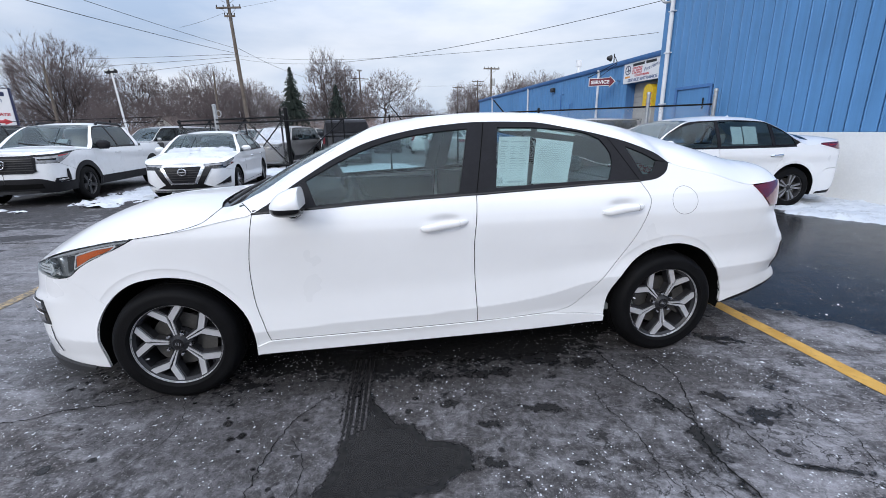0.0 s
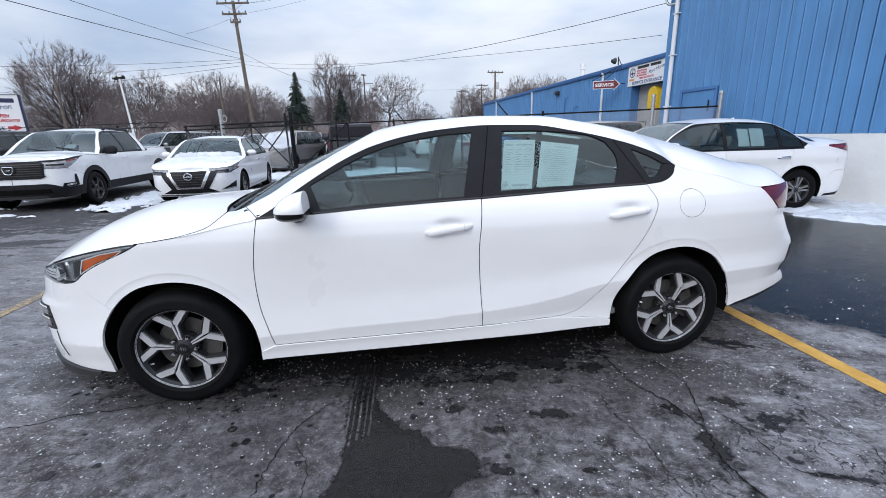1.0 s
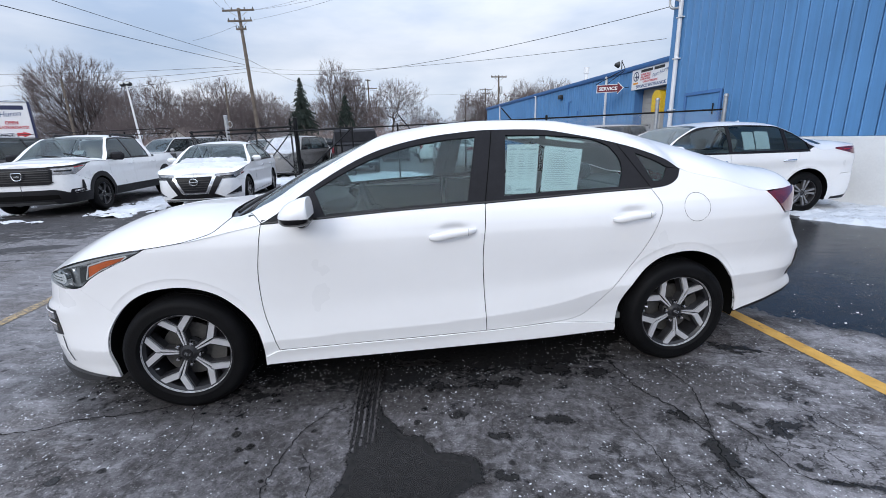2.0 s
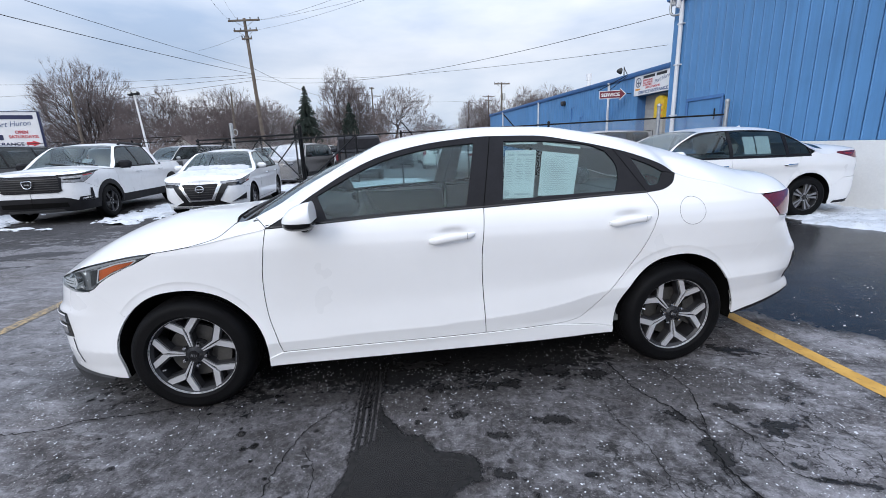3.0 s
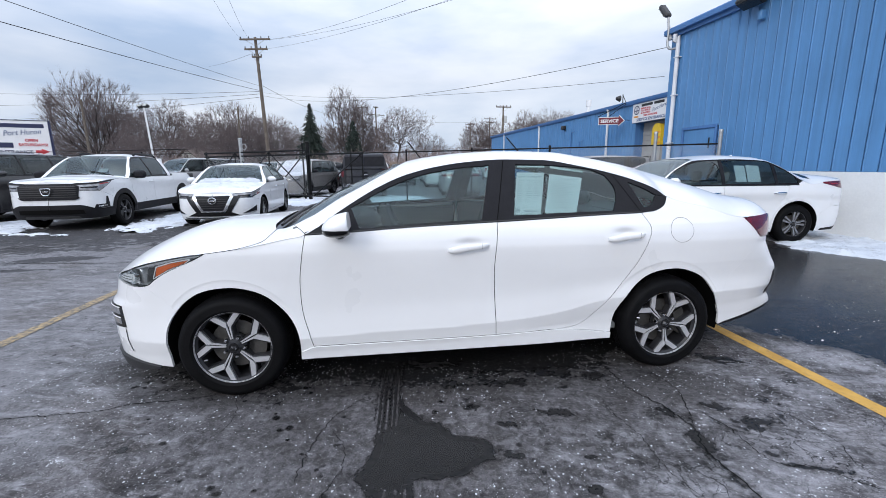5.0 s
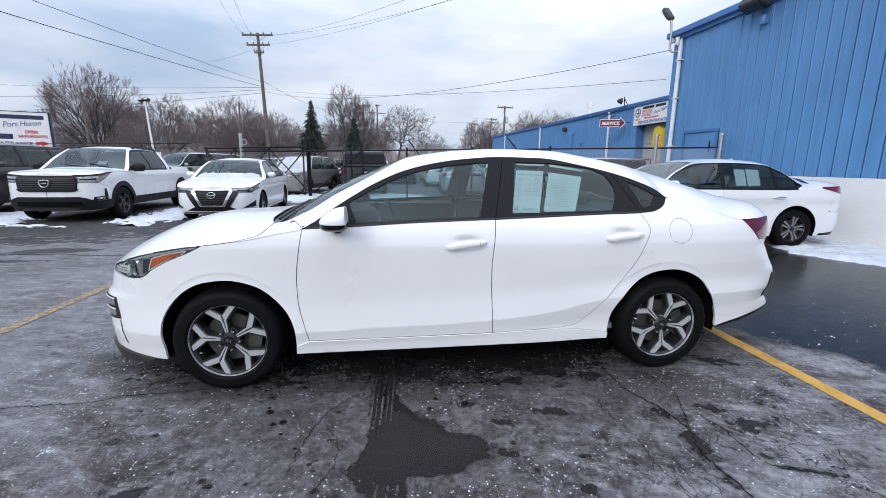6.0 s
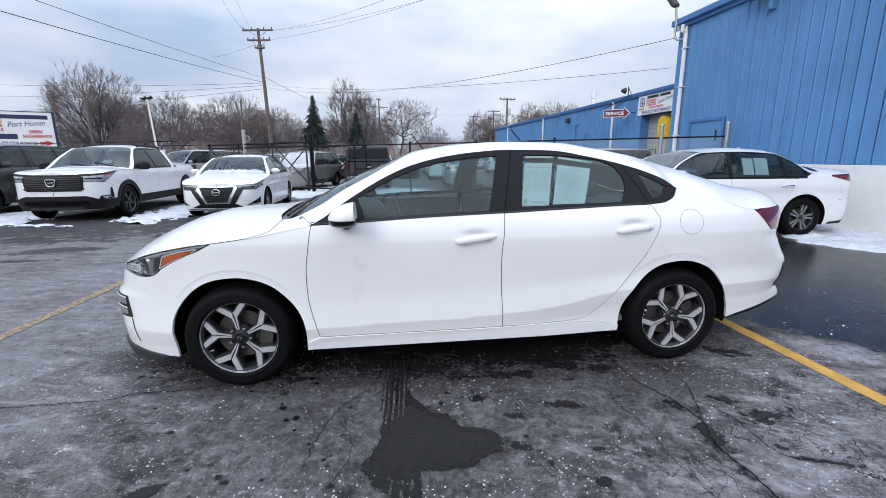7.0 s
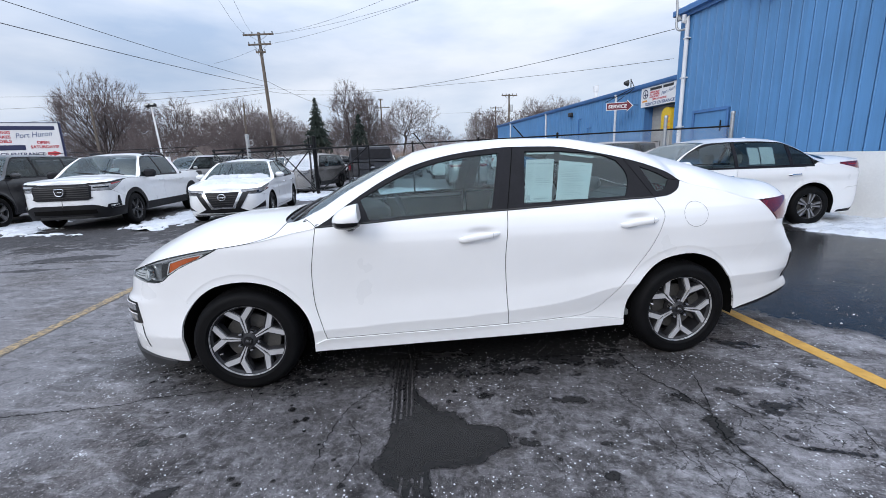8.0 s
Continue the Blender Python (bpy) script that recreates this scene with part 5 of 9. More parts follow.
def build_wheel(parent, x, y, hand, R, rim, style, phase=0.0, width=0.205, spokes=5, sink=0.0):
    """A wheel under a car: tyre, barrel, spokes, hub, nuts and brake; hand turns its face outwards."""
    w = part("wheel", Shape().lathe([(rim * 0.985, width * 0.40), (rim * 0.955, width * 0.36), (rim * 0.91, width * 0.30), (rim * 0.90, -width * 0.40), (rim * 0.97, -width * 0.42)][::-1], 48, "y"), "rim_dark", parent)
    w.location = (x, y, R - 0.004 - sink)
    w.rotation_euler = (0, 0, 0 if hand > 0 else math.pi)
    tyre = tyre_shape(R, rim, width, 64 if style == "split" else 30)
    tyre.v = [(a, b, max(c, 0.003 + sink - R)) for a, b, c in tyre.v]
    part("tyre", tyre, "tyre", w, "black rubber tyre")
    part("rim_lip", Shape().lathe([(rim * 1.01, width * 0.40), (rim * 1.0, width * 0.425), (rim * 0.978, width * 0.42), (rim * 0.962, width * 0.36)][::-1], 56, "y"), "rim_bright" if style == "split" else "rim_grey", w)
    yf = width * 0.36
    for k in range(spokes):
        a = radians(phase + 360 / spokes * k)
        def at(r, deg):
            t = a + radians(deg)
            return (rim * r * math.cos(t), rim * r * math.sin(t))
        sp = Shape()
        if style == "split":
            def on(along, across):
                return (rim * (along * math.cos(a) - across * math.sin(a)), rim * (along * math.sin(a) + across * math.cos(a)))
            for sg in (1, -1):
                sp.join(facet([on(0.10, 0), on(0.12, sg * 0.11), on(0.28, sg * 0.075), on(0.52, sg * 0.095), at(0.97, sg * 27.5), at(0.985, sg * 12.5), on(0.72, 0.0)], yf - 0.062, yf - 0.014))
            ob = part("spoke", sp, "rim_dark", w, "dark painted Y-shaped alloy spoke", sharp=25)
            br = Shape()
            for sg in (1, -1):
                br.join(facet([on(0.215, sg * 0.010), on(0.21, sg * 0.036), on(0.555, sg * 0.066), on(0.610, sg * 0.022)], yf - 0.018, yf - 0.007))
                br.join(facet([on(0.555, sg * 0.066), at(0.975, sg * 24.4), at(0.985, sg * 16.6), on(0.695, sg * 0.016), on(0.610, sg * 0.022)], yf - 0.020, yf - 0.003))
            part("machined_face", br, "rim_bright", ob, "bright machined spoke face", sharp=25)
        elif style == "twin":
            for sg in (1, -1):
                sp.join(facet([at(0.18, sg * 4), at(0.18, sg * 24), at(0.95, sg * 15), at(0.95, sg * 5)], yf - 0.04, yf - 0.004))
            part("spoke", sp, "rim_grey", w, sharp=25)
        else:
            sp.join(facet([at(0.18, -20), at(0.18, 20), at(0.95, 12), at(0.95, -12)], yf - 0.04, yf - 0.004))
            part("spoke", sp, "rim_grey" if style == "grey" else "rim_dark", w, sharp=25)
    part("hub", Shape().lathe([(0.0, yf + 0.002), (rim * 0.13, yf + 0.001), (rim * 0.15, yf - 0.006), (rim * 0.22, yf - 0.018), (rim * 0.29, yf - 0.030), (rim * 0.31, yf - 0.06)][::-1], 32, "y"), "rim_dark", w)
    part("centre_cap", Shape().lathe([(0.0, yf + 0.004), (rim * 0.115, yf + 0.003), (rim * 0.13, yf - 0.004)][::-1], 28, "y"), "gloss_black", w)
    if style == "split":
        mark = Shape()
        for x0, lean in ((-0.0125, 0.0), (-0.004, 0.002), (0.004, 0.0), (0.0125, -0.003)):
            mark.join(facet([(x0 - 0.0016, -0.008), (x0 + 0.0016, -0.008), (x0 + lean + 0.0016, 0.008), (x0 + lean - 0.0016, 0.008)], yf + 0.003, yf + 0.006))
        part("badge", mark.move(pose(0, 0, 0, 0, -phase * 0.2, 0)), "chrome", w)
        va = radians(phase - 105)
        part("valve", Shape().tube([(rim * 0.93 * math.cos(va), yf - 0.03, rim * 0.93 * math.sin(va)), (rim * 0.80 * math.cos(va), yf - 0.012, rim * 0.80 * math.sin(va))], 0.004, 6), "rim_bright", w)
    for k in range(5):
        a = radians(phase + 36 + 72 * k)
        n = Shape().lathe([(0.0, 0.016), (0.007, 0.015), (0.0105, 0.009), (0.0105, -0.014)][::-1], 8, "y").move(pose(rim * 0.27 * math.cos(a), yf - 0.010, rim * 0.27 * math.sin(a)))
        part("wheel_nut", n, "chrome", w)
    part("brake_disc", Shape().lathe([(rim * 0.30, 0.006), (rim * 0.66, 0.006), (rim * 0.66, -0.016), (rim * 0.3, -0.016)][::-1], 40, "y"), "steel", w)
    cal = Shape()
    t = np.linspace(radians(150), radians(215), 8)
    ro, ri = rim * 0.78, rim * 0.45
    o = [(ro * math.cos(q), ro * math.sin(q)) for q in t] + [(ri * math.cos(q), ri * math.sin(q)) for q in t[::-1]]
    part("brake_caliper", cal.prism(o, -0.04, 0.022, axis=1), "steel", w)
    return w


def wheel_well(car, arch, parent, hand, depth=0.32, name="wheel_well"):
    """The dark liner behind an arch edge."""
    p = smooth_line(arch, 40)
    A = car.side(p[:, 0], p[:, 1], -0.006)
    B = A.copy()
    B[:, 1] = A[:, 1] - depth
    C = B.mean(0)
    C[2] = p[:, 1].min()
    D = np.repeat(C[None], len(B), 0)
    s = Shape().grid([A, B, D])
    s.v = [(x, y * hand, z) for x, y, z in s.v]
    return part(name, s, "liner", parent)


def car_seat(parent, x, y, back=True, name="seat", material="cloth", wide=0.50, h=0.62):
    s = Shape().box(np.array((-0.26, -wide / 2, 0.0)), np.array((0.28, wide / 2, 0.16)), 0.05).move(pose(x, y, 0.34, 0, -4, 0))
    ob = part(name, s, material, parent)
    if back:
        b = Shape().box(np.array((-0.075, -wide * 0.47, 0.0)), np.array((0.075, wide * 0.47, h)), 0.06).move(pose(x - 0.24, y, 0.42, 0, -17, 0))
        part("backrest", b, material, ob)
        hd = Shape().box(np.array((-0.05, -0.13, 0.0)), np.array((0.05, 0.13, 0.19)), 0.045).move(pose(x - 0.24 - 0.205, y, 1.06, 0, -10, 0))
        part("headrest", hd, material, ob)
    return ob


# ---- the white sedan in the foreground ----
HERO = CarShape(
    plan=[(2.22, 0), (2.205, 0.25), (2.15, 0.5), (2.065, 0.67), (1.93, 0.785), (1.75, 0.85), (1.5, 0.885), (1.2, 0.9), (0.6, 0.905), (0, 0.907),
          (-0.6, 0.907), (-1.2, 0.9), (-1.5, 0.893), (-1.8, 0.87), (-2.05, 0.82), (-2.23, 0.725), (-2.33, 0.58), (-2.395, 0.35), (-2.415, 0)],
    side=[(0.15, 0.06), (0.2, 0.05), (0.26, 0.042), (0.3, 0.032), (0.345, 0.0215), (0.364, 0.0174), (0.367, 0.0170), (0.370, 0.0173), (0.41, 0.0195), (0.52, 0.024), (0.66, 0.015), (0.78, 0.004),
          (0.85, 0.0), (0.9, 0.006), (0.96, 0.024), (1.0, 0.045), (1.1, 0.098), (1.2, 0.152), (1.3, 0.21), (1.38, 0.262), (1.45, 0.31)],
    nose=[(0.15, 0.02), (0.25, -0.006), (0.4, -0.012), (0.5, -0.016), (0.54, -0.012), (0.585, 0.022), (0.64, 0.040), (0.7, 0.060), (0.78, 0.12), (0.86, 0.24)],
    tail=[(0.15, 0.2), (0.25, 0.05), (0.31, -0.023), (0.34, -0.045), (0.37, -0.04), (0.4, -0.023), (0.425, 0.0), (0.45, 0.002), (0.5, -0.025), (0.55, -0.042), (0.59, -0.046), (0.625, -0.037), (0.67, -0.003), (0.72, 0.044), (0.775, 0.107), (0.825, 0.175), (0.86, 0.165), (0.9, 0.15), (1.0, 0.1), (1.06, 0.12)],
    rail=[(2.9, 0.665), (2.4, 0.69), (2.1, 0.725), (1.95, 0.762), (1.781, 0.812), (1.64, 0.842), (1.5, 0.864), (1.44, 0.869), (1.311, 0.884), (1.2, 0.901), (1.1, 0.92), (1.0, 0.94), (0.893, 0.96),
          (0.736, 1.061), (0.635, 1.125), (0.486, 1.21), (0.316, 1.282), (0.143, 1.326), (-0.051, 1.355), (-0.29, 1.371), (-0.55, 1.366), (-0.793, 1.328), (-1.023, 1.275),
          (-1.163, 1.231), (-1.282, 1.179), (-1.345, 1.132), (-1.6, 1.065), (-1.885, 0.992), (-2.15, 0.998), (-2.3, 0.972), (-2.5, 0.96), (-3.1, 0.96)],
    middle=[(2.22, 0.665), (2.1, 0.775), (1.94, 0.86), (1.75, 0.935), (1.6, 0.962), (1.4, 0.972), (1.2, 0.985), (1.06, 1.005), (0.98, 1.055), (0.8, 1.158), (0.5, 1.291), (0.3, 1.364), (0.128, 1.398),
            (-0.1, 1.424), (-0.383, 1.438), (-0.757, 1.4305), (-0.937, 1.405), (-1.208, 1.361), (-1.467, 1.297), (-1.8, 1.197), (-2.06, 1.108), (-2.25, 1.077), (-2.32, 1.03), (-2.415, 0.965)],
    crown=[(2.3, 2.0), (1.3, 2.2), (0.9, 2.4), (0.3, 3.0), (-0.8, 3.0), (-1.4, 2.9), (-1.9, 3.2), (-2.2, 6.0), (-2.4, 6.0)],
    flare=[(1.345, 0.315, 0.35, 0.075, 0.007), (-1.345, 0.315, 0.36, 0.075, 0.007), (-0.048, 0.884, 0.0, 0.022, -0.030, 3.0), (-1.03, 0.920, 0.0, 0.022, -0.030, 3.0)],
    lift=[(0.9, -0.022), (0.5, -0.007), (0.14, 0.0), (-0.2, 0.018), (-0.46, 0.039), (-0.69, 0.076), (-0.82, 0.109), (-1.0, 0.14)],
    crease=[(1.345, 0.312, 0.406, 0.028, 0.0032), (-1.345, 0.318, 0.415, 0.028, 0.0032)])



def build_hero():
    car = HERO
    root = thing("white_sedan", pose(-0.3235, 2.921, 0, 0, 0, 193.8), "clean white four-door sedan with papers in its rear window", "car")
    arch_f = bend((1.722, 0.18), (1.722, 0.233), (1.708, 0.416), (1.62, 0.554), (1.501, 0.64), (1.368, 0.669), (1.251, 0.661), (1.137, 0.616), (1.043, 0.527), (0.989, 0.442), (0.962, 0.349), (0.962, 0.263), (0.964, 0.205))
    arch_r = bend((-0.985, 0.224), (-0.998, 0.392), (-1.072, 0.528), (-1.195, 0.644), (-1.34, 0.681), (-1.47, 0.667), (-1.612, 0.597), (-1.709, 0.467), (-1.772, 0.350), (-1.788, 0.27), (-1.780, 0.225))
    cut = [i for i, p in enumerate(arch_f) if p[1] > 0.52 and p[0] > 1.5][0]
    low_f = [i for i, p in enumerate(arch_f) if p[0] < 1.2 and p[1] < 0.26][0]
    seam_f = bend((0.885, 0.285), (0.904, 0.371), (0.934, 0.513), (0.935, 0.692), (0.912, 0.845), (0.893, 0.957))
    seam_m = bend((-0.222, 0.293), (-0.208, 0.5), (-0.198, 0.733), (-0.210, 0.9), (-0.218, 1.003))
    seam_mt = bend((-0.218, 1.003), (-0.262, 1.2), (-0.300, 1.3695))
    seam_r = bend((-0.60, 0.306), (-0.728, 0.322), (-0.816, 0.366), (-0.988, 0.55), (-1.112, 0.727), (-1.175, 0.868), (-1.195, 0.95), (-1.15, 1.036))
    belt_f = bend((0.893, 0.957), (0.621, 0.968), (0.284, 0.986), (-0.142, 1.001), (-0.218, 1.003))
    belt_r = bend((-0.218, 1.003), (-0.594, 1.018), (-0.9, 1.03), (-1.15, 1.036))
    lamp_low = bend((1.44, 0.864), (1.516, 0.826), (1.651, 0.768), (1.725, 0.727), (1.79, 0.684), (1.89, 0.674), (1.97, 0.686), (2.12, 0.70), (2.4, 0.70))
    rail = lambda a, b, n=40, dz=-0.001: [(u, float(car.rail(u)) + dz) for u in np.linspace(a, b, n)]
    dlo_low_r = bend((-1.15, 1.036), (-1.248, 1.047), (-1.315, 1.08), (-1.345, 1.13))
    for hand in (1, -1):
        # front bumper, fender, doors, sill, quarter, rear bumper
        arch_low = arch_f[:cut + 1]
        bump_top = [(2.81, 0.66), (2.4, 0.695)] + lamp_low[::-1][1:]
        k = [i for i, p in enumerate(bump_top) if p[0] < 1.80][0]
        bump_top = bump_top[:k] + [arch_f[cut]]
        panel(car, "front_bumper", coons([(2.81, 0.20), (2.1, 0.19), (1.8, 0.182), arch_low[0]], bump_top, [(2.81, 0.20), (2.81, 0.66)], arch_low, 60, 30), "white_paint", root, hand, 0.0006)
        kf = [i for i, p in enumerate(arch_f) if p[0] < 1.1 and p[1] < 0.47][0]
        ks = [i for i, p in enumerate(seam_f) if p[1] > 0.53][0]
        two_panels(car, "fender", [coons([arch_f[low_f], seam_f[0]], [arch_f[kf], seam_f[ks]], arch_f[kf:low_f + 1][::-1], seam_f[:ks + 1], 12, 44),
                                   coons(arch_f[cut:kf + 1] + [seam_f[ks]], [bump_top[-2]] + [p for p in lamp_low[::-1] if p[0] < bump_top[-2][0]] + rail(1.43, 1.26, 14, 0.001) + rail(1.24, 0.893, 28, 0.003), [arch_f[cut], bump_top[-2]], seam_f[ks:], 130, 90)], "white_paint", root, hand)
        fd = panel(car, "front_door", coons([seam_f[0], seam_m[0]], belt_f, seam_f, seam_m, 110, 70), "white_paint", root, hand, 0.0020)
        rd = panel(car, "rear_door", coons([seam_m[0], seam_r[0]], belt_r, seam_m, seam_r, 100, 70), "white_paint", root, hand, 0.0024)
        low_r = [i for i, p in enumerate(arch_r) if p[0] < -1.6 and p[1] < 0.46][0]
        panel(car, "rocker_sill", coons([arch_f[-1], (-0.554, 0.214), arch_r[0]], [arch_f[low_f], seam_f[0], seam_m[0], seam_r[0], (-0.80, 0.290), (-0.988, 0.262)], [arch_f[-1], arch_f[low_f]], [arch_r[0], (-0.988, 0.262)], 80, 8), "white_paint", root, hand, gap=0.001, out=0.010)
        i0 = [i for i, p in enumerate(arch_r) if p[1] > 0.262][0]
        qtop = dlo_low_r + rail(-1.36, -1.88)
        ks = [i for i, p in enumerate(seam_r) if p[1] > 0.66][0]
        ka = [i for i, p in enumerate(arch_r) if p[1] > 0.615][0]
        two_panels(car, "quarter_panel", [coons([seam_r[0], (-0.80, 0.293), (-0.988, 0.264)], [seam_r[ks], arch_r[ka]], seam_r[:ks + 1], [(-0.988, 0.264)] + arch_r[i0:ka + 1], 14, 40),
                                          coons([seam_r[ks]] + arch_r[ka:low_r + 1], qtop + [(-2.02, 0.858)], seam_r[ks:], [arch_r[low_r], (-1.80, 0.60), (-2.02, 0.858)], 130, 90)], "white_paint", root, hand)
        panel(car, "rear_bumper", coons(arch_r[low_r:-4] + [(-1.79, 0.258), (-1.86, 0.276), (-2.27, 0.355), (-3.02, 0.37)], [arch_r[low_r], (-1.80, 0.60), (-2.02, 0.858), (-2.2, 0.845), (-2.5, 0.80), (-3.02, 0.78)], [arch_r[low_r], arch_r[low_r]], [(-3.02, 0.37), (-3.02, 0.78)], 150, 80), "white_paint", root, hand, gap=0.001)
        sill_top = [(p[0], p[1] + 0.003) for p in bend(seam_f[0], seam_m[0], seam_r[0])]
        strip(car, sill_top, 0.0028, "liner", "door_gap", root, hand, 0.0025, 80)
        for line, width in ((seam_f, 0.0026), (seam_m, 0.0019), (seam_r, 0.0015)):
            strip(car, line, width, "liner", "door_gap", root, hand, 0.0012, 80)
        for line in (seam_f, seam_m, seam_r, belt_f, belt_r, [seam_f[0], seam_m[0], seam_r[0]]):
            strip(car, line, 0.035, "liner", "seam_backing", root, hand, -0.013)
        # tail lamp and lid face
        panel(car, "tail_lamp", coons([(-1.888, 0.984), (-2.025, 0.862), (-2.2, 0.85), (-2.52, 0.86)], rail(-1.89, -2.52, 20, -0.003), [(-1.888, 0.984), (-1.889, 0.986)], [(-2.52, 0.86), (-2.52, 0.985)], 34, 10), "red_lens", root, hand, 0.002, 0.004, label="dark red wrap-round tail lamp")
        panel(car, "trunk_face", coons([(-2.525, 0.80), (-3.02, 0.785)], [(-2.525, 0.985), (-3.02, 0.984)], [(-2.525, 0.80), (-2.525, 0.985)], [(-3.02, 0.785), (-3.02, 0.984)], 14, 10), "white_paint", root, hand, 0.002)
        # head lamp: dark bowl, chrome projector, amber reflector, clear lens
        low, top = lamp_low, rail(1.44, 2.4, 40, -0.004)
        hl = panel(car, "head_lamp", coons(low, top, [low[0], top[0]], [low[-1], top[-1]], 46, 12), "lamp_inner", root, hand, 0.003, -0.03, 0.0, "grey head lamp with an amber reflector")
        panel(car, "amber_reflector", coons([(1.728, 0.737), (1.648, 0.782), (1.555, 0.815), (1.53, 0.826)], [(1.715, 0.790), (1.62, 0.818), (1.545, 0.830), (1.525, 0.836)], [(1.728, 0.737), (1.715, 0.790)], [(1.53, 0.826), (1.525, 0.836)], 18, 6), "amber", hl, hand, 0, -0.004, 0.006, "amber side reflector")
        strip(car, [(1.742, 0.726), (1.728, 0.760), (1.712, 0.796), (1.62, 0.823), (1.515, 0.840)], 0.006, "white_metal", "chrome_edge", hl, hand, -0.001)
        strip(car, [(1.742, 0.726), (1.65, 0.775), (1.555, 0.809), (1.515, 0.838)], 0.005, "white_metal", "chrome_edge", hl, hand, -0.001)
        low_edge = [p for p in lamp_low if p[0] < 1.86]
        strip(car, [(p[0], p[1] + 0.002) for p in low_edge], 0.004, "gloss_black", "lamp_gasket", hl, hand, -0.001)
        panel(car, "lamp_shelf", coons([(1.46, 0.853), (1.60, 0.833), (1.74, 0.800), (1.90, 0.770), (2.08, 0.730)], rail(1.46, 2.08, 20, -0.008), [(1.46, 0.853), (1.46, 0.858)], [(2.08, 0.730), rail(2.08, 2.1, 2, -0.008)[0]], 24, 4), "lamp_shelf", hl, hand, 0, -0.004, 0.004, "smooth grey strip along the top of the lamp")
        panel(car, "dark_divider", coons([(1.752, 0.722), (1.80, 0.700)], [(1.735, 0.792), (1.78, 0.782)], [(1.752, 0.722), (1.735, 0.792)], [(1.80, 0.700), (1.78, 0.782)], 10, 8), "plastic_grey", hl, hand, 0, -0.016, 0.0)
        pj = Shape().lathe([(0.0, 0.0), (0.03, 0.004), (0.036, 0.012), (0.03, 0.02), (0.045, 0.022), (0.048, 0.0)], 24, "y")
        c = car.side(1.90, 0.728, -0.030)
        part("projector", pj.move(pose(c[0], c[1] * hand, c[2], 0, 0, -38 if hand > 0 else 218)), "chrome", hl)
        for u0, u1, z0, z1 in ((1.905, 2.07, 0.694, 0.742), (1.875, 1.90, 0.690, 0.752), (1.845, 1.872, 0.690, 0.706)):
            panel(car, "lamp_bezel", coons([(u0, z0), (u1, z0 + 0.008)], [(u0, z1), (u1, z1 - 0.006)], [(u0, z0), (u0, z1)], [(u1, z0 + 0.008), (u1, z1 - 0.006)], 8, 6), "white_metal", hl, hand, 0, -0.010, 0.008)
        for z in (0.712, 0.726):
            strip(car, [(1.91, z), (2.05, z)], 0.004, "plastic_grey", "bezel_groove", hl, hand, -0.008)
        g = panel(car, "lens", coons(low, top, [low[0], top[0]], [low[-1], top[-1]], 46, 12), "lens", hl, hand, 0.002, 0.001, 0.0)
        g.visible_shadow = False
        # fog lamp slots and the dark chin
        fg = panel(car, "fog_lamp", coons([(1.995, 0.418), (2.24, 0.40)], [(2.02, 0.545), (2.24, 0.55)], [(1.995, 0.418), (2.02, 0.545)], [(2.24, 0.40), (2.24, 0.55)], 10, 10), "gloss_black", root, hand, 0, 0.003, 0.006, "dark fog lamp slots")
        for z in (0.430, 0.492):
            panel(car, "fog_lens", coons([(2.035, z + 0.004), (2.15, z)], [(2.045, z + 0.038), (2.16, z + 0.040)], [(2.035, z + 0.004), (2.045, z + 0.038)], [(2.15, z), (2.16, z + 0.040)], 6, 4), "lamp_smoke", fg, hand, 0, 0.006, 0.004)
            strip(car, [(2.025, z + 0.046), (2.20, z + 0.047)], 0.008, "white_metal", "slat", fg, hand, 0.009)
        strip(car, [(2.005, 0.41), (1.995, 0.35), (1.985, 0.265)], 0.009, "gloss_black", "bumper_slit", root, hand, 0.002)
        panel(car, "front_lip", coons([(2.81, 0.150), (2.2, 0.150), (1.95, 0.150), (1.80, 0.168)], [(2.81, 0.235), (2.2, 0.232), (2.05, 0.222), (1.80, 0.182)], [(2.81, 0.150), (2.81, 0.235)], [(1.80, 0.168), (1.80, 0.182)], 40, 6), "plastic_grey", root, hand, 0, 0.016, 0.03, "grey plastic front lip")
        panel(car, "lower_grille", coons([(2.81, 0.25), (2.42, 0.25)], [(2.81, 0.48), (2.40, 0.46)], [(2.81, 0.25), (2.81, 0.48)], [(2.42, 0.25), (2.40, 0.46)], 10, 8), "gloss_black", root, hand, 0, 0.004, 0.0)
        panel(car, "grille", coons([(2.81, 0.60), (2.46, 0.61)], [(2.81, 0.66), (2.46, 0.665)], [(2.81, 0.60), (2.81, 0.66)], [(2.46, 0.61), (2.46, 0.665)], 10, 4), "gloss_black", root, hand, 0, 0.006, 0.0)
        panel(car, "rear_lip", coons([(-1.80, 0.25), (-1.86, 0.252), (-2.27, 0.320), (-3.02, 0.31)], [(-1.80, 0.260), (-1.86, 0.277), (-2.27, 0.357), (-3.02, 0.372)], [(-1.80, 0.25), (-1.80, 0.260)], [(-3.02, 0.31), (-3.02, 0.372)], 30, 5), "trim_black", root, hand, 0, -0.008, 0.05)
        panel(car, "rear_reflector_slot", coons([(-2.225, 0.435), (-2.36, 0.44)], [(-2.275, 0.60), (-2.37, 0.60)], [(-2.225, 0.435), (-2.275, 0.60)], [(-2.36, 0.44), (-2.37, 0.60)], 5, 8), "trim_black", root, hand, 0, 0.004, 0.004)
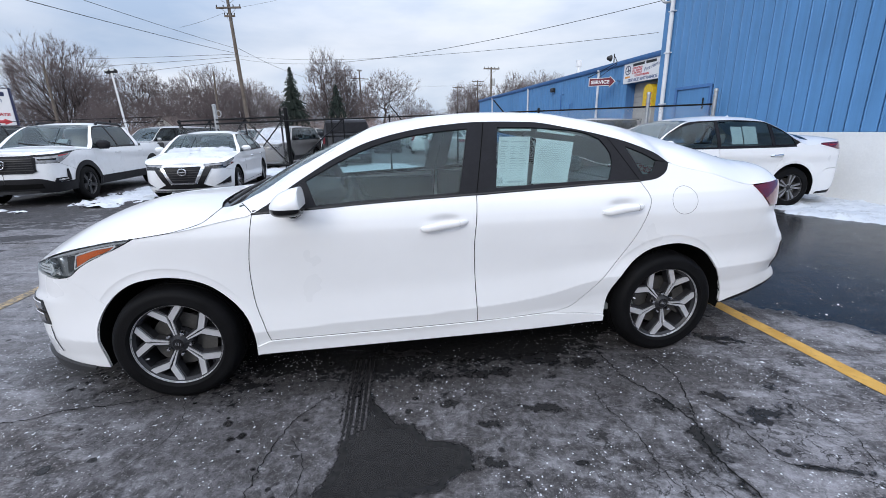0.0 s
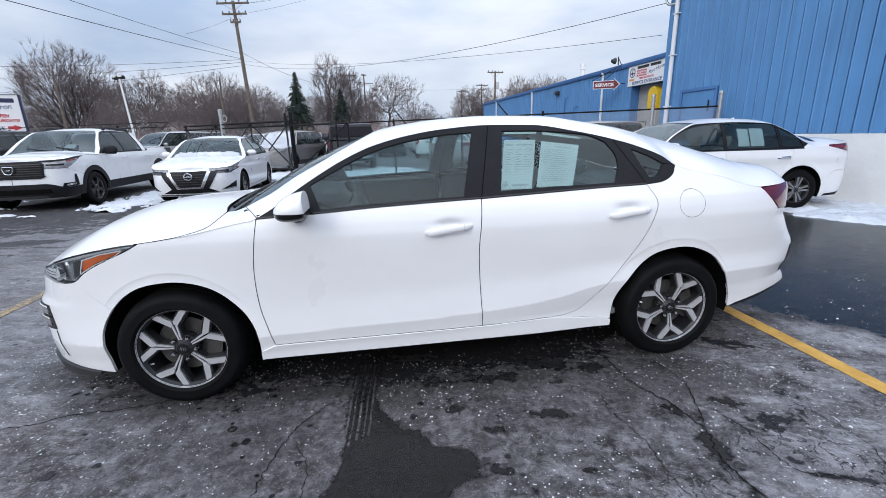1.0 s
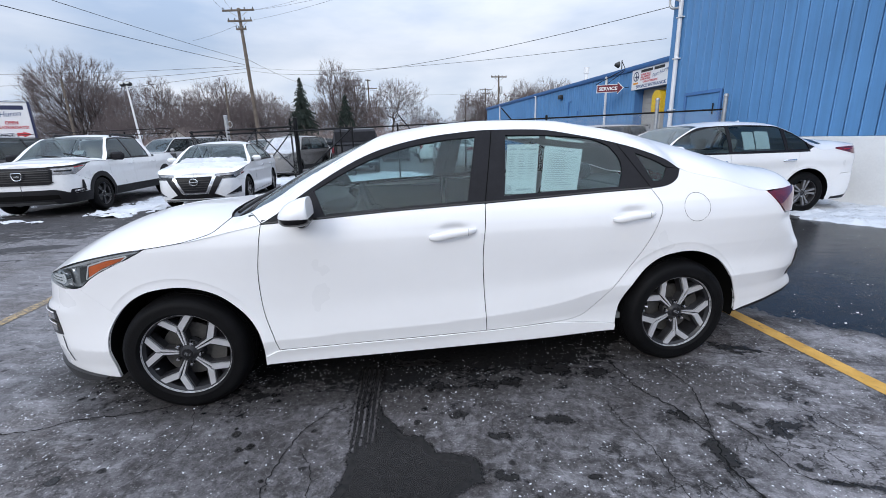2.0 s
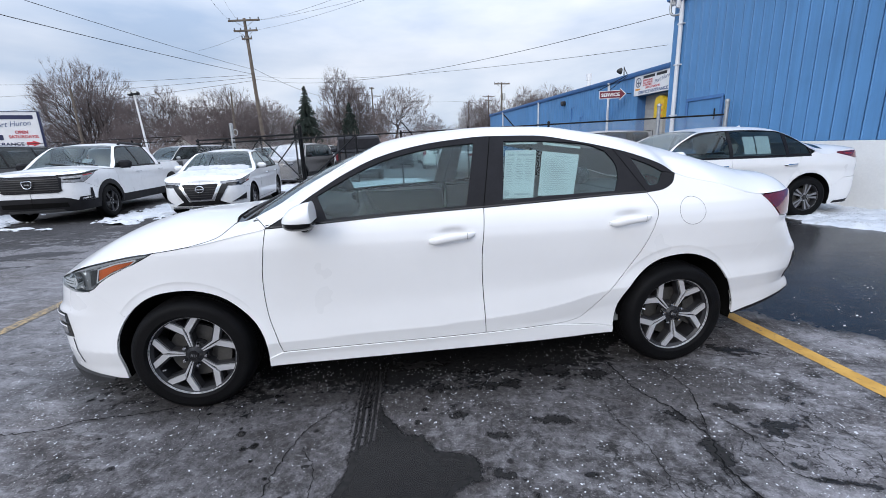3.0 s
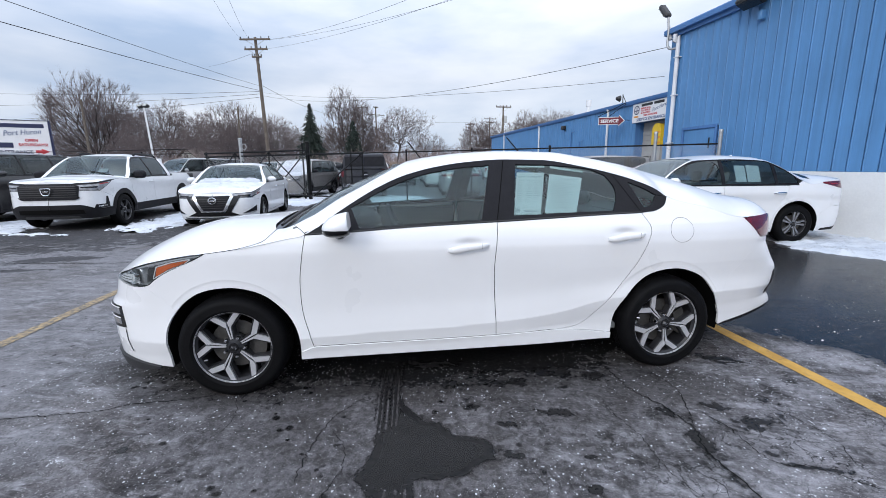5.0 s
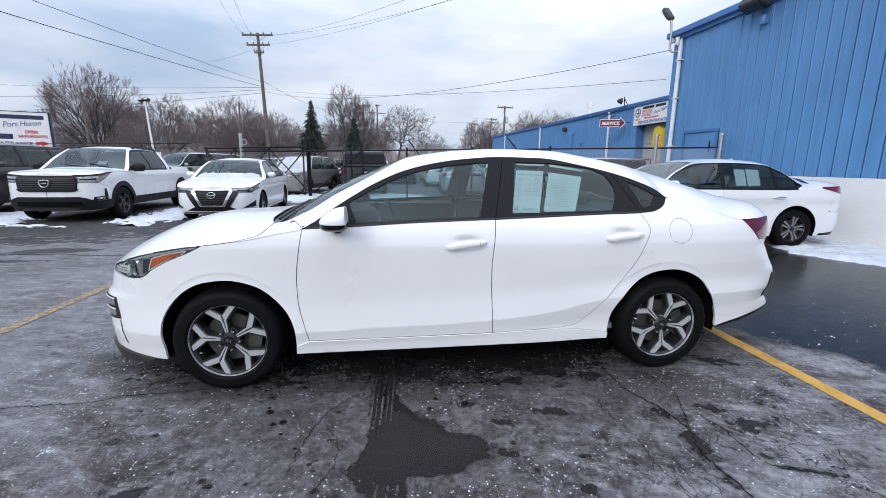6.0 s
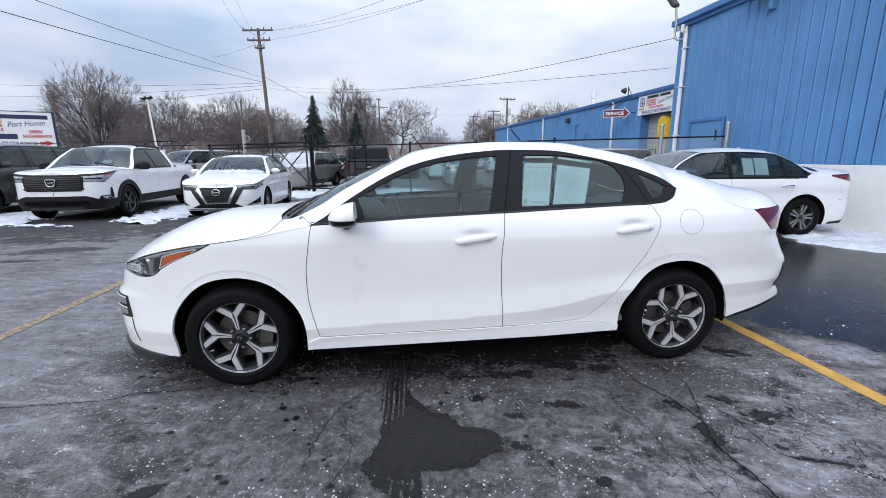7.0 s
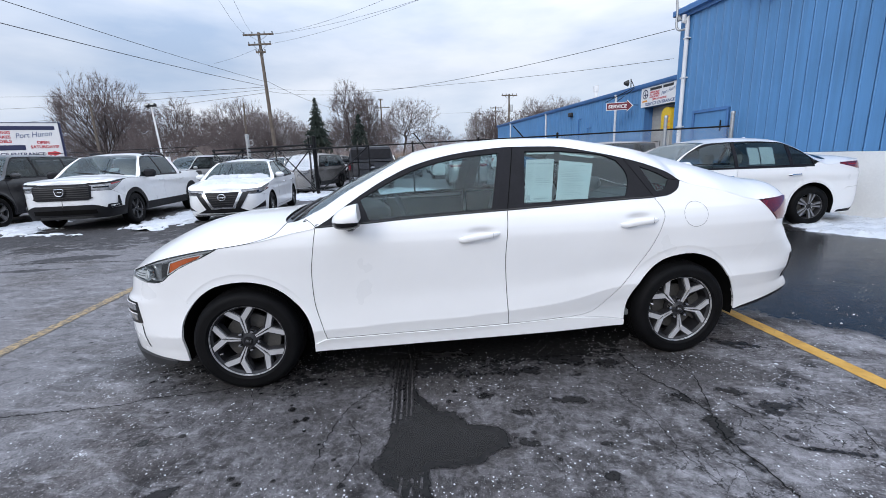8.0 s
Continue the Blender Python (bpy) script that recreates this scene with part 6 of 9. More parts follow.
        # fuel flap
        if hand > 0:
            t = np.linspace(0, 2 * math.pi, 49)
            strip(car, [(-1.404 + 0.079 * math.cos(a), 0.928 + 0.076 * math.sin(a)) for a in t], 0.0018, "trim_black", "fuel_flap_seam", root, hand, 0.0012, 60)
        # window frames and glass
        ib, ir = bend((0.590, 0.985), (0.23, 1.003), (-0.128, 1.018)), bend((-0.128, 1.018), (-0.205, 1.336))
        it, il = bend((-0.205, 1.336), (0.015, 1.318), (0.238, 1.276), (0.425, 1.209), (0.638, 1.102)), [(0.638, 1.102), (0.590, 0.985)]
        ot = rail(-0.30, 0.893, 60)
        window_ring(car, "window_frame", [belt_f, seam_mt, ot, [ot[-1], belt_f[0]]], [ib, ir, it, il], "trim_black", fd, hand, 0.001, 34, "satin black window frame")
        G = coons(ib, it[::-1], [ib[0], it[-1]], [ib[-1], it[0]], 30, 16)
        panel(car, "window_glass", G, "glass", fd, hand, -0.004, -0.007, 0).visible_shadow = False
        rb, rr = bend((-0.325, 1.034), (-0.6, 1.045), (-0.967, 1.053)), bend((-0.967, 1.053), (-1.0, 1.13), (-0.999, 1.199), (-0.956, 1.266))
        rt, rl = bend((-0.956, 1.266), (-0.845, 1.309), (-0.6, 1.334), (-0.374, 1.340)), bend((-0.374, 1.340), (-0.325, 1.034))
        div = bend((-1.150, 1.037), (-1.08, 1.15), (-1.0, 1.2785))
        ort = rail(-1.0, -0.30, 40)
        window_ring(car, "window_frame", [belt_r, div, ort, seam_mt[::-1]], [rb, rr, rt, rl], "trim_black", rd, hand, 0.001, 30, "satin black window frame")
        panel(car, "window_glass", coons(rb, rt[::-1], rl[::-1], rr, 30, 16), "glass", rd, hand, -0.004, -0.007, 0).visible_shadow = False
        qo = [dlo_low_r, rail(-1.345, -1.004, 30), div[::-1]]
        qi = [bend((-1.172, 1.072), (-1.225, 1.082), (-1.268, 1.140)), bend((-1.268, 1.145), (-1.20, 1.184), (-1.098, 1.226)), bend((-1.098, 1.226), (-1.172, 1.072))]
        qt = window_ring(car, "quarter_trim", qo, qi, "trim_black", root, hand, 0.001, 24, "black quarter window surround")
        panel(car, "quarter_glass", coons(qi[0], qi[1][::-1], [qi[0][0], qi[1][-1]], [qi[0][-1], qi[1][0]], 14, 10), "glass", qt, hand, -0.003, -0.006, 0).visible_shadow = False
        for line in (seam_mt, div):
            strip(car, line, 0.005, "liner", "frame_joint", root, hand, 0.002)
        strip(car, [(p[0], p[1] + 0.006) for p in belt_f], 0.007, "gloss_black", "belt_moulding", fd, hand, 0.004)
        strip(car, [(p[0], p[1] + 0.006) for p in belt_r], 0.007, "gloss_black", "belt_moulding", rd, hand, 0.004)
        # door handles: a bowed bar over a shallow cup
        for door, u0, u1, z0, z1 in ((fd, 0.082, -0.160, 0.848, 0.876), (rd, -0.905, -1.142, 0.886, 0.910)):
            n = 22
            t = np.linspace(0, 1, n)
            u, z = u0 + (u1 - u0) * t, z0 + (z1 - z0) * t + 0.004 * np.sin(math.pi * t)
            P = car.side(u, np.full(n, 0.80))
            P[:, 1] = np.minimum(P[:, 1], 0.903)
            path = np.stack([P[:, 0], P[:, 1] + 0.004 + 0.030 * (1 - np.abs(2 * t - 1) ** 5), z], -1)
            rings = []
            for i in range(n):
                hh = 0.0185 * (1.0 - abs(2 * t[i] - 1) ** 7 * 0.55) * (1.12 - 0.24 * t[i])
                w = np.linspace(0, 2 * math.pi, 14, endpoint=False)
                rings.append([(path[i, 0], path[i, 1] + 0.010 * math.cos(a), path[i, 2] + hh * math.sin(a)) for a in w])
            s = Shape().grid(rings, wrap=True)
            s.add(rings[0], [tuple(range(14))]).add(rings[-1], [tuple(reversed(range(14)))])
            s.v = [(x, y * hand, zz) for x, y, zz in s.v]
            if hand < 0:
                s.f = [tuple(reversed(q)) for q in s.f]
            hd = part("door_handle", s, "white_paint", door, sharp=60)
            i = 17
            ring = [(path[i, 0], (path[i, 1] + 0.0106 * math.cos(a)) * hand, path[i, 2] + 0.0175 * math.sin(a)) for a in np.linspace(-1.5, 1.5, 9)]
            part("handle_joint", Shape().tube(ring, 0.0006, 5), "liner", hd)
        # mirror: white cap, dark lower shell and foot
        c = np.array((0.690, 0.985, 1.018))
        a, b = np.linspace(-math.pi / 2, math.pi / 2, 25), np.linspace(0, 2 * math.pi, 41)
        def blob(lat, lon):
            x = 0.088 * np.sign(np.cos(lon)) * np.abs(np.cos(lon)) ** 0.75 * np.cos(lat) ** 0.6
            y = 0.105 * np.sign(np.sin(lon)) * np.abs(np.sin(lon)) ** 0.7 * np.cos(lat) ** 0.6
            z = 0.066 * np.sin(lat)
            x = x + 0.035 * (-z / 0.066) * 0.55 - 0.014 * (y / 0.1)
            z = z * np.where(z > 0, 1.0 - 0.30 * np.clip(x / 0.09, -0.6, 1), 0.85)
            x = np.maximum(x, -0.060 + 0.10 * (z + 0.03))
            return np.stack([c[0] + x, (c[1] + y) * hand, c[2] + z], -1)
        cap = Shape().grid(blob(*np.meshgrid(np.linspace(-0.22, math.pi / 2, 18), b, indexing="ij")), flip=hand < 0)
        mr = part("door_mirror", cap, "white_paint", fd, "white door mirror with a black lower shell", sharp=180)
        part("lower_shell", Shape().grid(blob(*np.meshgrid(np.linspace(-math.pi / 2, -0.215, 10), b, indexing="ij")), flip=hand < 0), "gloss_black", mr, sharp=180)
        ft = Shape().tube([(c[0] + 0.01, 0.86 * hand, 0.965), (c[0], 0.945 * hand, 0.972)], (0.045, 0.03), 10)
        part("mirror_foot", ft, "gloss_black", mr)
        # wheel wells and wheels
        wheel_well(car, arch_f, root, hand)
        wheel_well(car, arch_r, root, hand)
        build_wheel(root, 1.345, 0.783 * hand, hand, 0.313, 0.222, "split", 79.5 if hand > 0 else 80, sink=0.007)
        build_wheel(root, -1.366, 0.783 * hand, hand, 0.313, 0.222, "split", 117.5 if hand > 0 else 74, sink=0.006)
    # upper skin: hood, pillars with the fender tops, windscreen, roof, rear window, trunk lid
    split = curve_fn([(1.25, 0.0), (1.152, 0.033), (1.127, 0.067), (1.115, 0.16), (1.105, 0.285), (1.06, 0.265), (0.99, 0.23), (0.93, 0.255), (0.77, 0.27), (0.59, 0.25), (0.45, 0.31), (0.36, 0.42), (0.3, 0.60), (-0.95, 0.50), (-1.1, 0.46), (-1.4, 0.46), (-1.76, 0.42)])
    cowl_edge = curve_fn([(1.152, 0.50), (1.14, 0.42), (1.12, 0.34), (1.105, 0.29), (1.06, 0.268), (0.99, 0.23), (0.95, 0.25)])
    us = np.concatenate([np.linspace(2.815, 1.9, 50), np.linspace(1.88, 1.152, 42)])
    hood = upper_sheet(car, us, np.where(us > 1.25, 0, split(us) + 0.003), np.ones_like(us), 36)
    us = np.linspace(1.152, 1.106, 12)
    for half in upper_halves(car, us, split(us) + 0.003, np.maximum(cowl_edge(us), split(us) + 0.004), 8):
        hood.join(half)
    part("hood", hood, "white_paint", root, sharp=180)
    for hand in (1, -1):
        seam = [car.side(u, float(car.rail(u)), 0.0) for u in np.linspace(1.45, 1.26, 12)] + [car.upper(u, float(split(u)), 0.0004) for u in np.linspace(1.245, 1.106, 22)]
        part("hood_seam", Shape().tube([(q[0], q[1] * hand, q[2]) for q in seam], 0.0018, 5), "liner", root)
        seam = [car.upper(u, max(0.0, 0.22 - 2.2 * (0.99 - u)), 0.0004) for u in np.linspace(0.985, 0.893, 10)]
        part("pillar_seam", Shape().tube([(q[0], q[1] * hand, q[2]) for q in seam], 0.0020, 5), "liner", root)
    us = np.linspace(1.150, 0.955, 16)
    part("cowl", upper_sheet(car, us, cowl_edge(us), np.ones_like(us), 20, -0.010), "gloss_black", root, "black plastic cowl below the windscreen", sharp=180)
    us = np.linspace(1.25, 0.3, 90)
    for half in upper_halves(car, us, np.where(us > 0.9, -0.006, 0.0), np.maximum(split(us), -0.004), 14):
        part("front_pillar", half, "white_paint", root, sharp=180)
    us = np.linspace(0.985, 0.30, 30)
    g = part("windscreen", upper_sheet(car, us, split(us) + 0.006, np.ones_like(us), 22, -0.005), "glass_front", root, "clear windscreen", sharp=180)
    g.visible_shadow = False
    us = np.linspace(0.46, 0.302, 10)
    part("windscreen_band", upper_sheet(car, us, split(us) + 0.008, np.ones_like(us), 22, -0.009), "gloss_black", g, sharp=180)
    us = np.linspace(0.30, -0.97, 60)
    part("roof", upper_sheet(car, us, 0 * us, np.ones_like(us), 34), "white_paint", root, sharp=180)
    part("headliner", upper_sheet(car, us, 0 * us + 0.02, np.ones_like(us), 20, -0.035), "headliner", root, sharp=180)
    us = np.linspace(-0.97, -1.76, 40)
    for half in upper_halves(car, us, 0 * us, split(us), 16):
        part("rear_pillar", half, "white_paint", root, sharp=180)
    g = part("rear_window", upper_sheet(car, us, split(us) + 0.005, np.ones_like(us), 22, -0.004), "glass_dark", root, "dark rear window", sharp=180)
    us = np.linspace(-1.76, -3.02, 60)
    part("trunk_lid", upper_sheet(car, us, 0 * us, np.ones_like(us), 30), "white_paint", root, sharp=180)
    for y0, y1 in ((0.56, -0.10), (0.48, -0.30), (-0.14, -0.60)):
        P = np.array([(1.09, y0, 0), (1.05, (y0 + y1) / 2, 0), (1.02, y1, 0)])
        P[:, 2] = car.middle(P[:, 0]) + 0.014 - 0.13 * np.abs(P[:, 1]) ** 2.2
        part("wiper", Shape().tube(smooth_line(P, 12), 0.009, 6), "trim_black", root)
    # shark-fin free roof; underbody, bulkheads and cabin
    part("underbody", Shape().box(np.array((-2.2, -0.60, 0.19)), np.array((2.0, 0.60, 0.24)), 0.02).box(np.array((-0.93, -0.84, 0.205)), np.array((0.93, 0.84, 0.25)), 0.02), "liner", root)
    part("firewall", Shape().box(np.array((0.98, -0.74, 0.24)), np.array((1.03, 0.74, 0.90)), 0.01), "liner", root)
    part("rear_bulkhead", Shape().box(np.array((-1.32, -0.74, 0.24)), np.array((-1.28, 0.74, 0.98)), 0.01), "liner", root)
    part("cabin_floor", Shape().box(np.array((-1.28, -0.78, 0.25)), np.array((0.98, 0.78, 0.30)), 0.01), "cloth", root)
    d = Shape().prism([(0.98, 0.30), (0.98, 0.985), (0.80, 0.985), (0.62, 0.955), (0.50, 0.87), (0.50, 0.74), (0.62, 0.62), (0.66, 0.30)], -0.76, 0.76, axis=1)
    part("dashboard", d, "dash", root, "dark dashboard")
    part("gauge_hood", Shape().box(np.array((0.48, 0.20, 0.93)), np.array((0.66, 0.56, 1.02)), 0.04), "dash", root)
    part("screen", Shape().box(np.array((0.50, -0.15, 0.90)), np.array((0.53, 0.13, 1.04)), 0.01), "gloss_black", root)
    t = np.linspace(0, 2 * math.pi, 33)[:-1]
    sw = Shape().tube([(0, 0.185 * math.cos(a), 0.185 * math.sin(a)) for a in t], 0.016, 8, closed=True).tube([(0, -0.18, 0.0), (0.02, 0, -0.01), (0, 0.18, 0.0)], 0.018, 6).tube([(0.02, 0, 0), (0, 0, -0.18)], 0.018, 6)
    sw.lathe([(0.0, -0.0), (0.06, 0.0), (0.06, 0.03), (0.0, 0.03)], 12, "y")
    part("steering_wheel", sw.move(pose(0.36, 0.37, 0.90, 0, 22, 0)), "dash", root, "dark steering wheel")
    part("steering_column", Shape().tube([(0.37, 0.37, 0.89), (0.62, 0.37, 0.80)], 0.04, 8), "dash", root)
    for y in (0.37, -0.37):
        car_seat(root, -0.10, y, name="front_seat")
    rs = part("rear_seat", Shape().box(np.array((-1.05, -0.68, 0.36)), np.array((-0.55, 0.68, 0.52)), 0.06), "cloth", root)
    part("backrest", Shape().box(np.array((-0.08, -0.68, 0.0)), np.array((0.08, 0.68, 0.56)), 0.06).move(pose(-1.08, 0, 0.46, 0, -22, 0)), "cloth", rs)
    for y in (0.40, -0.40):
        part("headrest", Shape().box(np.array((-0.05, -0.13, 0.0)), np.array((0.05, 0.13, 0.13)), 0.04).move(pose(-1.30, y, 0.98, 0, -15, 0)), "cloth", rs)
    part("parcel_shelf", Shape().box(np.array((-1.72, -0.66, 0.97)), np.array((-1.30, 0.66, 0.99)), 0.008), "cloth", root)
    part("centre_console", Shape().box(np.array((-0.30, -0.10, 0.30)), np.array((0.55, 0.10, 0.62)), 0.03), "dash", root)
    for hand in (1, -1):
        part("door_card", Shape().box(np.array((-0.20, 0.770 * hand, 0.30)), np.array((0.86, 0.800 * hand, 0.955)), 0.012), "dash", root)
        part("door_card", Shape().box(np.array((-1.02, 0.770 * hand, 0.30)), np.array((-0.23, 0.800 * hand, 0.99)), 0.012), "dash", root)
        part("arm_rest", Shape().box(np.array((-0.15, 0.70 * hand, 0.66)), np.array((0.50, 0.775 * hand, 0.72)), 0.015), "cloth", root)
    part("inner_mirror", Shape().box(np.array((0.40, -0.12, 1.22)), np.array((0.425, 0.12, 1.29)), 0.012), "trim_black", root)
    # printed sheets behind the rear door glass
    for k, (tl, tr, bl, br) in enumerate((((-0.382, 1.290), (-0.560, 1.287), (-0.330, 1.041), (-0.498, 1.039)), ((-0.592, 1.279), (-0.805, 1.252), (-0.525, 1.046), (-0.728, 1.046)))):
        sh = new("window_sheet")
        sh.matrix_world = root.matrix_world
        tagged(sh, "printed white sheet of paper taped inside the rear side window", "paper", "window papers")
        def at(a, b):
            top = np.array(tl) * (1 - a) + np.array(tr) * a
            low = np.array(bl) * (1 - a) + np.array(br) * a
            return tuple(low * (1 - b) + top * b)
        def bar(a0, a1, b0, b1, mat, out, name):
            panel(car, name, coons([at(a0, b0), at(a1, b0)], [at(a0, b1), at(a1, b1)], [at(a0, b0), at(a0, b1)], [at(a1, b0), at(a1, b1)], 3, 3), mat, sh, 1, 0, out, 0)
        bar(0, 1, 0, 1, "paper", -0.0125, "sheet")
        bar(0.0, 1.0, 1.125 if k == 0 else 1.15, 1.165 if k == 0 else 1.21, "paper", -0.0115, "hanging_strip")
        rng = random.Random(k)
        if k == 0:
            bar(0.08, 0.30, 0.88, 0.92, "ink", -0.0112, "text_bar")
            bar(0.40, 0.92, 0.88, 0.91, "ink", -0.0112, "text_bar")
            for col in (0.08, 0.38, 0.68):
                for r in range(11):
                    bar(col, col + 0.10 + 0.14 * rng.random(), 0.79 - r * 0.05, 0.805 - r * 0.05, "ink", -0.0112, "text_bar")
            bar(0.04, 0.20, 0.05, 0.17, "ink", -0.0112, "printed_square")
            bar(0.36, 0.90, 0.06, 0.10, "ink", -0.0112, "text_bar")
        else:
            bar(0.36, 0.78, 0.90, 0.925, "ink", -0.0112, "text_bar")
            for r in range(16):
                bar(0.10, 0.55 + 0.38 * rng.random(), 0.82 - r * 0.046, 0.83 - r * 0.046, "ink", -0.0112, "text_bar")


build_hero()



# ---- the other vehicles ----
class Plain:
    """The measures of a vehicle and the skin made from them."""

    def __init__(self, L, W, H, wb, fo, R, hood, nose_z, belt, cowl, top0, top1, back, deck, sill=0.22, tumble=0.2, kind="sedan", dip=0.0):
        self.L, self.W, self.H, self.wb, self.R, self.kind, self.belt, self.sill, self.cowl, self.top0, self.top1, self.back, self.deck, self.hood, self.nose_z = L, W, H, wb, R, kind, belt, sill, cowl, top0, top1, back, deck, hood, nose_z
        hw, nose, tail = W / 2, wb / 2 + fo, wb / 2 + fo - L
        self.nose, self.tail, self.hw = nose, tail, hw
        c = {"pickup": 0.95, "suv": 0.75}.get(kind, 1.0)
        plan = [(nose, 0), (nose - 0.02 * c, 0.35 * hw), (nose - 0.08 * c, 0.62 * hw), (nose - 0.19 * c, 0.81 * hw), (nose - 0.40 * c, 0.925 * hw), (nose - 0.8, 0.98 * hw), (0.4, hw), (-0.7, hw),
                (tail + 0.75, 0.985 * hw), (tail + 0.35 * c, 0.94 * hw), (tail + 0.14 * c, 0.83 * hw), (tail + 0.05 * c, 0.6 * hw), (tail + 0.01, 0.3 * hw), (tail, 0)]
        roof = H - 0.075
        side = [(0.1, 0.08), (sill, 0.05), (sill + 0.1, 0.025), (0.45, 0.012), (0.5 * (0.45 + belt), 0.02), (belt - 0.14, 0.0), (belt, 0.03), (roof, 0.03 + tumble), (H, 0.08 + tumble)]
        nosep = [(0.15, 0.10), (sill + 0.08, 0.02), (0.5, 0.0), (nose_z - 0.1, 0.02), (nose_z, 0.07), (nose_z + 0.12, 0.25)]
        if kind == "suv":
            tailp = [(0.2, 0.12), (0.4, 0.0), (0.7, 0.0), (belt, 0.06), (roof, 0.06 + 0.25), (H, 0.4)]
        else:
            tailp = [(0.2, 0.12), (0.35, 0.02), (0.6, 0.0), (deck, 0.07), (H, 0.2)]
        self.roof = roof
        far = hw * 0.9
        rail = [(nose + far, nose_z), (nose - 0.2, nose_z + 0.03), (nose - 0.5, nose_z + 0.35 * (hood - nose_z) + 0.02), (cowl + 0.35, hood - 0.06), (cowl + 0.08, belt - 0.015), (cowl, belt + 0.02), ((cowl + top0) / 2, (belt + roof) / 2 + 0.06), (top0, roof - 0.015), ((top0 + top1) / 2, roof)]
        mid = [(nose, nose_z), (nose - 0.12, nose_z + 0.08), (nose - 0.4, nose_z + 0.62 * (hood - nose_z)), ((cowl + nose) / 2, hood - 0.02), (cowl + 0.12, hood), (cowl, hood + 0.03), (top0 - 0.0, H - 0.06), (top0 - 0.3, H - 0.015), ((top0 + top1) / 2, H), (top1, H - 0.03)]
        if kind == "sedan":
            rail += [(top1, roof - 0.03), ((top1 + back) / 2, roof - 0.14), (back, belt + 0.10), (back - 0.2, belt + 0.02), (tail + 0.3, deck - 0.03), (tail - far, deck - 0.03)]
            mid += [(back - 0.28, deck + 0.08), (tail + 0.2, deck + 0.02), (tail, deck - 0.02)]
        elif kind == "suv":
            rail += [(top1, roof - 0.01), (tail + 0.3, roof - 0.05), (tail - far, roof - 0.06)]
            mid += [(tail + 0.35, H - 0.06), (tail, H - 0.09)]
        else:
            rail += [(top1, roof - 0.02), (back, roof - 0.06), (back - 0.10, deck + 0.02), (back - 0.2, deck), (tail - far, deck)]
            mid += [(back, H - 0.05), (back - 0.10, deck + 0.06), (back - 0.2, deck), (tail, deck)]
        crown = [(nose, 2.2), (cowl, 2.4), (top0, 3.2), (tail, 3.2)]
        ra = R + 0.055
        self.ra = ra
        fl = [(wb / 2, R, ra + 0.03, 0.035, 0.012), (-wb / 2, R, ra + 0.03, 0.035, 0.012)]
        self.car = CarShape(plan, side, nosep, tailp, rail, mid, crown, fl)


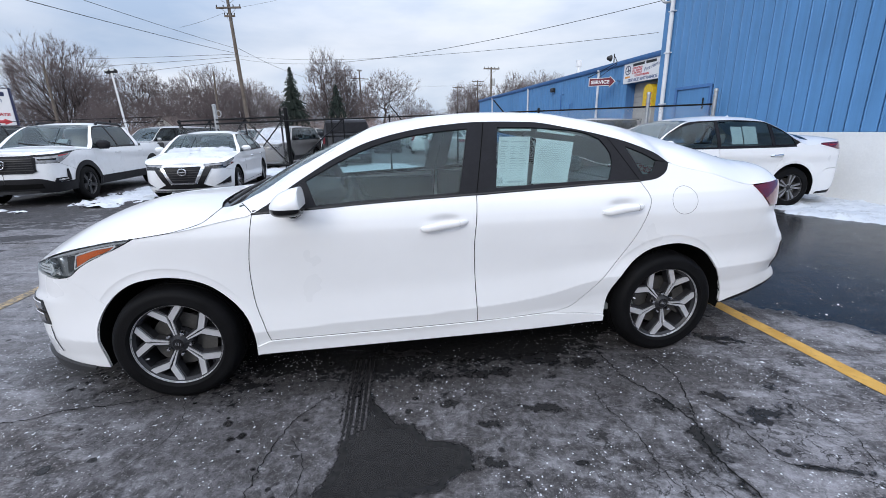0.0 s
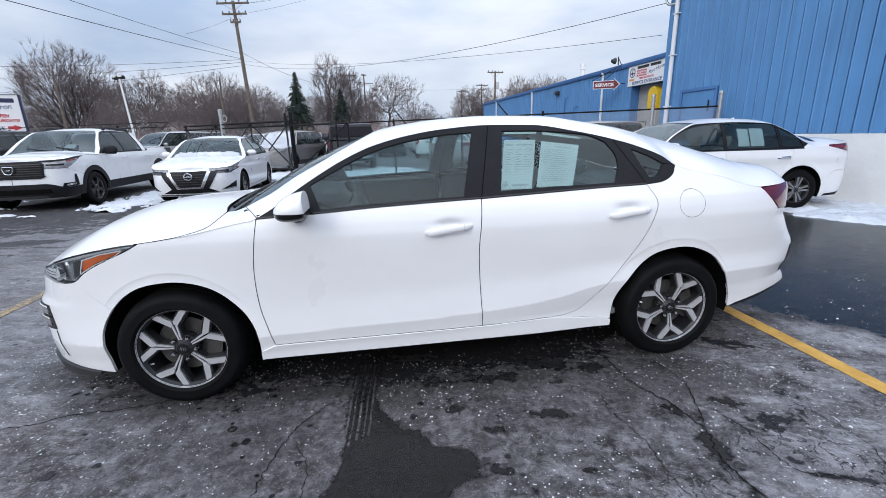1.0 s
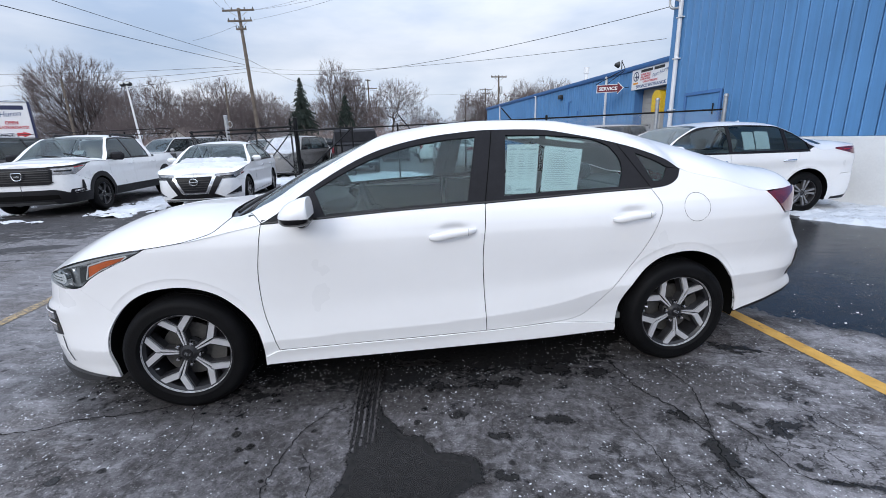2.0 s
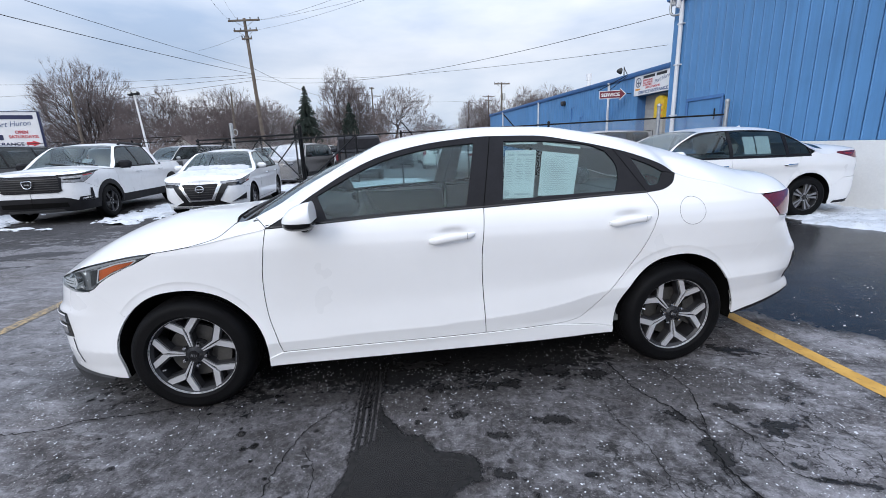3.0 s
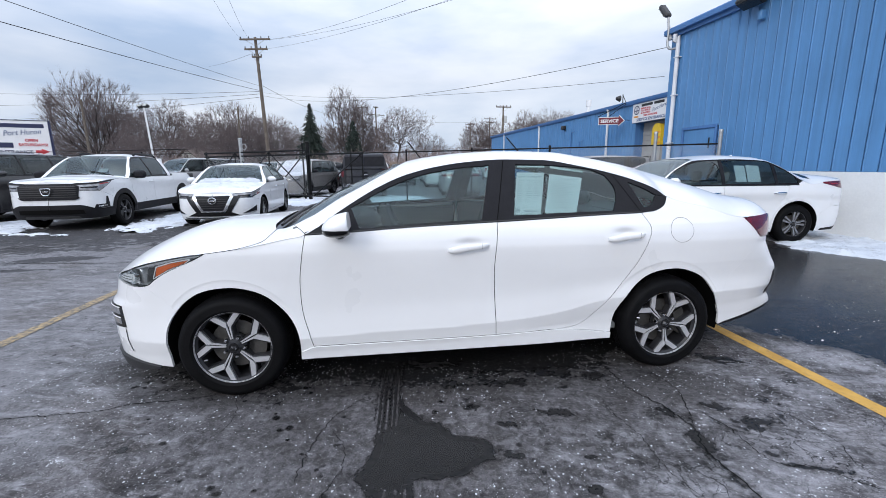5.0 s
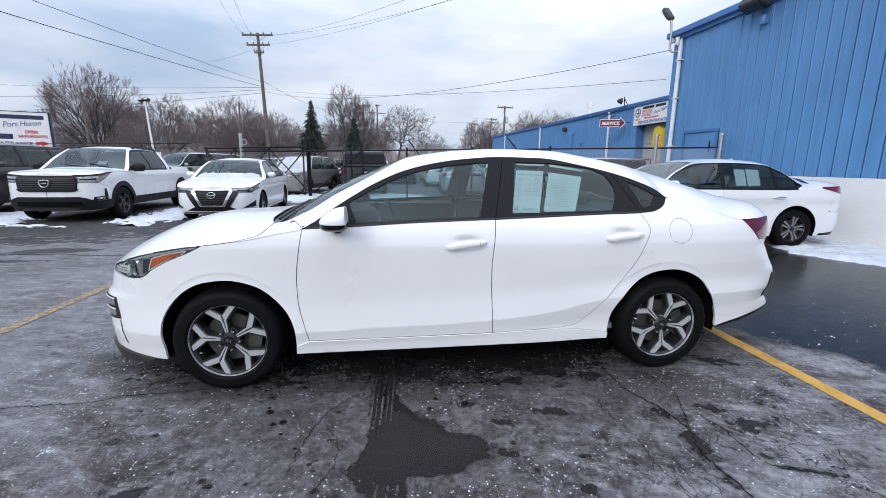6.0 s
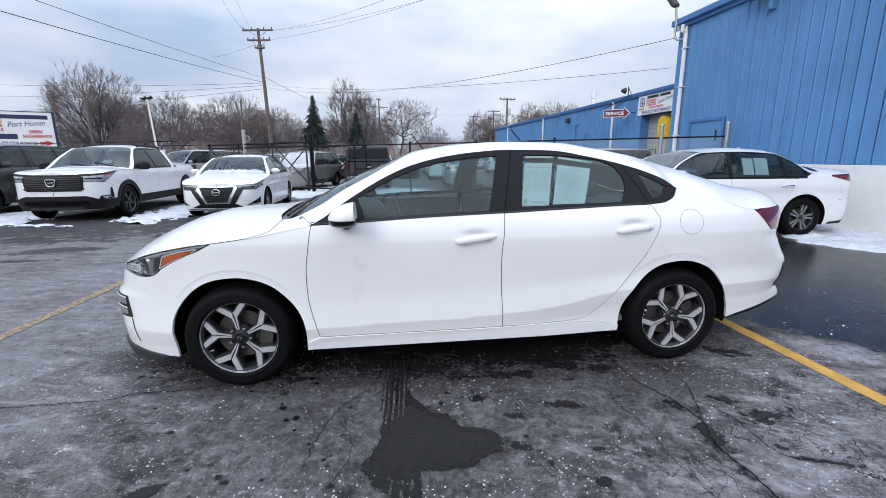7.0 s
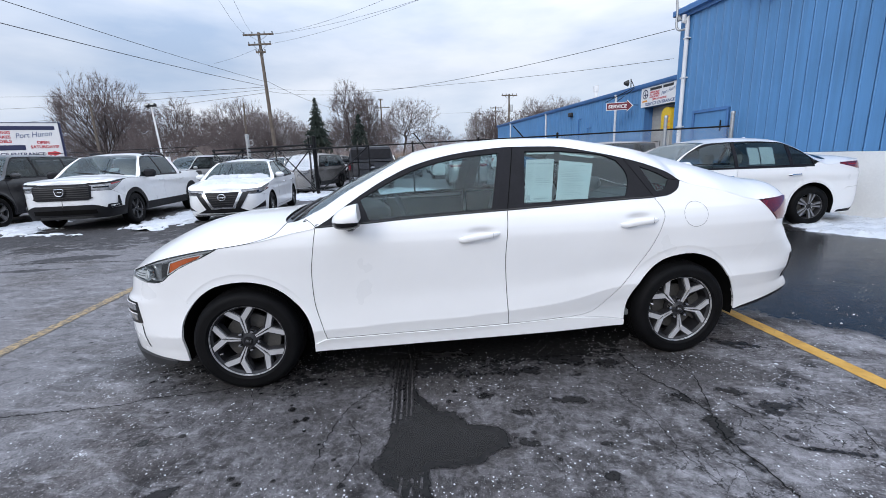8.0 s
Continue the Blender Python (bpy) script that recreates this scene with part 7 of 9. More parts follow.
def build_vehicle(name, m, spec, paint, label, category, wheel="grey", group="", lower=None, glass_mat="glass_dark", detail=1, phase=20, rim_k=0.66):
    """A parked vehicle from its measures: body panels, lamps, glazing, wheels and a simple cabin."""
    car, z0, R, ra, belt = spec.car, spec.sill, spec.R, spec.ra, spec.belt
    root = thing(name, m, label, category, group)
    xf, xr = spec.wb / 2, -spec.wb / 2
    a = np.linspace(0, math.pi, 25)
    arch_f = [(xf + ra, z0)] + [(xf + ra * math.cos(t), R + ra * math.sin(t)) for t in a[1:-1]] + [(xf - ra, z0)]
    arch_r = [(xr + ra, z0)] + [(xr + ra * math.cos(t), R + ra * math.sin(t)) for t in a[1:-1]] + [(xr - ra, z0)]
    pick = lambda line, t: [i for i in range(len(line)) if line[i][0] <= t][0]
    nu, nv = (26, 14) if detail else (12, 8)
    ud = spec.cowl + 0.02
    um = spec.cowl - 1.10 if spec.kind != "van" else 0.0
    ue = max(xr + 0.18, spec.back + 0.05) if spec.kind == "pickup" else xr + 0.16
    ul = min(ud, xf - ra - 0.06)
    seam_f, seam_m = [(ul, z0 + 0.07), (ul + 0.01, 0.62), (ul + 0.6 * (ud - ul) + 0.01, 0.86), (ud, belt)], [(um, z0 + 0.07), (um, belt)]
    ub = xr + ra + 0.07
    seam_r = [(ub, z0 + 0.07), (ub, R + 0.05), (min(ub, ue + 0.12), R + ra * 0.95), (min(ub, ue), belt)]
    rail = lambda p, q, n=24, d=-0.001: [(u, float(car.rail(u)) + d) for u in np.linspace(p, q, n)]
    lamp_z, first, last = spec.nose_z - {"sedan": 0.095, "pickup": 0.155}.get(spec.kind, 0.17), car.first - 0.005, car.last + 0.005
    lamp_in = spec.nose + 0.20
    ulamp = spec.nose - {"sedan": 0.66, "pickup": 0.60}.get(spec.kind, 0.42)
    for hand in (1, -1):
        k = pick(arch_f, xf + ra * 0.72)
        top = [(first, lamp_z), (lamp_in, lamp_z), (spec.nose - 0.25, lamp_z), arch_f[k]]
        panel(car, "front_bumper", coons([(first, z0), arch_f[0]], top, [(first, z0), (first, lamp_z)], arch_f[:k + 1], nu, nv), paint, root, hand, 0, flange=0)
        panel(car, "fender", coons(arch_f[k:] + [(ul, z0 + 0.02)], [(spec.nose - 0.25, lamp_z), (ulamp, float(car.rail(ulamp)) - 0.02)] + rail(ulamp - 0.03, ud), [arch_f[k], (spec.nose - 0.25, lamp_z)], [(ul, z0 + 0.02)] + seam_f, nu + 10, nv), paint, root, hand, 0.003, flange=0)
        lo, hi = [(lamp_in, lamp_z), (spec.nose - 0.25, lamp_z), (ulamp, float(car.rail(ulamp)) - 0.022)], rail(lamp_in, ulamp, 20, -0.004)
        panel(car, "head_lamp", coons(lo, hi, [lo[0], hi[0]], [lo[-1], hi[-1]], 14, 6), "lamp_smoke", root, hand, 0.004, 0.002, 0, "clear grey head lamp unit")
        lz = lamp_z + 0.35 * (float(car.rail(spec.nose - 0.1)) - lamp_z)
        panel(car, "lamp_reflector", coons([(lamp_in - 0.12, lz), (spec.nose - 0.2, lz)], [(lamp_in - 0.1, lz + 0.03), (spec.nose - 0.22, lz + 0.035)], [(lamp_in - 0.12, lz), (lamp_in - 0.1, lz + 0.03)], [(spec.nose - 0.2, lz), (spec.nose - 0.22, lz + 0.035)], 8, 3), "gloss_black", root, hand, 0, 0.005, 0)
        panel(car, "nose_panel", coons([(first, lamp_z), (lamp_in, lamp_z)], rail(first, lamp_in, 10, -0.001), [(first, lamp_z), (first, float(car.rail(first)))], [(lamp_in, lamp_z), rail(lamp_in, lamp_in - 0.1, 2)[0]], 8, 4), paint, root, hand, 0, flange=0)
        fd = panel(car, "front_door", coons([seam_f[0], seam_m[0]], [seam_f[-1], seam_m[-1]], seam_f, seam_m, nu, nv), paint, root, hand, 0.004, flange=0.01)
        rd = panel(car, "rear_door", coons([seam_m[0], seam_r[0]], [seam_m[-1], seam_r[-1]], seam_m, seam_r, nu, nv), paint, root, hand, 0.004, flange=0.01)
        panel(car, "rocker_sill", coons([arch_f[-1], arch_r[0]], [(arch_f[-1][0], z0 + 0.05), seam_f[0], seam_m[0], seam_r[0], (arch_r[0][0], z0 + 0.05)], [arch_f[-1], (arch_f[-1][0], z0 + 0.05)], [arch_r[0], (arch_r[0][0], z0 + 0.05)], nu, 3), lower or paint, root, hand, flange=0)
        ka, kb = pick(arch_r, xr + ra * 0.72), pick(arch_r, xr - ra * 0.88)
        if spec.kind == "pickup":
            qtop = [seam_r[-1]] + rail(spec.back - 0.2, spec.tail + 0.30)
        elif spec.kind == "suv":
            qtop = [seam_r[-1], (spec.tail + 0.30, belt)]
        else:
            qtop = [seam_r[-1], (spec.back + 0.04, belt + 0.02)] + rail(spec.back - 0.05, spec.tail + 0.30)
        end = qtop[-1]
        mid_r = (spec.tail + 0.42, 0.62)
        two_panels(car, "quarter_panel", [coons([seam_r[0], (arch_r[0][0], z0 + 0.05)], [seam_r[2], arch_r[ka]], seam_r[:3], [(arch_r[0][0], z0 + 0.05)] + arch_r[1:ka + 1], 4, nv),
                                          coons([seam_r[2]] + arch_r[ka:kb + 1], qtop, seam_r[2:], [arch_r[kb], mid_r, end], nu + 10, nv)], paint, root, hand)
        tz = spec.deck - 0.02 if spec.kind == "sedan" else (belt if spec.kind == "suv" else spec.deck - 0.02)
        panel(car, "rear_bumper", coons(arch_r[kb:] + [(last, z0)], [arch_r[kb], mid_r, (spec.tail - 0.1, 0.64), (last, 0.64)], [arch_r[kb], arch_r[kb]], [(last, z0), (last, 0.64)], nu, nv), lower if spec.kind == "pickup" and lower else paint, root, hand, flange=0)
        ul = spec.tail - (0.18 if spec.kind == "sedan" else 0.02)
        if spec.kind == "sedan":
            ta, tb = (spec.tail + 0.60, tz - 0.070), (spec.tail + 0.59, tz - 0.045)
            panel(car, "tail_lamp", coons([ta, (spec.tail + 0.25, tz - 0.15), (spec.tail - 0.3, tz - 0.15)], [tb, (spec.tail + 0.3, tz - 0.035), (spec.tail - 0.3, tz - 0.035)], [ta, tb], [(spec.tail - 0.3, tz - 0.15), (spec.tail - 0.3, tz - 0.035)], 20, 5), "red_lens", root, hand, 0, 0.005, 0.008, "slim red tail lamp")
            panel(car, "lamp_glow_band", coons([(spec.tail + 0.45, tz - 0.085), (spec.tail - 0.3, tz - 0.10)], [(spec.tail + 0.45, tz - 0.065), (spec.tail - 0.3, tz - 0.07)], [(spec.tail + 0.45, tz - 0.085), (spec.tail + 0.45, tz - 0.065)], [(spec.tail - 0.3, tz - 0.10), (spec.tail - 0.3, tz - 0.07)], 12, 3), "red_lens_bright", root, hand, 0, 0.008, 0.003)
        panel(car, "tail_lamp" if spec.kind != "sedan" else "rear_corner", coons([mid_r if spec.kind != "sedan" else (spec.tail + 0.34, tz - 0.14), (ul, tz - 0.18)], [end, (ul, tz - 0.005)], [mid_r if spec.kind != "sedan" else (spec.tail + 0.34, tz - 0.14), end], [(ul, tz - 0.18), (ul, tz - 0.005)], 10, 6), "red_lens_bright" if spec.kind != "sedan" else paint, root, hand, 0.003 if spec.kind != "sedan" else 0, 0.003 if spec.kind != "sedan" else 0, 0.01, "red tail lamp" if spec.kind != "sedan" else "")
        panel(car, "tail_panel", coons([mid_r, (ul, 0.645), (last, 0.645)], [(spec.tail + 0.34, tz - 0.14), (ul, tz - 0.18), (last, tz - 0.18)], [mid_r, (spec.tail + 0.34, tz - 0.14)], [(last, 0.645), (last, tz - 0.18)], 14, 5), paint, root, hand, flange=0)
        panel(car, "tail_panel", coons([(ul, tz - 0.18), (last, tz - 0.18)], [(ul, tz - 0.004), (last, tz - 0.004)], [(ul, tz - 0.18), (ul, tz - 0.004)], [(last, tz - 0.18), (last, tz - 0.004)], 8, 4), paint, root, hand, flange=0)
        # glazing
        inset = 0.028
        def window(door, u0, u1, slant0, slant1, nm="window_glass"):
            b = [(u0, belt + 0.001), (u1, belt + 0.001)]
            t = rail(u0 + slant0, u1 + slant1, 18)
            o = [b, [b[1], t[-1]], t[::-1], [t[0], b[0]]]
            c = np.mean(np.array(b + t), 0)
            def shrink(p, q=inset):
                v = np.array(p) - c
                return tuple(c + v * np.maximum(0.2, 1 - q / np.maximum(np.abs(v).max() * np.array([1, 1]), 0.12) * np.array([1.0, 1.5])))
            ins = [[shrink(p) for p in e] for e in o]
            window_ring(car, "window_frame", o, ins, "trim_black", door, hand, 0.001, 14)
            g = panel(car, nm, coons(ins[0], ins[2][::-1], ins[3][::-1], ins[1], 14, 8), glass_mat, door, hand, -0.003, -0.006, 0)
            g.visible_shadow = False
        window(fd, ud - 0.03, um, -0.02, -0.03)
        if spec.kind == "sedan":
            window(rd, um, min(ub, ue) + 0.22, -0.03, -0.0)
            window(root, min(ub, ue) + 0.22, spec.back + 0.02, 0.0, 0.04, "quarter_glass")
        elif spec.kind == "suv":
            window(rd, um, min(ub, ue), -0.03, -0.0)
            window(root, min(ub, ue), spec.tail + 0.34, 0.0, 0.12, "quarter_glass")
            panel(car, "rear_pillar", coons([(spec.tail + 0.34, belt), (spec.tail - 0.2, belt)], rail(spec.tail + 0.46, spec.tail - 0.15, 14), [(spec.tail + 0.34, belt), rail(spec.tail + 0.46, spec.tail, 2)[0]], [(spec.tail - 0.2, belt), rail(spec.tail - 0.15, spec.tail - 0.3, 2)[0]], 10, 8), paint, root, hand, flange=0)
            panel(car, "rear_window", coons([(spec.tail - 0.2, belt), (last, belt)], rail(spec.tail - 0.15, last, 10, -0.04), [(spec.tail - 0.2, belt), rail(spec.tail - 0.15, last, 2, -0.04)[0]], [(last, belt), rail(last, last + 0.1, 2, -0.04)[0]], 10, 8), "glass_dark", root, hand, 0, -0.004, 0)
        else:
            window(rd, um, spec.back + 0.14, -0.03, 0.02)
            panel(car, "rear_pillar", coons([(spec.back + 0.14, belt), (spec.back - 0.04, belt)], rail(spec.back + 0.16, spec.back, 6), [(spec.back + 0.14, belt), rail(spec.back + 0.16, 0, 2)[0]], [(spec.back - 0.04, belt), rail(spec.back, 0, 2)[0]], 6, 8), paint, root, hand, flange=0.02)
        c = car.side(spec.cowl - 0.22, belt + 0.05)
        big = 1.35 if spec.kind == "pickup" else 1.0
        mr = Shape().box(np.array((-0.07, -0.02, -0.07 * big)), np.array((0.06, 0.20 * big, 0.07 * big)), 0.05).move(pose(c[0], (c[1] + 0.01) * hand, belt + 0.07) @ Matrix.Diagonal((1, hand, 1, 1)))
        if hand < 0:
            mr.f = [tuple(reversed(q)) for q in mr.f]
        part("door_mirror", mr, "trim_black" if lower else paint, fd)
        for door, u in ((fd, um + 0.16), (rd, min(ub, ue) + 0.18)):
            h = car.side(u, belt - 0.12)
            part("door_handle", Shape().tube([(h[0] + 0.10, h[1] * hand, belt - 0.125), (h[0] + 0.07, (h[1] + 0.03) * hand, belt - 0.12), (h[0] - 0.07, (h[1] + 0.03) * hand, belt - 0.115), (h[0] - 0.10, h[1] * hand, belt - 0.115)], 0.014, 6), "chrome" if detail and not lower else paint, door)
        if lower:
            panel(car, "side_cladding", coons([(arch_f[-1][0], z0), (arch_r[0][0], z0)], [(arch_f[-1][0] + 0.01, z0 + 0.19), (arch_r[0][0] - 0.01, z0 + 0.19)], [(arch_f[-1][0], z0), (arch_f[-1][0] + 0.01, z0 + 0.19)], [(arch_r[0][0], z0), (arch_r[0][0] - 0.01, z0 + 0.19)], 20, 5), lower, root, hand, 0, 0.010, 0.012)
            for arch in (arch_f, arch_r):
                strip(car, [(p[0] + (p[0] - (xf if arch is arch_f else xr)) * 0.035, p[1] + (p[1] - R) * 0.035) for p in arch], 0.11, lower, "arch_moulding", root, hand, 0.012, 40)
        wheel_well(car, arch_f, root, hand, 0.30)
        wheel_well(car, arch_r, root, hand, 0.30)
        for x in (xf, xr):
            build_wheel(root, x, (spec.hw - 0.13) * hand, hand, R, R * rim_k, wheel, phase, 0.22)
    # upper skin
    sp = curve_fn([(spec.cowl + 0.08, 0.0), (spec.cowl, 0.10), (spec.top0 + 0.2, 0.075), (spec.top0, 0.14)])
    us = np.concatenate([np.linspace(first, spec.nose - 0.3, 22), np.linspace(spec.nose - 0.34, spec.cowl + 0.03, 16)])
    part("hood", upper_sheet(car, us, np.where(us > spec.cowl + 0.08, 0, sp(us)), np.ones_like(us), 16), paint, root, sharp=180)
    us = np.linspace(spec.cowl + 0.08, spec.top0, 20)
    for half in upper_halves(car, us, 0 * us, sp(us), 6):
        part("front_pillar", half, paint, root, sharp=180)
    us = np.linspace(spec.cowl + 0.02, spec.top0, 16)
    g = part("windscreen", upper_sheet(car, us, sp(us) + 0.005, np.ones_like(us), 12, -0.004), "glass_front", root, sharp=180)
    g.visible_shadow = False
    if spec.kind == "sedan":
        us = np.linspace(spec.top0, spec.top1, 20)
        part("roof", upper_sheet(car, us, 0 * us, np.ones_like(us), 16), paint, root, sharp=180)
        us = np.linspace(spec.top1, spec.back - 0.28, 16)
        for half in upper_halves(car, us, 0 * us, 0 * us + 0.16, 6):
            part("rear_pillar", half, paint, root, sharp=180)
        part("rear_window", upper_sheet(car, us, 0 * us + 0.165, np.ones_like(us), 12, -0.004), "glass_dark", root, sharp=180)
        us = np.linspace(spec.back - 0.28, last, 26)
        part("trunk_lid", upper_sheet(car, us, 0 * us, np.ones_like(us), 12), paint, root, sharp=180)
    elif spec.kind == "suv":
        us = np.linspace(spec.top0, last, 40)
        part("roof", upper_sheet(car, us, 0 * us, np.ones_like(us), 16), paint, root, sharp=180)
    else:
        us = np.linspace(spec.top0, spec.back, 24)
        part("roof", upper_sheet(car, us, 0 * us, np.ones_like(us), 16), paint, root, sharp=180)
        b, w = spec.back - 0.04, spec.hw - 0.22
        part("cab_back", Shape().box(np.array((b - 0.02, -w, 0.6)), np.array((b + 0.02, w, spec.roof - 0.03)), 0.01), paint, root)
        part("rear_window", Shape().box(np.array((b - 0.03, -w * 0.8, belt + 0.05)), np.array((b - 0.021, w * 0.8, spec.roof - 0.12)), 0.004), "glass_dark", root)
        t = spec.tail + 0.08
        part("bed", Shape().box(np.array((t, -w, 0.62)), np.array((b, w, 0.68))).box(np.array((t, w, 0.62)), np.array((b - 0.05, spec.hw - 0.06, spec.deck - 0.012)), 0.02).box(np.array((t, -w, 0.62)), np.array((b - 0.05, -spec.hw + 0.06, spec.deck - 0.012)), 0.02), "plastic_grey", root)
    part("underbody", Shape().box(np.array((spec.tail + 0.2, -spec.hw + 0.32, z0 + 0.01)), np.array((spec.nose - 0.25, spec.hw - 0.32, z0 + 0.06)), 0.02).box(np.array((xr + ra, -spec.hw + 0.1, z0 + 0.012)), np.array((xf - ra, spec.hw - 0.1, z0 + 0.05)), 0.01), "liner", root)
    c1 = spec.back + 0.1 if spec.kind != "suv" else spec.tail + 0.5
    part("cabin_floor", Shape().box(np.array((c1, -spec.hw + 0.14, z0 + 0.06)), np.array((spec.cowl, spec.hw - 0.14, z0 + 0.1))).box(np.array((spec.cowl - 0.02, -spec.hw + 0.16, z0)), np.array((spec.cowl, spec.hw - 0.16, belt - 0.07))).box(np.array((c1, -spec.hw + 0.16, z0)), np.array((c1 + 0.02, spec.hw - 0.16, belt - 0.03))), "liner", root)
    part("dashboard", Shape().box(np.array((spec.cowl - 0.48, -spec.hw + 0.18, belt - 0.32)), np.array((spec.cowl - 0.02, spec.hw - 0.18, belt - 0.02)), 0.06), "dash", root)
    if detail:
        for y in (0.38, -0.38):
            bz = belt - 0.66
            s = Shape().box(np.array((-0.26, -0.25, 0)), np.array((0.26, 0.25, 0.16)), 0.05).move(pose(um + 0.10, y, bz))
            st = part("front_seat", s, "cloth", root)
            part("backrest", Shape().box(np.array((-0.08, -0.24, 0)), np.array((0.08, 0.24, 0.62)), 0.06).move(pose(um - 0.14, y, bz + 0.08, 0, -15, 0)), "cloth", st)
            part("headrest", Shape().box(np.array((-0.05, -0.13, 0)), np.array((0.05, 0.13, 0.18)), 0.04).move(pose(um - 0.33, y, bz + 0.70, 0, -10, 0)), "cloth", st)
        part("rear_seat", Shape().box(np.array((-0.10, -spec.hw + 0.22, 0)), np.array((0.10, spec.hw - 0.22, 0.58)), 0.06).move(pose(um - 0.98, 0, belt - 0.55, 0, -18, 0)), "cloth", root)
        part("headliner", upper_sheet(car, np.linspace(spec.top0, spec.top1, 8), np.full(8, 0.02), np.ones(8), 8, -0.03), "headliner", root, sharp=180)
    return root


def face_patch(spec, root, name, pts_low, pts_top, material, out=0.006, label="", both=True, n=12):
    """A patch on the nose or tail, by (distance from the middle, height), mirrored into both halves."""
    car = spec.car
    obs = []
    for hand in (1, -1):
        lo = [(car.first - 0.002 - d, z) for d, z in pts_low]
        hi = [(car.first - 0.002 - d, z) for d, z in pts_top]
        obs.append(panel(car, name, coons(lo, hi, [lo[0], hi[0]], [lo[-1], hi[-1]], n, 5), material, root, hand, 0, out, 0.006, label))
    return obs


def tail_patch(spec, root, name, pts_low, pts_top, material, out=0.006, label=""):
    car = spec.car
    for hand in (1, -1):
        lo = [(car.last + 0.002 + d, z) for d, z in pts_low]
        hi = [(car.last + 0.002 + d, z) for d, z in pts_top]
        panel(car, name, coons(lo, hi, [lo[0], hi[0]], [lo[-1], hi[-1]], 10, 5), material, root, hand, 0, out, 0.006, label)


def snow_cover(spec, root, u0, u1, s0, s1, seed, name="snow_cover", thick=0.03):
    """A ragged blanket of snow lying on the hood, roof or screen."""
    car = spec.car
    n, k = 40, 40
    P = np.zeros((n, k, 3))
    for i, u in enumerate(np.linspace(u0, u1, n)):
        row = car.upper(np.full(k // 2, u), np.linspace(s0, 1, k // 2))
        P[i, :k // 2], P[i, k // 2:] = row, row[::-1] * np.array([1, -1, 1])
        for j in range(k):
            e = min(i, n - 1 - i, j, k - 1 - j) / 4
            P[i, j, 2] += -0.015 + (thick + 0.015) * min(1, e) * (0.85 + 0.5 * noise.noise(Vector((i * 0.35, j * 0.35, seed))))
    s = Shape().grid(P, True)
    if np.cross(np.array(s.v[s.f[0][1]]) - np.array(s.v[s.f[0][0]]), np.array(s.v[s.f[0][2]]) - np.array(s.v[s.f[0][0]]))[2] < 0:
        s.f = [tuple(reversed(q)) for q in s.f]
    return part(name, s, "snow", root, "thin crust of snow", sharp=180)


PICKUP = Plain(5.34, 1.97, 1.70, 3.18, 0.98, 0.375, 1.165, 1.01, 1.11, 1.22, 0.50, -0.50, -0.92, 1.17, sill=0.30, tumble=0.27, kind="pickup")
COMPACT = Plain(4.64, 1.815, 1.445, 2.71, 0.90, 0.315, 0.96, 0.74, 0.95, 0.93, 0.25, -0.75, -1.40, 1.02, sill=0.19, tumble=0.24)
MIDSIZE = Plain(4.74, 1.86, 1.475, 2.805, 0.92, 0.33, 0.98, 0.72, 0.97, 0.98, 0.25, -0.90, -1.42, 1.09, sill=0.20, tumble=0.24)
BIG_SUV = Plain(4.99, 1.99, 1.78, 2.82, 0.95, 0.375, 1.14, 0.98, 1.15, 1.05, 0.42, -1.7, -2.2, 1.1, sill=0.27, tumble=0.20, kind="suv")
MID_SUV = Plain(4.6, 1.85, 1.68, 2.70, 0.90, 0.345, 1.06, 0.90, 1.07, 1.0, 0.40, -1.5, -2.0, 1.0, sill=0.25, tumble=0.20, kind="suv")
TRUCK = Plain(5.7, 2.0, 1.88, 3.55, 0.95, 0.39, 1.22, 1.10, 1.25, 1.45, 0.75, -0.35, -0.85, 1.22, sill=0.36, tumble=0.18, kind="pickup")


def oval_badge(root, x, z, w, h, material="chrome"):
    t = np.linspace(0, 2 * math.pi, 28, endpoint=False)
    s = Shape()
    s.tube([(x, w / 2 * math.cos(a), z + h / 2 * math.sin(a)) for a in t], 0.012, 6, closed=True)
    s.box(np.array((x - 0.008, -w / 2, z - 0.012)), np.array((x + 0.008, w / 2, z + 0.012)), 0.004)
    part("badge", s, material, root, "plain metal badge")


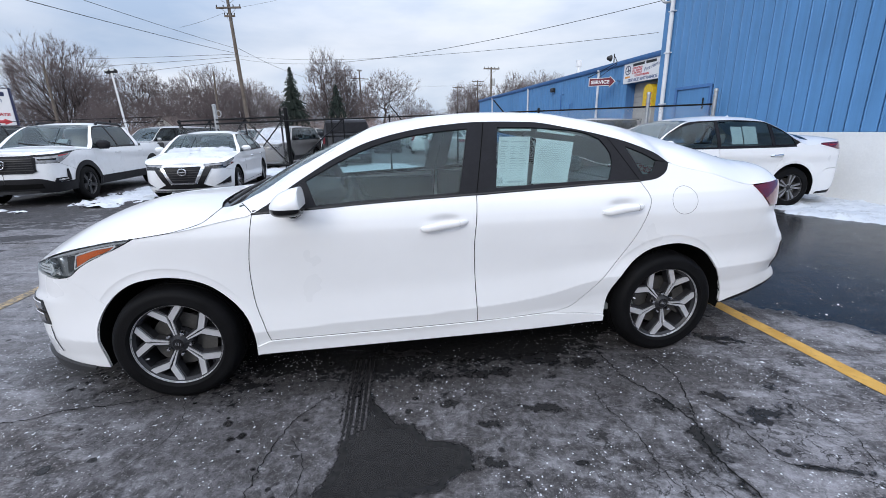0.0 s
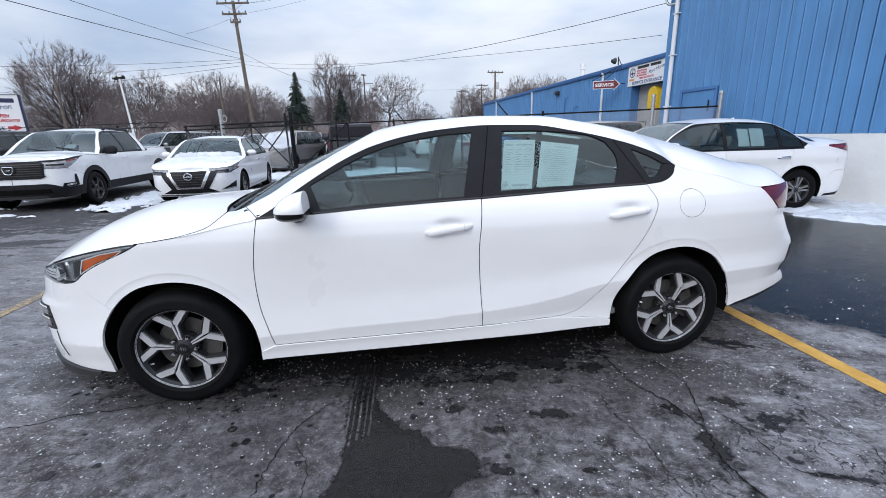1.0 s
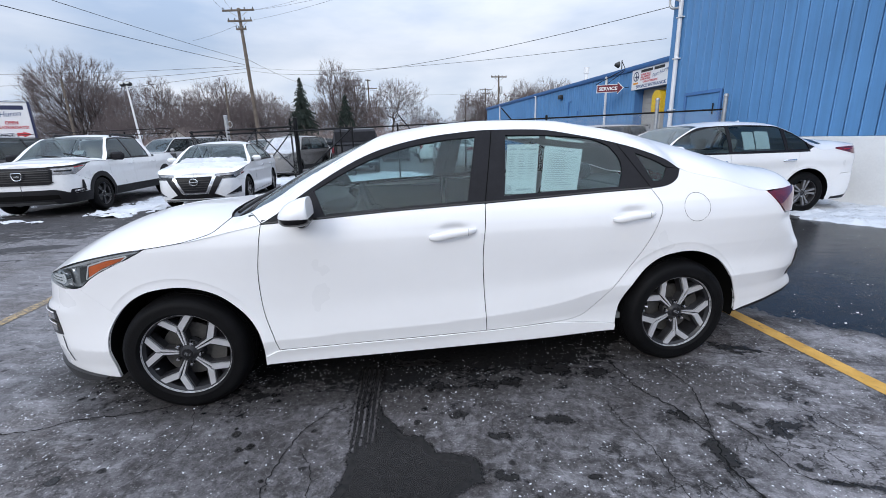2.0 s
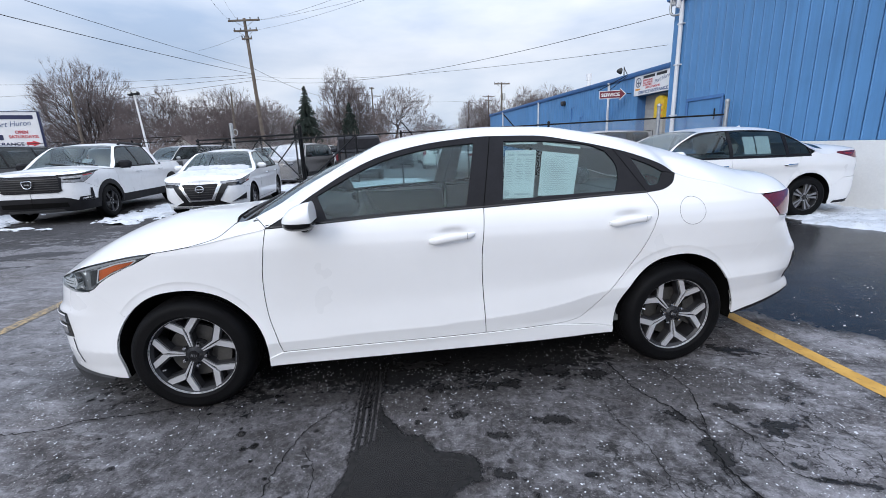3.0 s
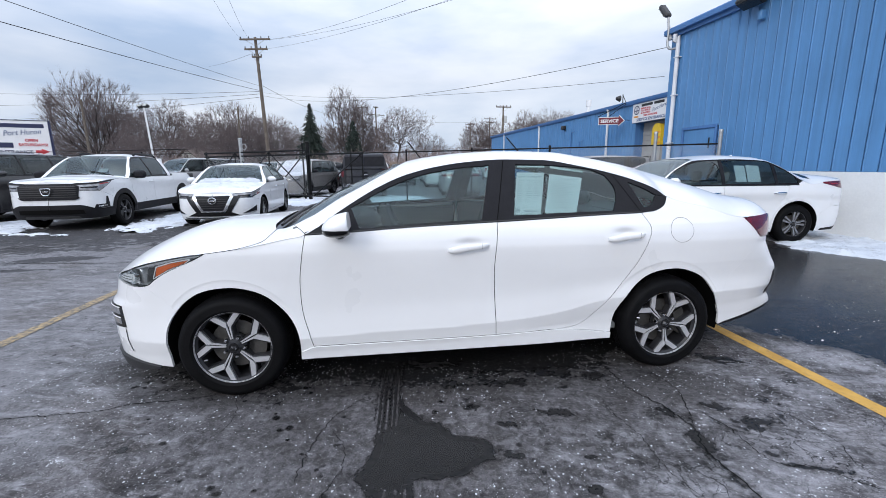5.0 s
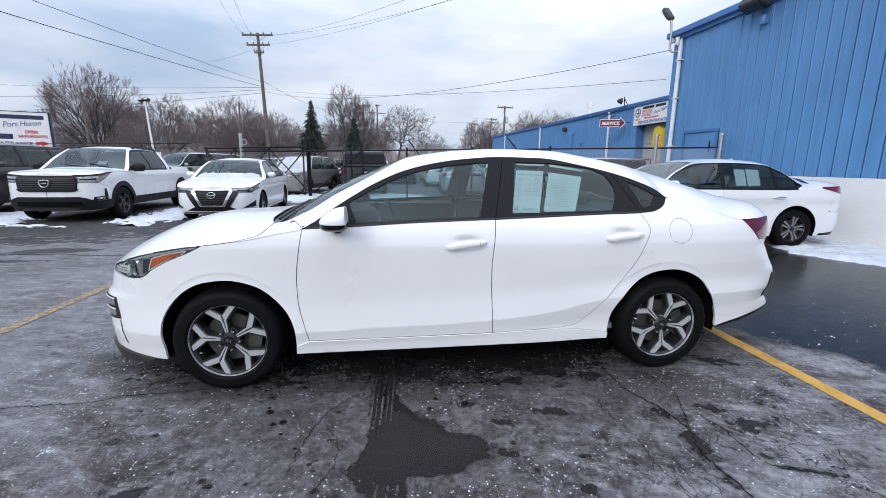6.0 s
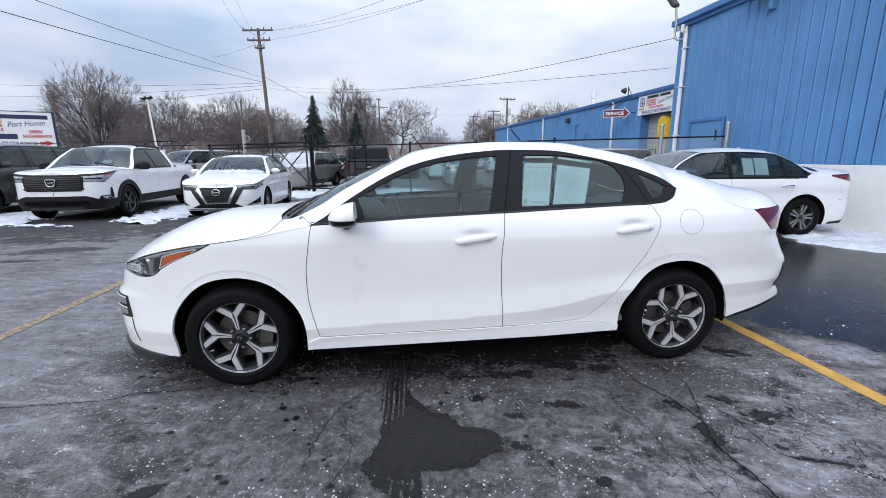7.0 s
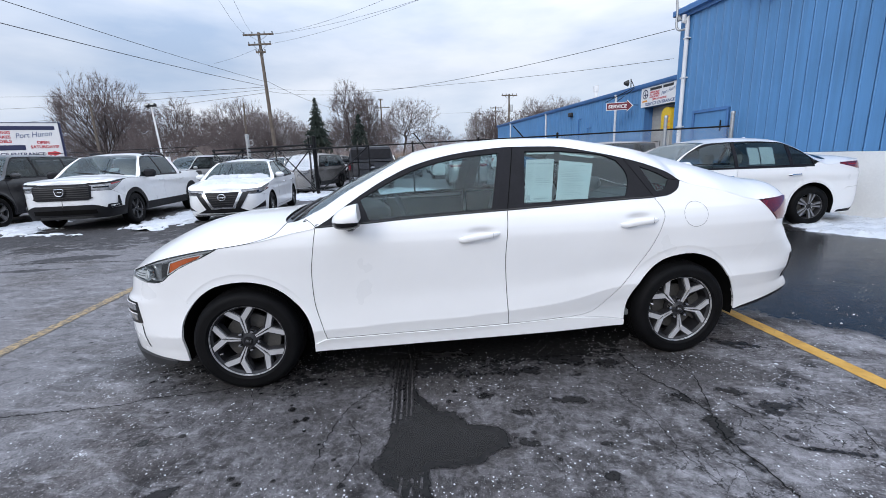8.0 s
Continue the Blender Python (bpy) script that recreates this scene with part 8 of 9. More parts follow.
def build_pickup():
    r = build_vehicle("white_pickup_truck", pose(-9.99, 9.905, 0, 0, 0, 286.9), PICKUP, "white_paint_salted", "white crew-cab pickup truck with black trim and roof rails", "pickup truck", "dark", lower="plastic_dark", phase=54, rim_k=0.66, glass_mat="glass_dark")
    sp = PICKUP
    # grille, dark lower bumper, fog pockets
    face_patch(sp, r, "grille", [(0, 0.70), (0.50, 0.70), (0.55, 0.74)], [(0, 0.985), (0.55, 0.985), (0.58, 0.96)], "trim_black", 0.012, "black grille")
    u1 = sp.car.first - 0.002
    side_d = [0.46, 0.7, 0.95, 1.2, 1.38]
    tops = [(d, float(sp.car.rail(u1 - d))) for d in side_d]
    face_patch(sp, r, "lamp_brow", [(0, 0.985)] + [(d, z - 0.034 + 0.018 * (d > 1.3)) for d, z in tops], [(0, 1.012)] + [(d, z - 0.008) for d, z in tops], "plastic_dark", 0.012, "black strip over grille and head lamps", n=24)
    for z in (0.73, 0.775, 0.82, 0.865, 0.91, 0.95):
        face_patch(sp, r, "grille_bar", [(0, z), (0.52, z)], [(0, z + 0.016), (0.52, z + 0.016)], "plastic_grey", 0.022)
    face_patch(sp, r, "grille_frame", [(0, 0.672), (0.50, 0.672), (0.58, 0.72)], [(0, 0.70), (0.49, 0.70), (0.55, 0.735)], "plastic_dark", 0.018)
    face_patch(sp, r, "lower_bumper", [(0, 0.27), (0.8, 0.27), (1.22, 0.30)], [(0, 0.565), (0.60, 0.565), (0.84, 0.47), (1.22, 0.50)], "plastic_dark", 0.014, "dark grey lower bumper")
    face_patch(sp, r, "lower_intake", [(0, 0.36), (0.62, 0.37)], [(0, 0.47), (0.60, 0.46)], "liner", 0.02)
    face_patch(sp, r, "skid_plate", [(0, 0.27), (0.55, 0.27)], [(0, 0.325), (0.50, 0.325)], "plastic_grey", 0.024)
    face_patch(sp, r, "fog_pocket", [(0.78, 0.47), (1.12, 0.50)], [(0.82, 0.56), (1.10, 0.57)], "trim_black", 0.016)
    face_patch(sp, r, "fog_slash", [(1.03, 0.55), (1.12, 0.56)], [(1.06, 0.73), (1.10, 0.73)], "trim_black", 0.015, n=5)
    face_patch(sp, r, "fog_lens", [(0.86, 0.50), (1.04, 0.52)], [(0.86, 0.535), (1.04, 0.55)], "chrome", 0.022)
    for hand in (1, -1):
        u = sp.nose - 0.36
        z = float(sp.car.rail(u)) - 0.05
        panel(sp.car, "amber_reflector", coons([(u + 0.10, z - 0.03), (u - 0.12, z + 0.005)], [(u + 0.10, z + 0.005), (u - 0.12, z + 0.02)], [(u + 0.10, z - 0.03), (u + 0.10, z + 0.005)], [(u - 0.12, z + 0.005), (u - 0.12, z + 0.02)], 6, 3), "red_lens_bright", r, hand, 0, 0.008, 0.002, "red-amber side reflector")
    o = [(-0.075, 0.065), (0.075, 0.065), (0.088, 0.03), (0.055, -0.065), (-0.055, -0.065), (-0.088, 0.03)]
    part("badge", Shape().tube([(sp.nose + 0.03, y, 0.85 + z) for y, z in smooth_line(o + o[:1], 30)[:-1]], 0.011, 6, closed=True).box(np.array((sp.nose + 0.02, -0.05, 0.842)), np.array((sp.nose + 0.035, 0.05, 0.862)), 0.004), "chrome", r, "plain metal badge")
    for hand in (1, -1):
        us = np.linspace(0.25, -0.85, 14)
        P = sp.car.upper(us, np.full(14, 0.10), 0.05)
        P[0, 2] -= 0.05
        P[-1, 2] -= 0.05
        P[:, 1] *= hand
        part("roof_rail", Shape().tube(smooth_line(P, 24), 0.030, 6), "trim_black", r)
    part("windscreen_paper", Shape().box(np.array((0, -0.10, 0)), np.array((0.004, 0.10, 0.14))).move(pose(1.00, 0.25, 1.24, 0, -55, 0)), "paper", r)
    for y0, y1 in ((0.62, 0.02), (0.05, -0.55)):
        P = np.array([(1.26, y0, 0), (1.16, (y0 + y1) / 2, 0), (1.08, y1, 0)])
        P[:, 2] = sp.car.middle(P[:, 0]) + 0.01 - 0.08 * np.abs(P[:, 1]) ** 2
        part("wiper", Shape().tube(smooth_line(P, 10), 0.010, 5), "trim_black", r)


def build_compact():
    r = build_vehicle("white_compact_sedan", pose(-6.77, 10.458, 0, 0, 0, 286.6), COMPACT, "white_paint_salted", "white compact sedan with a dark V-shaped grille and snowy hood", "car", "twin", phase=18, glass_mat="glass")
    sp = COMPACT
    face_patch(sp, r, "grille", [(0, 0.38), (0.20, 0.38), (0.23, 0.41)], [(0, 0.70), (0.34, 0.71), (0.39, 0.69)], "trim_black", 0.010, "dark V-shaped grille")
    for z in (0.43, 0.48, 0.53, 0.58, 0.63):
        w = 0.22 + 0.13 * (z - 0.40) / 0.3
        face_patch(sp, r, "grille_bar", [(0, z), (w, z)], [(0, z + 0.012), (w, z + 0.012)], "plastic_grey", 0.014, n=5)
    face_patch(sp, r, "grille_edge", [(0.20, 0.37), (0.25, 0.37)], [(0.37, 0.705), (0.44, 0.705)], "chrome", 0.018, n=6)
    face_patch(sp, r, "grille_band", [(0.25, 0.34), (0.36, 0.34)], [(0.44, 0.705), (0.58, 0.695)], "gloss_black", 0.014, "gloss black band beside the grille", n=8)
    face_patch(sp, r, "grille_edge", [(0, 0.355), (0.24, 0.355)], [(0, 0.378), (0.21, 0.38)], "chrome", 0.018)
    face_patch(sp, r, "lower_intake", [(0, 0.25), (0.56, 0.26)], [(0, 0.345), (0.36, 0.345)], "gloss_black", 0.010)
    face_patch(sp, r, "front_lip", [(0, 0.200), (0.66, 0.21)], [(0, 0.226), (0.66, 0.235)], "chrome", 0.016)
    face_patch(sp, r, "fog_pocket", [(0.64, 0.32), (1.0, 0.34)], [(0.86, 0.42), (1.0, 0.47)], "trim_black", 0.008)
    face_patch(sp, r, "pocket_edge", [(0.60, 0.300), (1.0, 0.318)], [(0.61, 0.316), (1.0, 0.336)], "chrome", 0.012)
    for hand in (1, -1):
        u = sp.nose - 0.02
        panel(sp.car, "lamp_line", coons([(u + 0.18, 0.665), (u - 0.24, 0.668), (u - 0.58, 0.735)], [(u + 0.18, 0.680), (u - 0.24, 0.684), (u - 0.60, 0.748)], [(u + 0.18, 0.665), (u + 0.18, 0.680)], [(u - 0.58, 0.735), (u - 0.60, 0.748)], 14, 3), "gloss_black", r, hand, 0, 0.008, 0.002)
        panel(sp.car, "side_marker", coons([(u - 0.44, 0.715), (u - 0.56, 0.742)], [(u - 0.44, 0.752), (u - 0.56, 0.765)], [(u - 0.44, 0.715), (u - 0.44, 0.752)], [(u - 0.56, 0.742), (u - 0.56, 0.765)], 5, 3), "red_lens_bright", r, hand, 0, 0.008, 0.002, "red-amber side marker")
    oval_badge(r, sp.nose + 0.025, 0.60, 0.16, 0.13)
    snow_cover(sp, r, sp.nose - 0.35, sp.cowl + 0.06, 0.10, 1, 3, thick=0.022)
    snow_cover(sp, r, sp.cowl + 0.10, sp.cowl - 0.10, 0.14, 1, 6, thick=0.05)
    part("windscreen_paper", Shape().box(np.array((0, -0.10, 0)), np.array((0.004, 0.10, 0.12))).move(pose(0.66, -0.20, 0.98, 0, -60, 0)), "paper", r)


def build_midsize():
    r = build_vehicle("white_midsize_sedan", pose(3.543, 7.917, 0, 0, 0, 188.9), MIDSIZE, "white_paint", "white mid-size sedan parked on snow beside the building", "car", "twin", phase=30, rim_k=0.65, glass_mat="glass_mid")
    sp = MIDSIZE
    car = sp.car
    panel(car, "rear_lip", coons([(sp.tail + 0.55, 0.215), (sp.tail - 0.2, 0.23)], [(sp.tail + 0.52, 0.25), (sp.tail - 0.2, 0.30)], [(sp.tail + 0.55, 0.215), (sp.tail + 0.52, 0.25)], [(sp.tail - 0.2, 0.23), (sp.tail - 0.2, 0.30)], 10, 3), "trim_black", r, 1, 0, 0.005, 0.01)
    for a, b in ((-0.34, -0.52), (-0.54, -0.76)):
        sh = new("window_sheet")
        sh.matrix_world = r.matrix_world
        tagged(sh, "pale sheet of paper taped inside the side window", "paper", "window papers")
        panel(car, "sheet", coons([(a, 1.03), (b, 1.03)], [(a - 0.03, 1.30), (b - 0.03, 1.29)], [(a, 1.03), (a - 0.03, 1.30)], [(b, 1.03), (b - 0.03, 1.29)], 3, 3), "paper", sh, 1, 0, -0.012, 0)
    part("roof_fin", Shape().prism([(-0.05, 0), (0.06, 0.0), (-0.03, 0.035)], -0.012, 0.012, axis=1).move(pose(-0.80, 0, 1.45)), "white_paint", r)


def build_lot():
    """The vehicles behind, row by row."""
    build_vehicle("black_suv", pose(-13.15, 9.2, 0, 0, 0, 287), BIG_SUV, "black_paint", "black sport utility vehicle with dark windows", "car", "grey", phase=10)
    build_vehicle("silver_suv", pose(-14.3, 18.4, 0, 0, 0, 250), BIG_SUV, "silver_paint", "silver-grey sport utility vehicle behind the fence", "car", "grey", detail=0)
    g = build_vehicle("grey_suv", pose(-8.75, 18.6, 0, 0, 0, 268), MID_SUV, "grey_paint", "grey sport utility vehicle with snow on its hood", "car", "grey", lower="plastic_grey", detail=0)
    snow_cover(MID_SUV, g, MID_SUV.nose - 0.2, MID_SUV.cowl + 0.05, 0.06, 1, 8, thick=0.05)
    snow_cover(MID_SUV, g, MID_SUV.cowl, MID_SUV.top0 + 0.05, 0.14, 1, 9, thick=0.04)
    t = build_vehicle("dark_pickup_truck", pose(-6.25, 19.6, 0, 0, 0, 110), TRUCK, "blue_paint", "dark slate pickup truck with a bed cap behind the gate", "pickup truck", "grey", detail=0)
    sp = TRUCK
    w = sp.hw - 0.1
    s = Shape()
    for z, k, dx in ((1.23, 1.0, 0.0), (1.55, 0.96, 0.08), (1.80, 0.88, 0.16), (1.86, 0.78, 0.26)):
        s.v += [(sp.back - 0.04, -w * k, z), (sp.tail + 0.03 + dx, -w * k, z), (sp.tail + 0.03 + dx, w * k, z), (sp.back - 0.04, w * k, z)]
    for i in range(3):
        for j in range(4):
            s.f.append((i * 4 + j, (i + 1) * 4 + j, (i + 1) * 4 + (j + 1) % 4, i * 4 + (j + 1) % 4))
    s.f.append((15, 14, 13, 12))
    cap = part("bed_cap", s, "blue_paint", t, "dark bed cap with a wide rear window")
    part("cap_window", Shape().box(np.array((-0.012, -0.80, -0.20)), np.array((0.006, 0.80, 0.20)), 0.004).move(pose(sp.tail + 0.080, 0, 1.53, 0, 16, 0)), "trim_black", cap, "wide dark rear window")
    tail_patch(sp, t, "tailgate", [(0, 0.70), (0.80, 0.70)], [(0, 1.18), (0.80, 1.18)], "blue_paint", 0.02)
    tail_patch(sp, t, "rear_bumper_bar", [(0, 0.50), (0.92, 0.50)], [(0, 0.62), (0.92, 0.62)], "chrome", 0.06)
    part("tailgate_handle", Shape().box(np.array((sp.tail - 0.04, -0.09, 1.05)), np.array((sp.tail - 0.015, 0.09, 1.11)), 0.01), "trim_black", t)
    for sg in (1, -1):
        part("tail_lamp", Shape().box(np.array((sp.tail - 0.03, sg * 0.86, 0.90)), np.array((sp.tail + 0.06, sg * 0.96, 1.18)), 0.02), "red_lens", t, "dark red tail lamp")
    part("tailgate_crease", Shape().box(np.array((sp.tail - 0.032, -0.74, 0.90)), np.array((sp.tail - 0.018, 0.74, 0.925)), 0.005), "trim_black", t)
    part("trim_bar", Shape().box(np.array((sp.tail - 0.034, -0.10, 0.96)), np.array((sp.tail - 0.02, 0.10, 1.02)), 0.006), "chrome", t)
    v = build_vehicle("silver_sedan", pose(-1.7, 20.5, 0, 0, 0, 100), COMPACT, "silver_paint", "silver sedan parked behind the fence", "car", "grey", "far lot cars", detail=0)
    w2 = build_vehicle("white_suv", pose(-11.2, 26.0, 0, 0, 0, 262), MID_SUV, "white_paint_salted", "white sport utility vehicle in the far lot", "car", "grey", "far lot cars", detail=0)
    b2 = build_vehicle("black_sedan", pose(-6.5, 29.5, 0, 0, 0, 105), MIDSIZE, "black_paint", "black sedan in the far lot", "car", "grey", "far lot cars", detail=0)
    r2 = build_vehicle("red_suv", pose(-9.3, 33.0, 0, 0, 0, 100), MID_SUV, "red_paint", "red sport utility vehicle in the far lot", "car", "grey", "far lot cars", detail=0)
    build_vehicle("grey_hatchback", pose(4.0, 17.6, 0, 0, 0, 196), MID_SUV, "grey_paint", "grey sport utility vehicle beside the service building", "car", "grey", detail=0)
    rng = random.Random(5)
    for x, y, h, src in ((-14.6, 26.5, 264, w2), (-17.8, 27.0, 262, v), (-8.0, 26.6, 100, v), (-3.6, 27.0, 102, w2), (-5.0, 34.5, 104, w2), (-12.2, 34.0, 262, b2), (-15.6, 35.0, 262, r2), (-19.5, 35.2, 260, w2),
                         (-2.0, 33.0, 100, v), (-7.6, 41.0, 104, v), (-11.4, 41.5, 102, w2), (-4.1, 42.0, 106, b2), (-15.5, 42.5, 262, v), (-20.0, 43.0, 262, w2), (-24.0, 43.0, 262, b2), (-23.5, 35.5, 262, v), (-0.2, 41.0, 104, w2), (-21.6, 27.4, 262, b2), (-6.2, 48.0, 104, w2), (-10.0, 48.5, 104, r2)):
        copy_thing(src, pose(x + rng.uniform(-0.2, 0.2), y + rng.uniform(-0.3, 0.3), 0, 0, 0, h + rng.uniform(-2, 2)))


build_pickup()
build_compact()
build_midsize()
build_lot()


# ---- fence and gate ----
def chain_mesh(a, b, z0, z1, pitch, r):
    """Diamond chain-link wire between two posts, as fine three-sided wires."""
    a, b = np.array(a, float), np.array(b, float)
    L = np.hypot(*(b - a))
    d = (b - a) / L
    s = Shape()
    h = z1 - z0
    for sg in (1, -1):
        k = -h
        while k < L:
            t0, t1 = k, k + h
            p0, q0 = max(0, t0), z0 + (max(0, t0) - t0)
            p1, q1 = min(L, t1), z0 + (min(L, t1) - t0)
            if p1 - p0 > 0.02:
                za, zb = (q0, q1) if sg > 0 else (z1 - (q0 - z0), z1 - (q1 - z0))
                s.tube([(a[0] + d[0] * p0, a[1] + d[1] * p0, za), (a[0] + d[0] * p1, a[1] + d[1] * p1, zb)], r, 3, caps=False)
            k += pitch
    return s


def post(name, x, y, h, r, material, parent, label=""):
    s = Shape().lathe([(0.0, h + 0.03), (r * 0.7, h + 0.025), (r * 1.15, h), (r * 1.15, h - 0.04), (r, h - 0.045), (r, 0.0)], 10, "z").move(pose(x, y, 0))
    return part(name, s, material, parent, label)


def build_fence():
    A, B = np.array((5.5, 10.84)), np.array((-7.3, 16.0))
    root = thing("chain_link_fence", pose(0, 0, 0), "chain-link fence with galvanised and dark posts", "fence")
    d = (B - A) / np.hypot(*(B - A))
    n = 6
    pts = [A + (B - A) * k for k in (0.0, 0.102, 0.3, 0.48, 0.66, 0.84, 1.0)]
    for i, p in enumerate(pts[:-1]):
        h = 2.12 if i < 2 else 1.86
        post("fence_post", p[0], p[1], h, 0.045 if i < 2 else 0.03, "galvanised" if i < 2 else "black_iron", root, "galvanised post" if i < 2 else "")
    for z in (1.80,):
        part("top_rail", Shape().tube([(*pts[0], z), (*pts[-1], z)], 0.022, 6), "black_iron", root)
    for i in range(n):
        tagged(part("mesh", chain_mesh(pts[i], pts[i + 1], 0.06, 1.80, 0.075, 0.0028 if i < 2 else 0.0009), "galvanised" if i < 2 else "black_iron", root, smooth=False), kind="stuff")
    # leaning brace arms with spiked tops along the fence
    for k in (0.36, 0.62, 0.80):
        p = A + (B - A) * k
        part("brace_arm", Shape().tube([(p[0], p[1], 1.6), (p[0] + d[0] * 0.5, p[1] + d[1] * 0.5, 2.15)], 0.02, 5), "black_iron", root)
    # the sliding gate
    gate = thing("sliding_gate", pose(0, 0, 0), "black iron sliding gate with crossed braces and chain-link", "gate")
    C = B + d * 6.6
    post("gate_post", B[0], B[1], 2.28, 0.075, "black_iron", gate, "thick black gate post")
    post("gate_post", B[0] + d[0] * 0.42 + 0.1, B[1] + d[1] * 0.42, 2.25, 0.035, "black_iron", gate)
    post("gate_post", C[0], C[1], 2.0, 0.045, "black_iron", gate)
    e = B - d * 2.8
    for z, start in ((1.96, B), (1.80, e)):
        part("rail", Shape().tube([(start[0], start[1] - 0.12, z), (C[0], C[1] - 0.12, z)], 0.036, 6), "black_iron", gate)
    part("rail", Shape().tube([(e[0], e[1] - 0.12, 0.18), (C[0], C[1] - 0.12, 0.18)], 0.03, 6), "black_iron", gate)
    for k, wide in ((-2.8, 2.5), (0.0, 2.2), (2.2, 2.2), (4.4, 2.2)):
        p, q = B + d * k, B + d * (k + wide)
        part("stile", Shape().tube([(p[0], p[1] - 0.12, 0.18), (p[0], p[1] - 0.12, 1.96 if k >= 0 else 1.82)], 0.030, 6), "black_iron", gate)
        for u, v in ((q, p), (p, q)) if k >= 0 else ((q, p),):
            part("brace", Shape().tube([(u[0], u[1] - 0.12, 0.2), (v[0], v[1] - 0.12, 1.94 if k >= 0 else 1.8)], 0.026, 5), "black_iron", gate)
    for a, b, r in ((e, B, 0.0008), (B, C, 0.0024)):
        tagged(part("mesh", chain_mesh((a[0], a[1] - 0.14), (b[0], b[1] - 0.14), 0.2, 1.8, 0.085, r), "galvanised" if r > 0.002 else "black_iron", gate, smooth=False), kind="stuff")
    # galvanised post with a round cap fitting beyond the gate
    gp = thing("galvanised_post", pose(-11.0, 17.4, 0), "galvanised steel post with a round fitting near its top", "post")
    post("shaft", 0, 0, 2.55, 0.075, "galvanised", gp)
    part("ring", Shape().tube([(0.16 + 0.10 * math.cos(a), 0, 2.2 + 0.12 * math.sin(a)) for a in np.linspace(0, 2 * math.pi, 16, endpoint=False)], 0.02, 5, closed=True), "galvanised", gp)
    # far boundary fence, dark wires on posts
    ff = thing("far_fence", pose(0, 0, 0), "dark wire fence on thin posts behind the parked cars", "fence")
    for x in np.arange(-42, -13.5, 3.2):
        post("fence_post", x, 17.7 - (x + 13.5) * 0.12, 2.05, 0.035, "black_iron", ff)
    for z in (1.95, 1.2, 2.15):
        part("wire", Shape().tube([(-13.6, 17.7, z), (-42, 21.1, z)], 0.014, 4), "black_iron", ff)


# ---- signs, poles and wires ----
def build_billboard():
    b = thing("dealer_billboard", pose(-29.05, 24.95, 0, 0, 0, 36), "white dealer billboard with navy and red lettering", "billboard")
    W, H, z0 = 4.5, 2.15, 2.22
    x0 = -W
    part("board", Shape().box(np.array((x0, 0, z0)), np.array((0, 0.18, z0 + H)), 0.02), "sign_white", b)
    part("frame", Shape().box(np.array((0.0, -0.03, z0 - 0.03)), np.array((0.10, 0.2, z0 + H + 0.03)), 0.01).box(np.array((x0 - 0.08, -0.03, z0 - 0.03)), np.array((x0, 0.2, z0 + H + 0.03)), 0.01).box(np.array((x0, -0.03, z0 + H)), np.array((0, 0.2, z0 + H + 0.03)), 0.005), "sign_navy", b)
    for x in (x0 + 0.6, -0.6):
        part("leg", Shape().box(np.array((x - 0.08, 0.02, 0)), np.array((x + 0.08, 0.16, z0)), 0.01), "galvanised", b)
    part("name_bar", Shape().box(np.array((x0 + 0.35, -0.012, z0 + 1.70)), np.array((-0.22, 0.002, z0 + 1.95)), 0.004), "sign_navy", b)
    lettering("Port Huron", 0.46, pose(-2.25, -0.012, z0 + 1.18) @ pose(0, 0, 0, 0, -5, 0), "sign_slate", b, shear=0.3, width=1.85)
    for i, t in enumerate(("SERVICING", "ALL MAKES", "& MODELS")):
        lettering(t, 0.25, pose(x0 + 0.75, -0.012, z0 + 1.46 - i * 0.27), "sign_red", b, width=1.30, bold=0.006)
    lettering("OPEN", 0.27, pose(-1.25, -0.012, z0 + 0.82), "sign_red", b, width=0.62, bold=0.008)
    lettering("SATURDAYS!", 0.25, pose(-1.60, -0.012, z0 + 0.55), "sign_red", b, width=1.42, bold=0.006)
    part("number_bar", Shape().box(np.array((x0 + 0.4, -0.012, z0 + 0.44)), np.array((-1.85, 0.002, z0 + 0.76)), 0.004), "sign_navy", b)
    part("ribbon", Shape().box(np.array((x0 + 0.2, -0.010, z0 + 0.06)), np.array((-0.85, 0.002, z0 + 0.33)), 0.004), "sign_white", b)
    lettering("SERVICE ENTRANCE", 0.27, pose(x0 + 0.55, -0.014, z0 + 0.09), "sign_navy", b, width=3.0, bold=0.006)
    part("arrow", Shape().prism([(-0.82, z0 + 0.11), (-0.52, z0 + 0.11), (-0.52, z0 + 0.02), (-0.10, z0 + 0.20), (-0.52, z0 + 0.38), (-0.52, z0 + 0.29), (-0.82, z0 + 0.29)], -0.014, 0.0, axis=1), "sign_red", b)


def sag(a, b, drop, n=24):
    t = np.linspace(0, 1, n)[:, None]
    p = np.array(a, float) * (1 - t) + np.array(b, float) * t
    p[:, 2] -= (4 * drop * t * (1 - t))[:, 0]
    return p


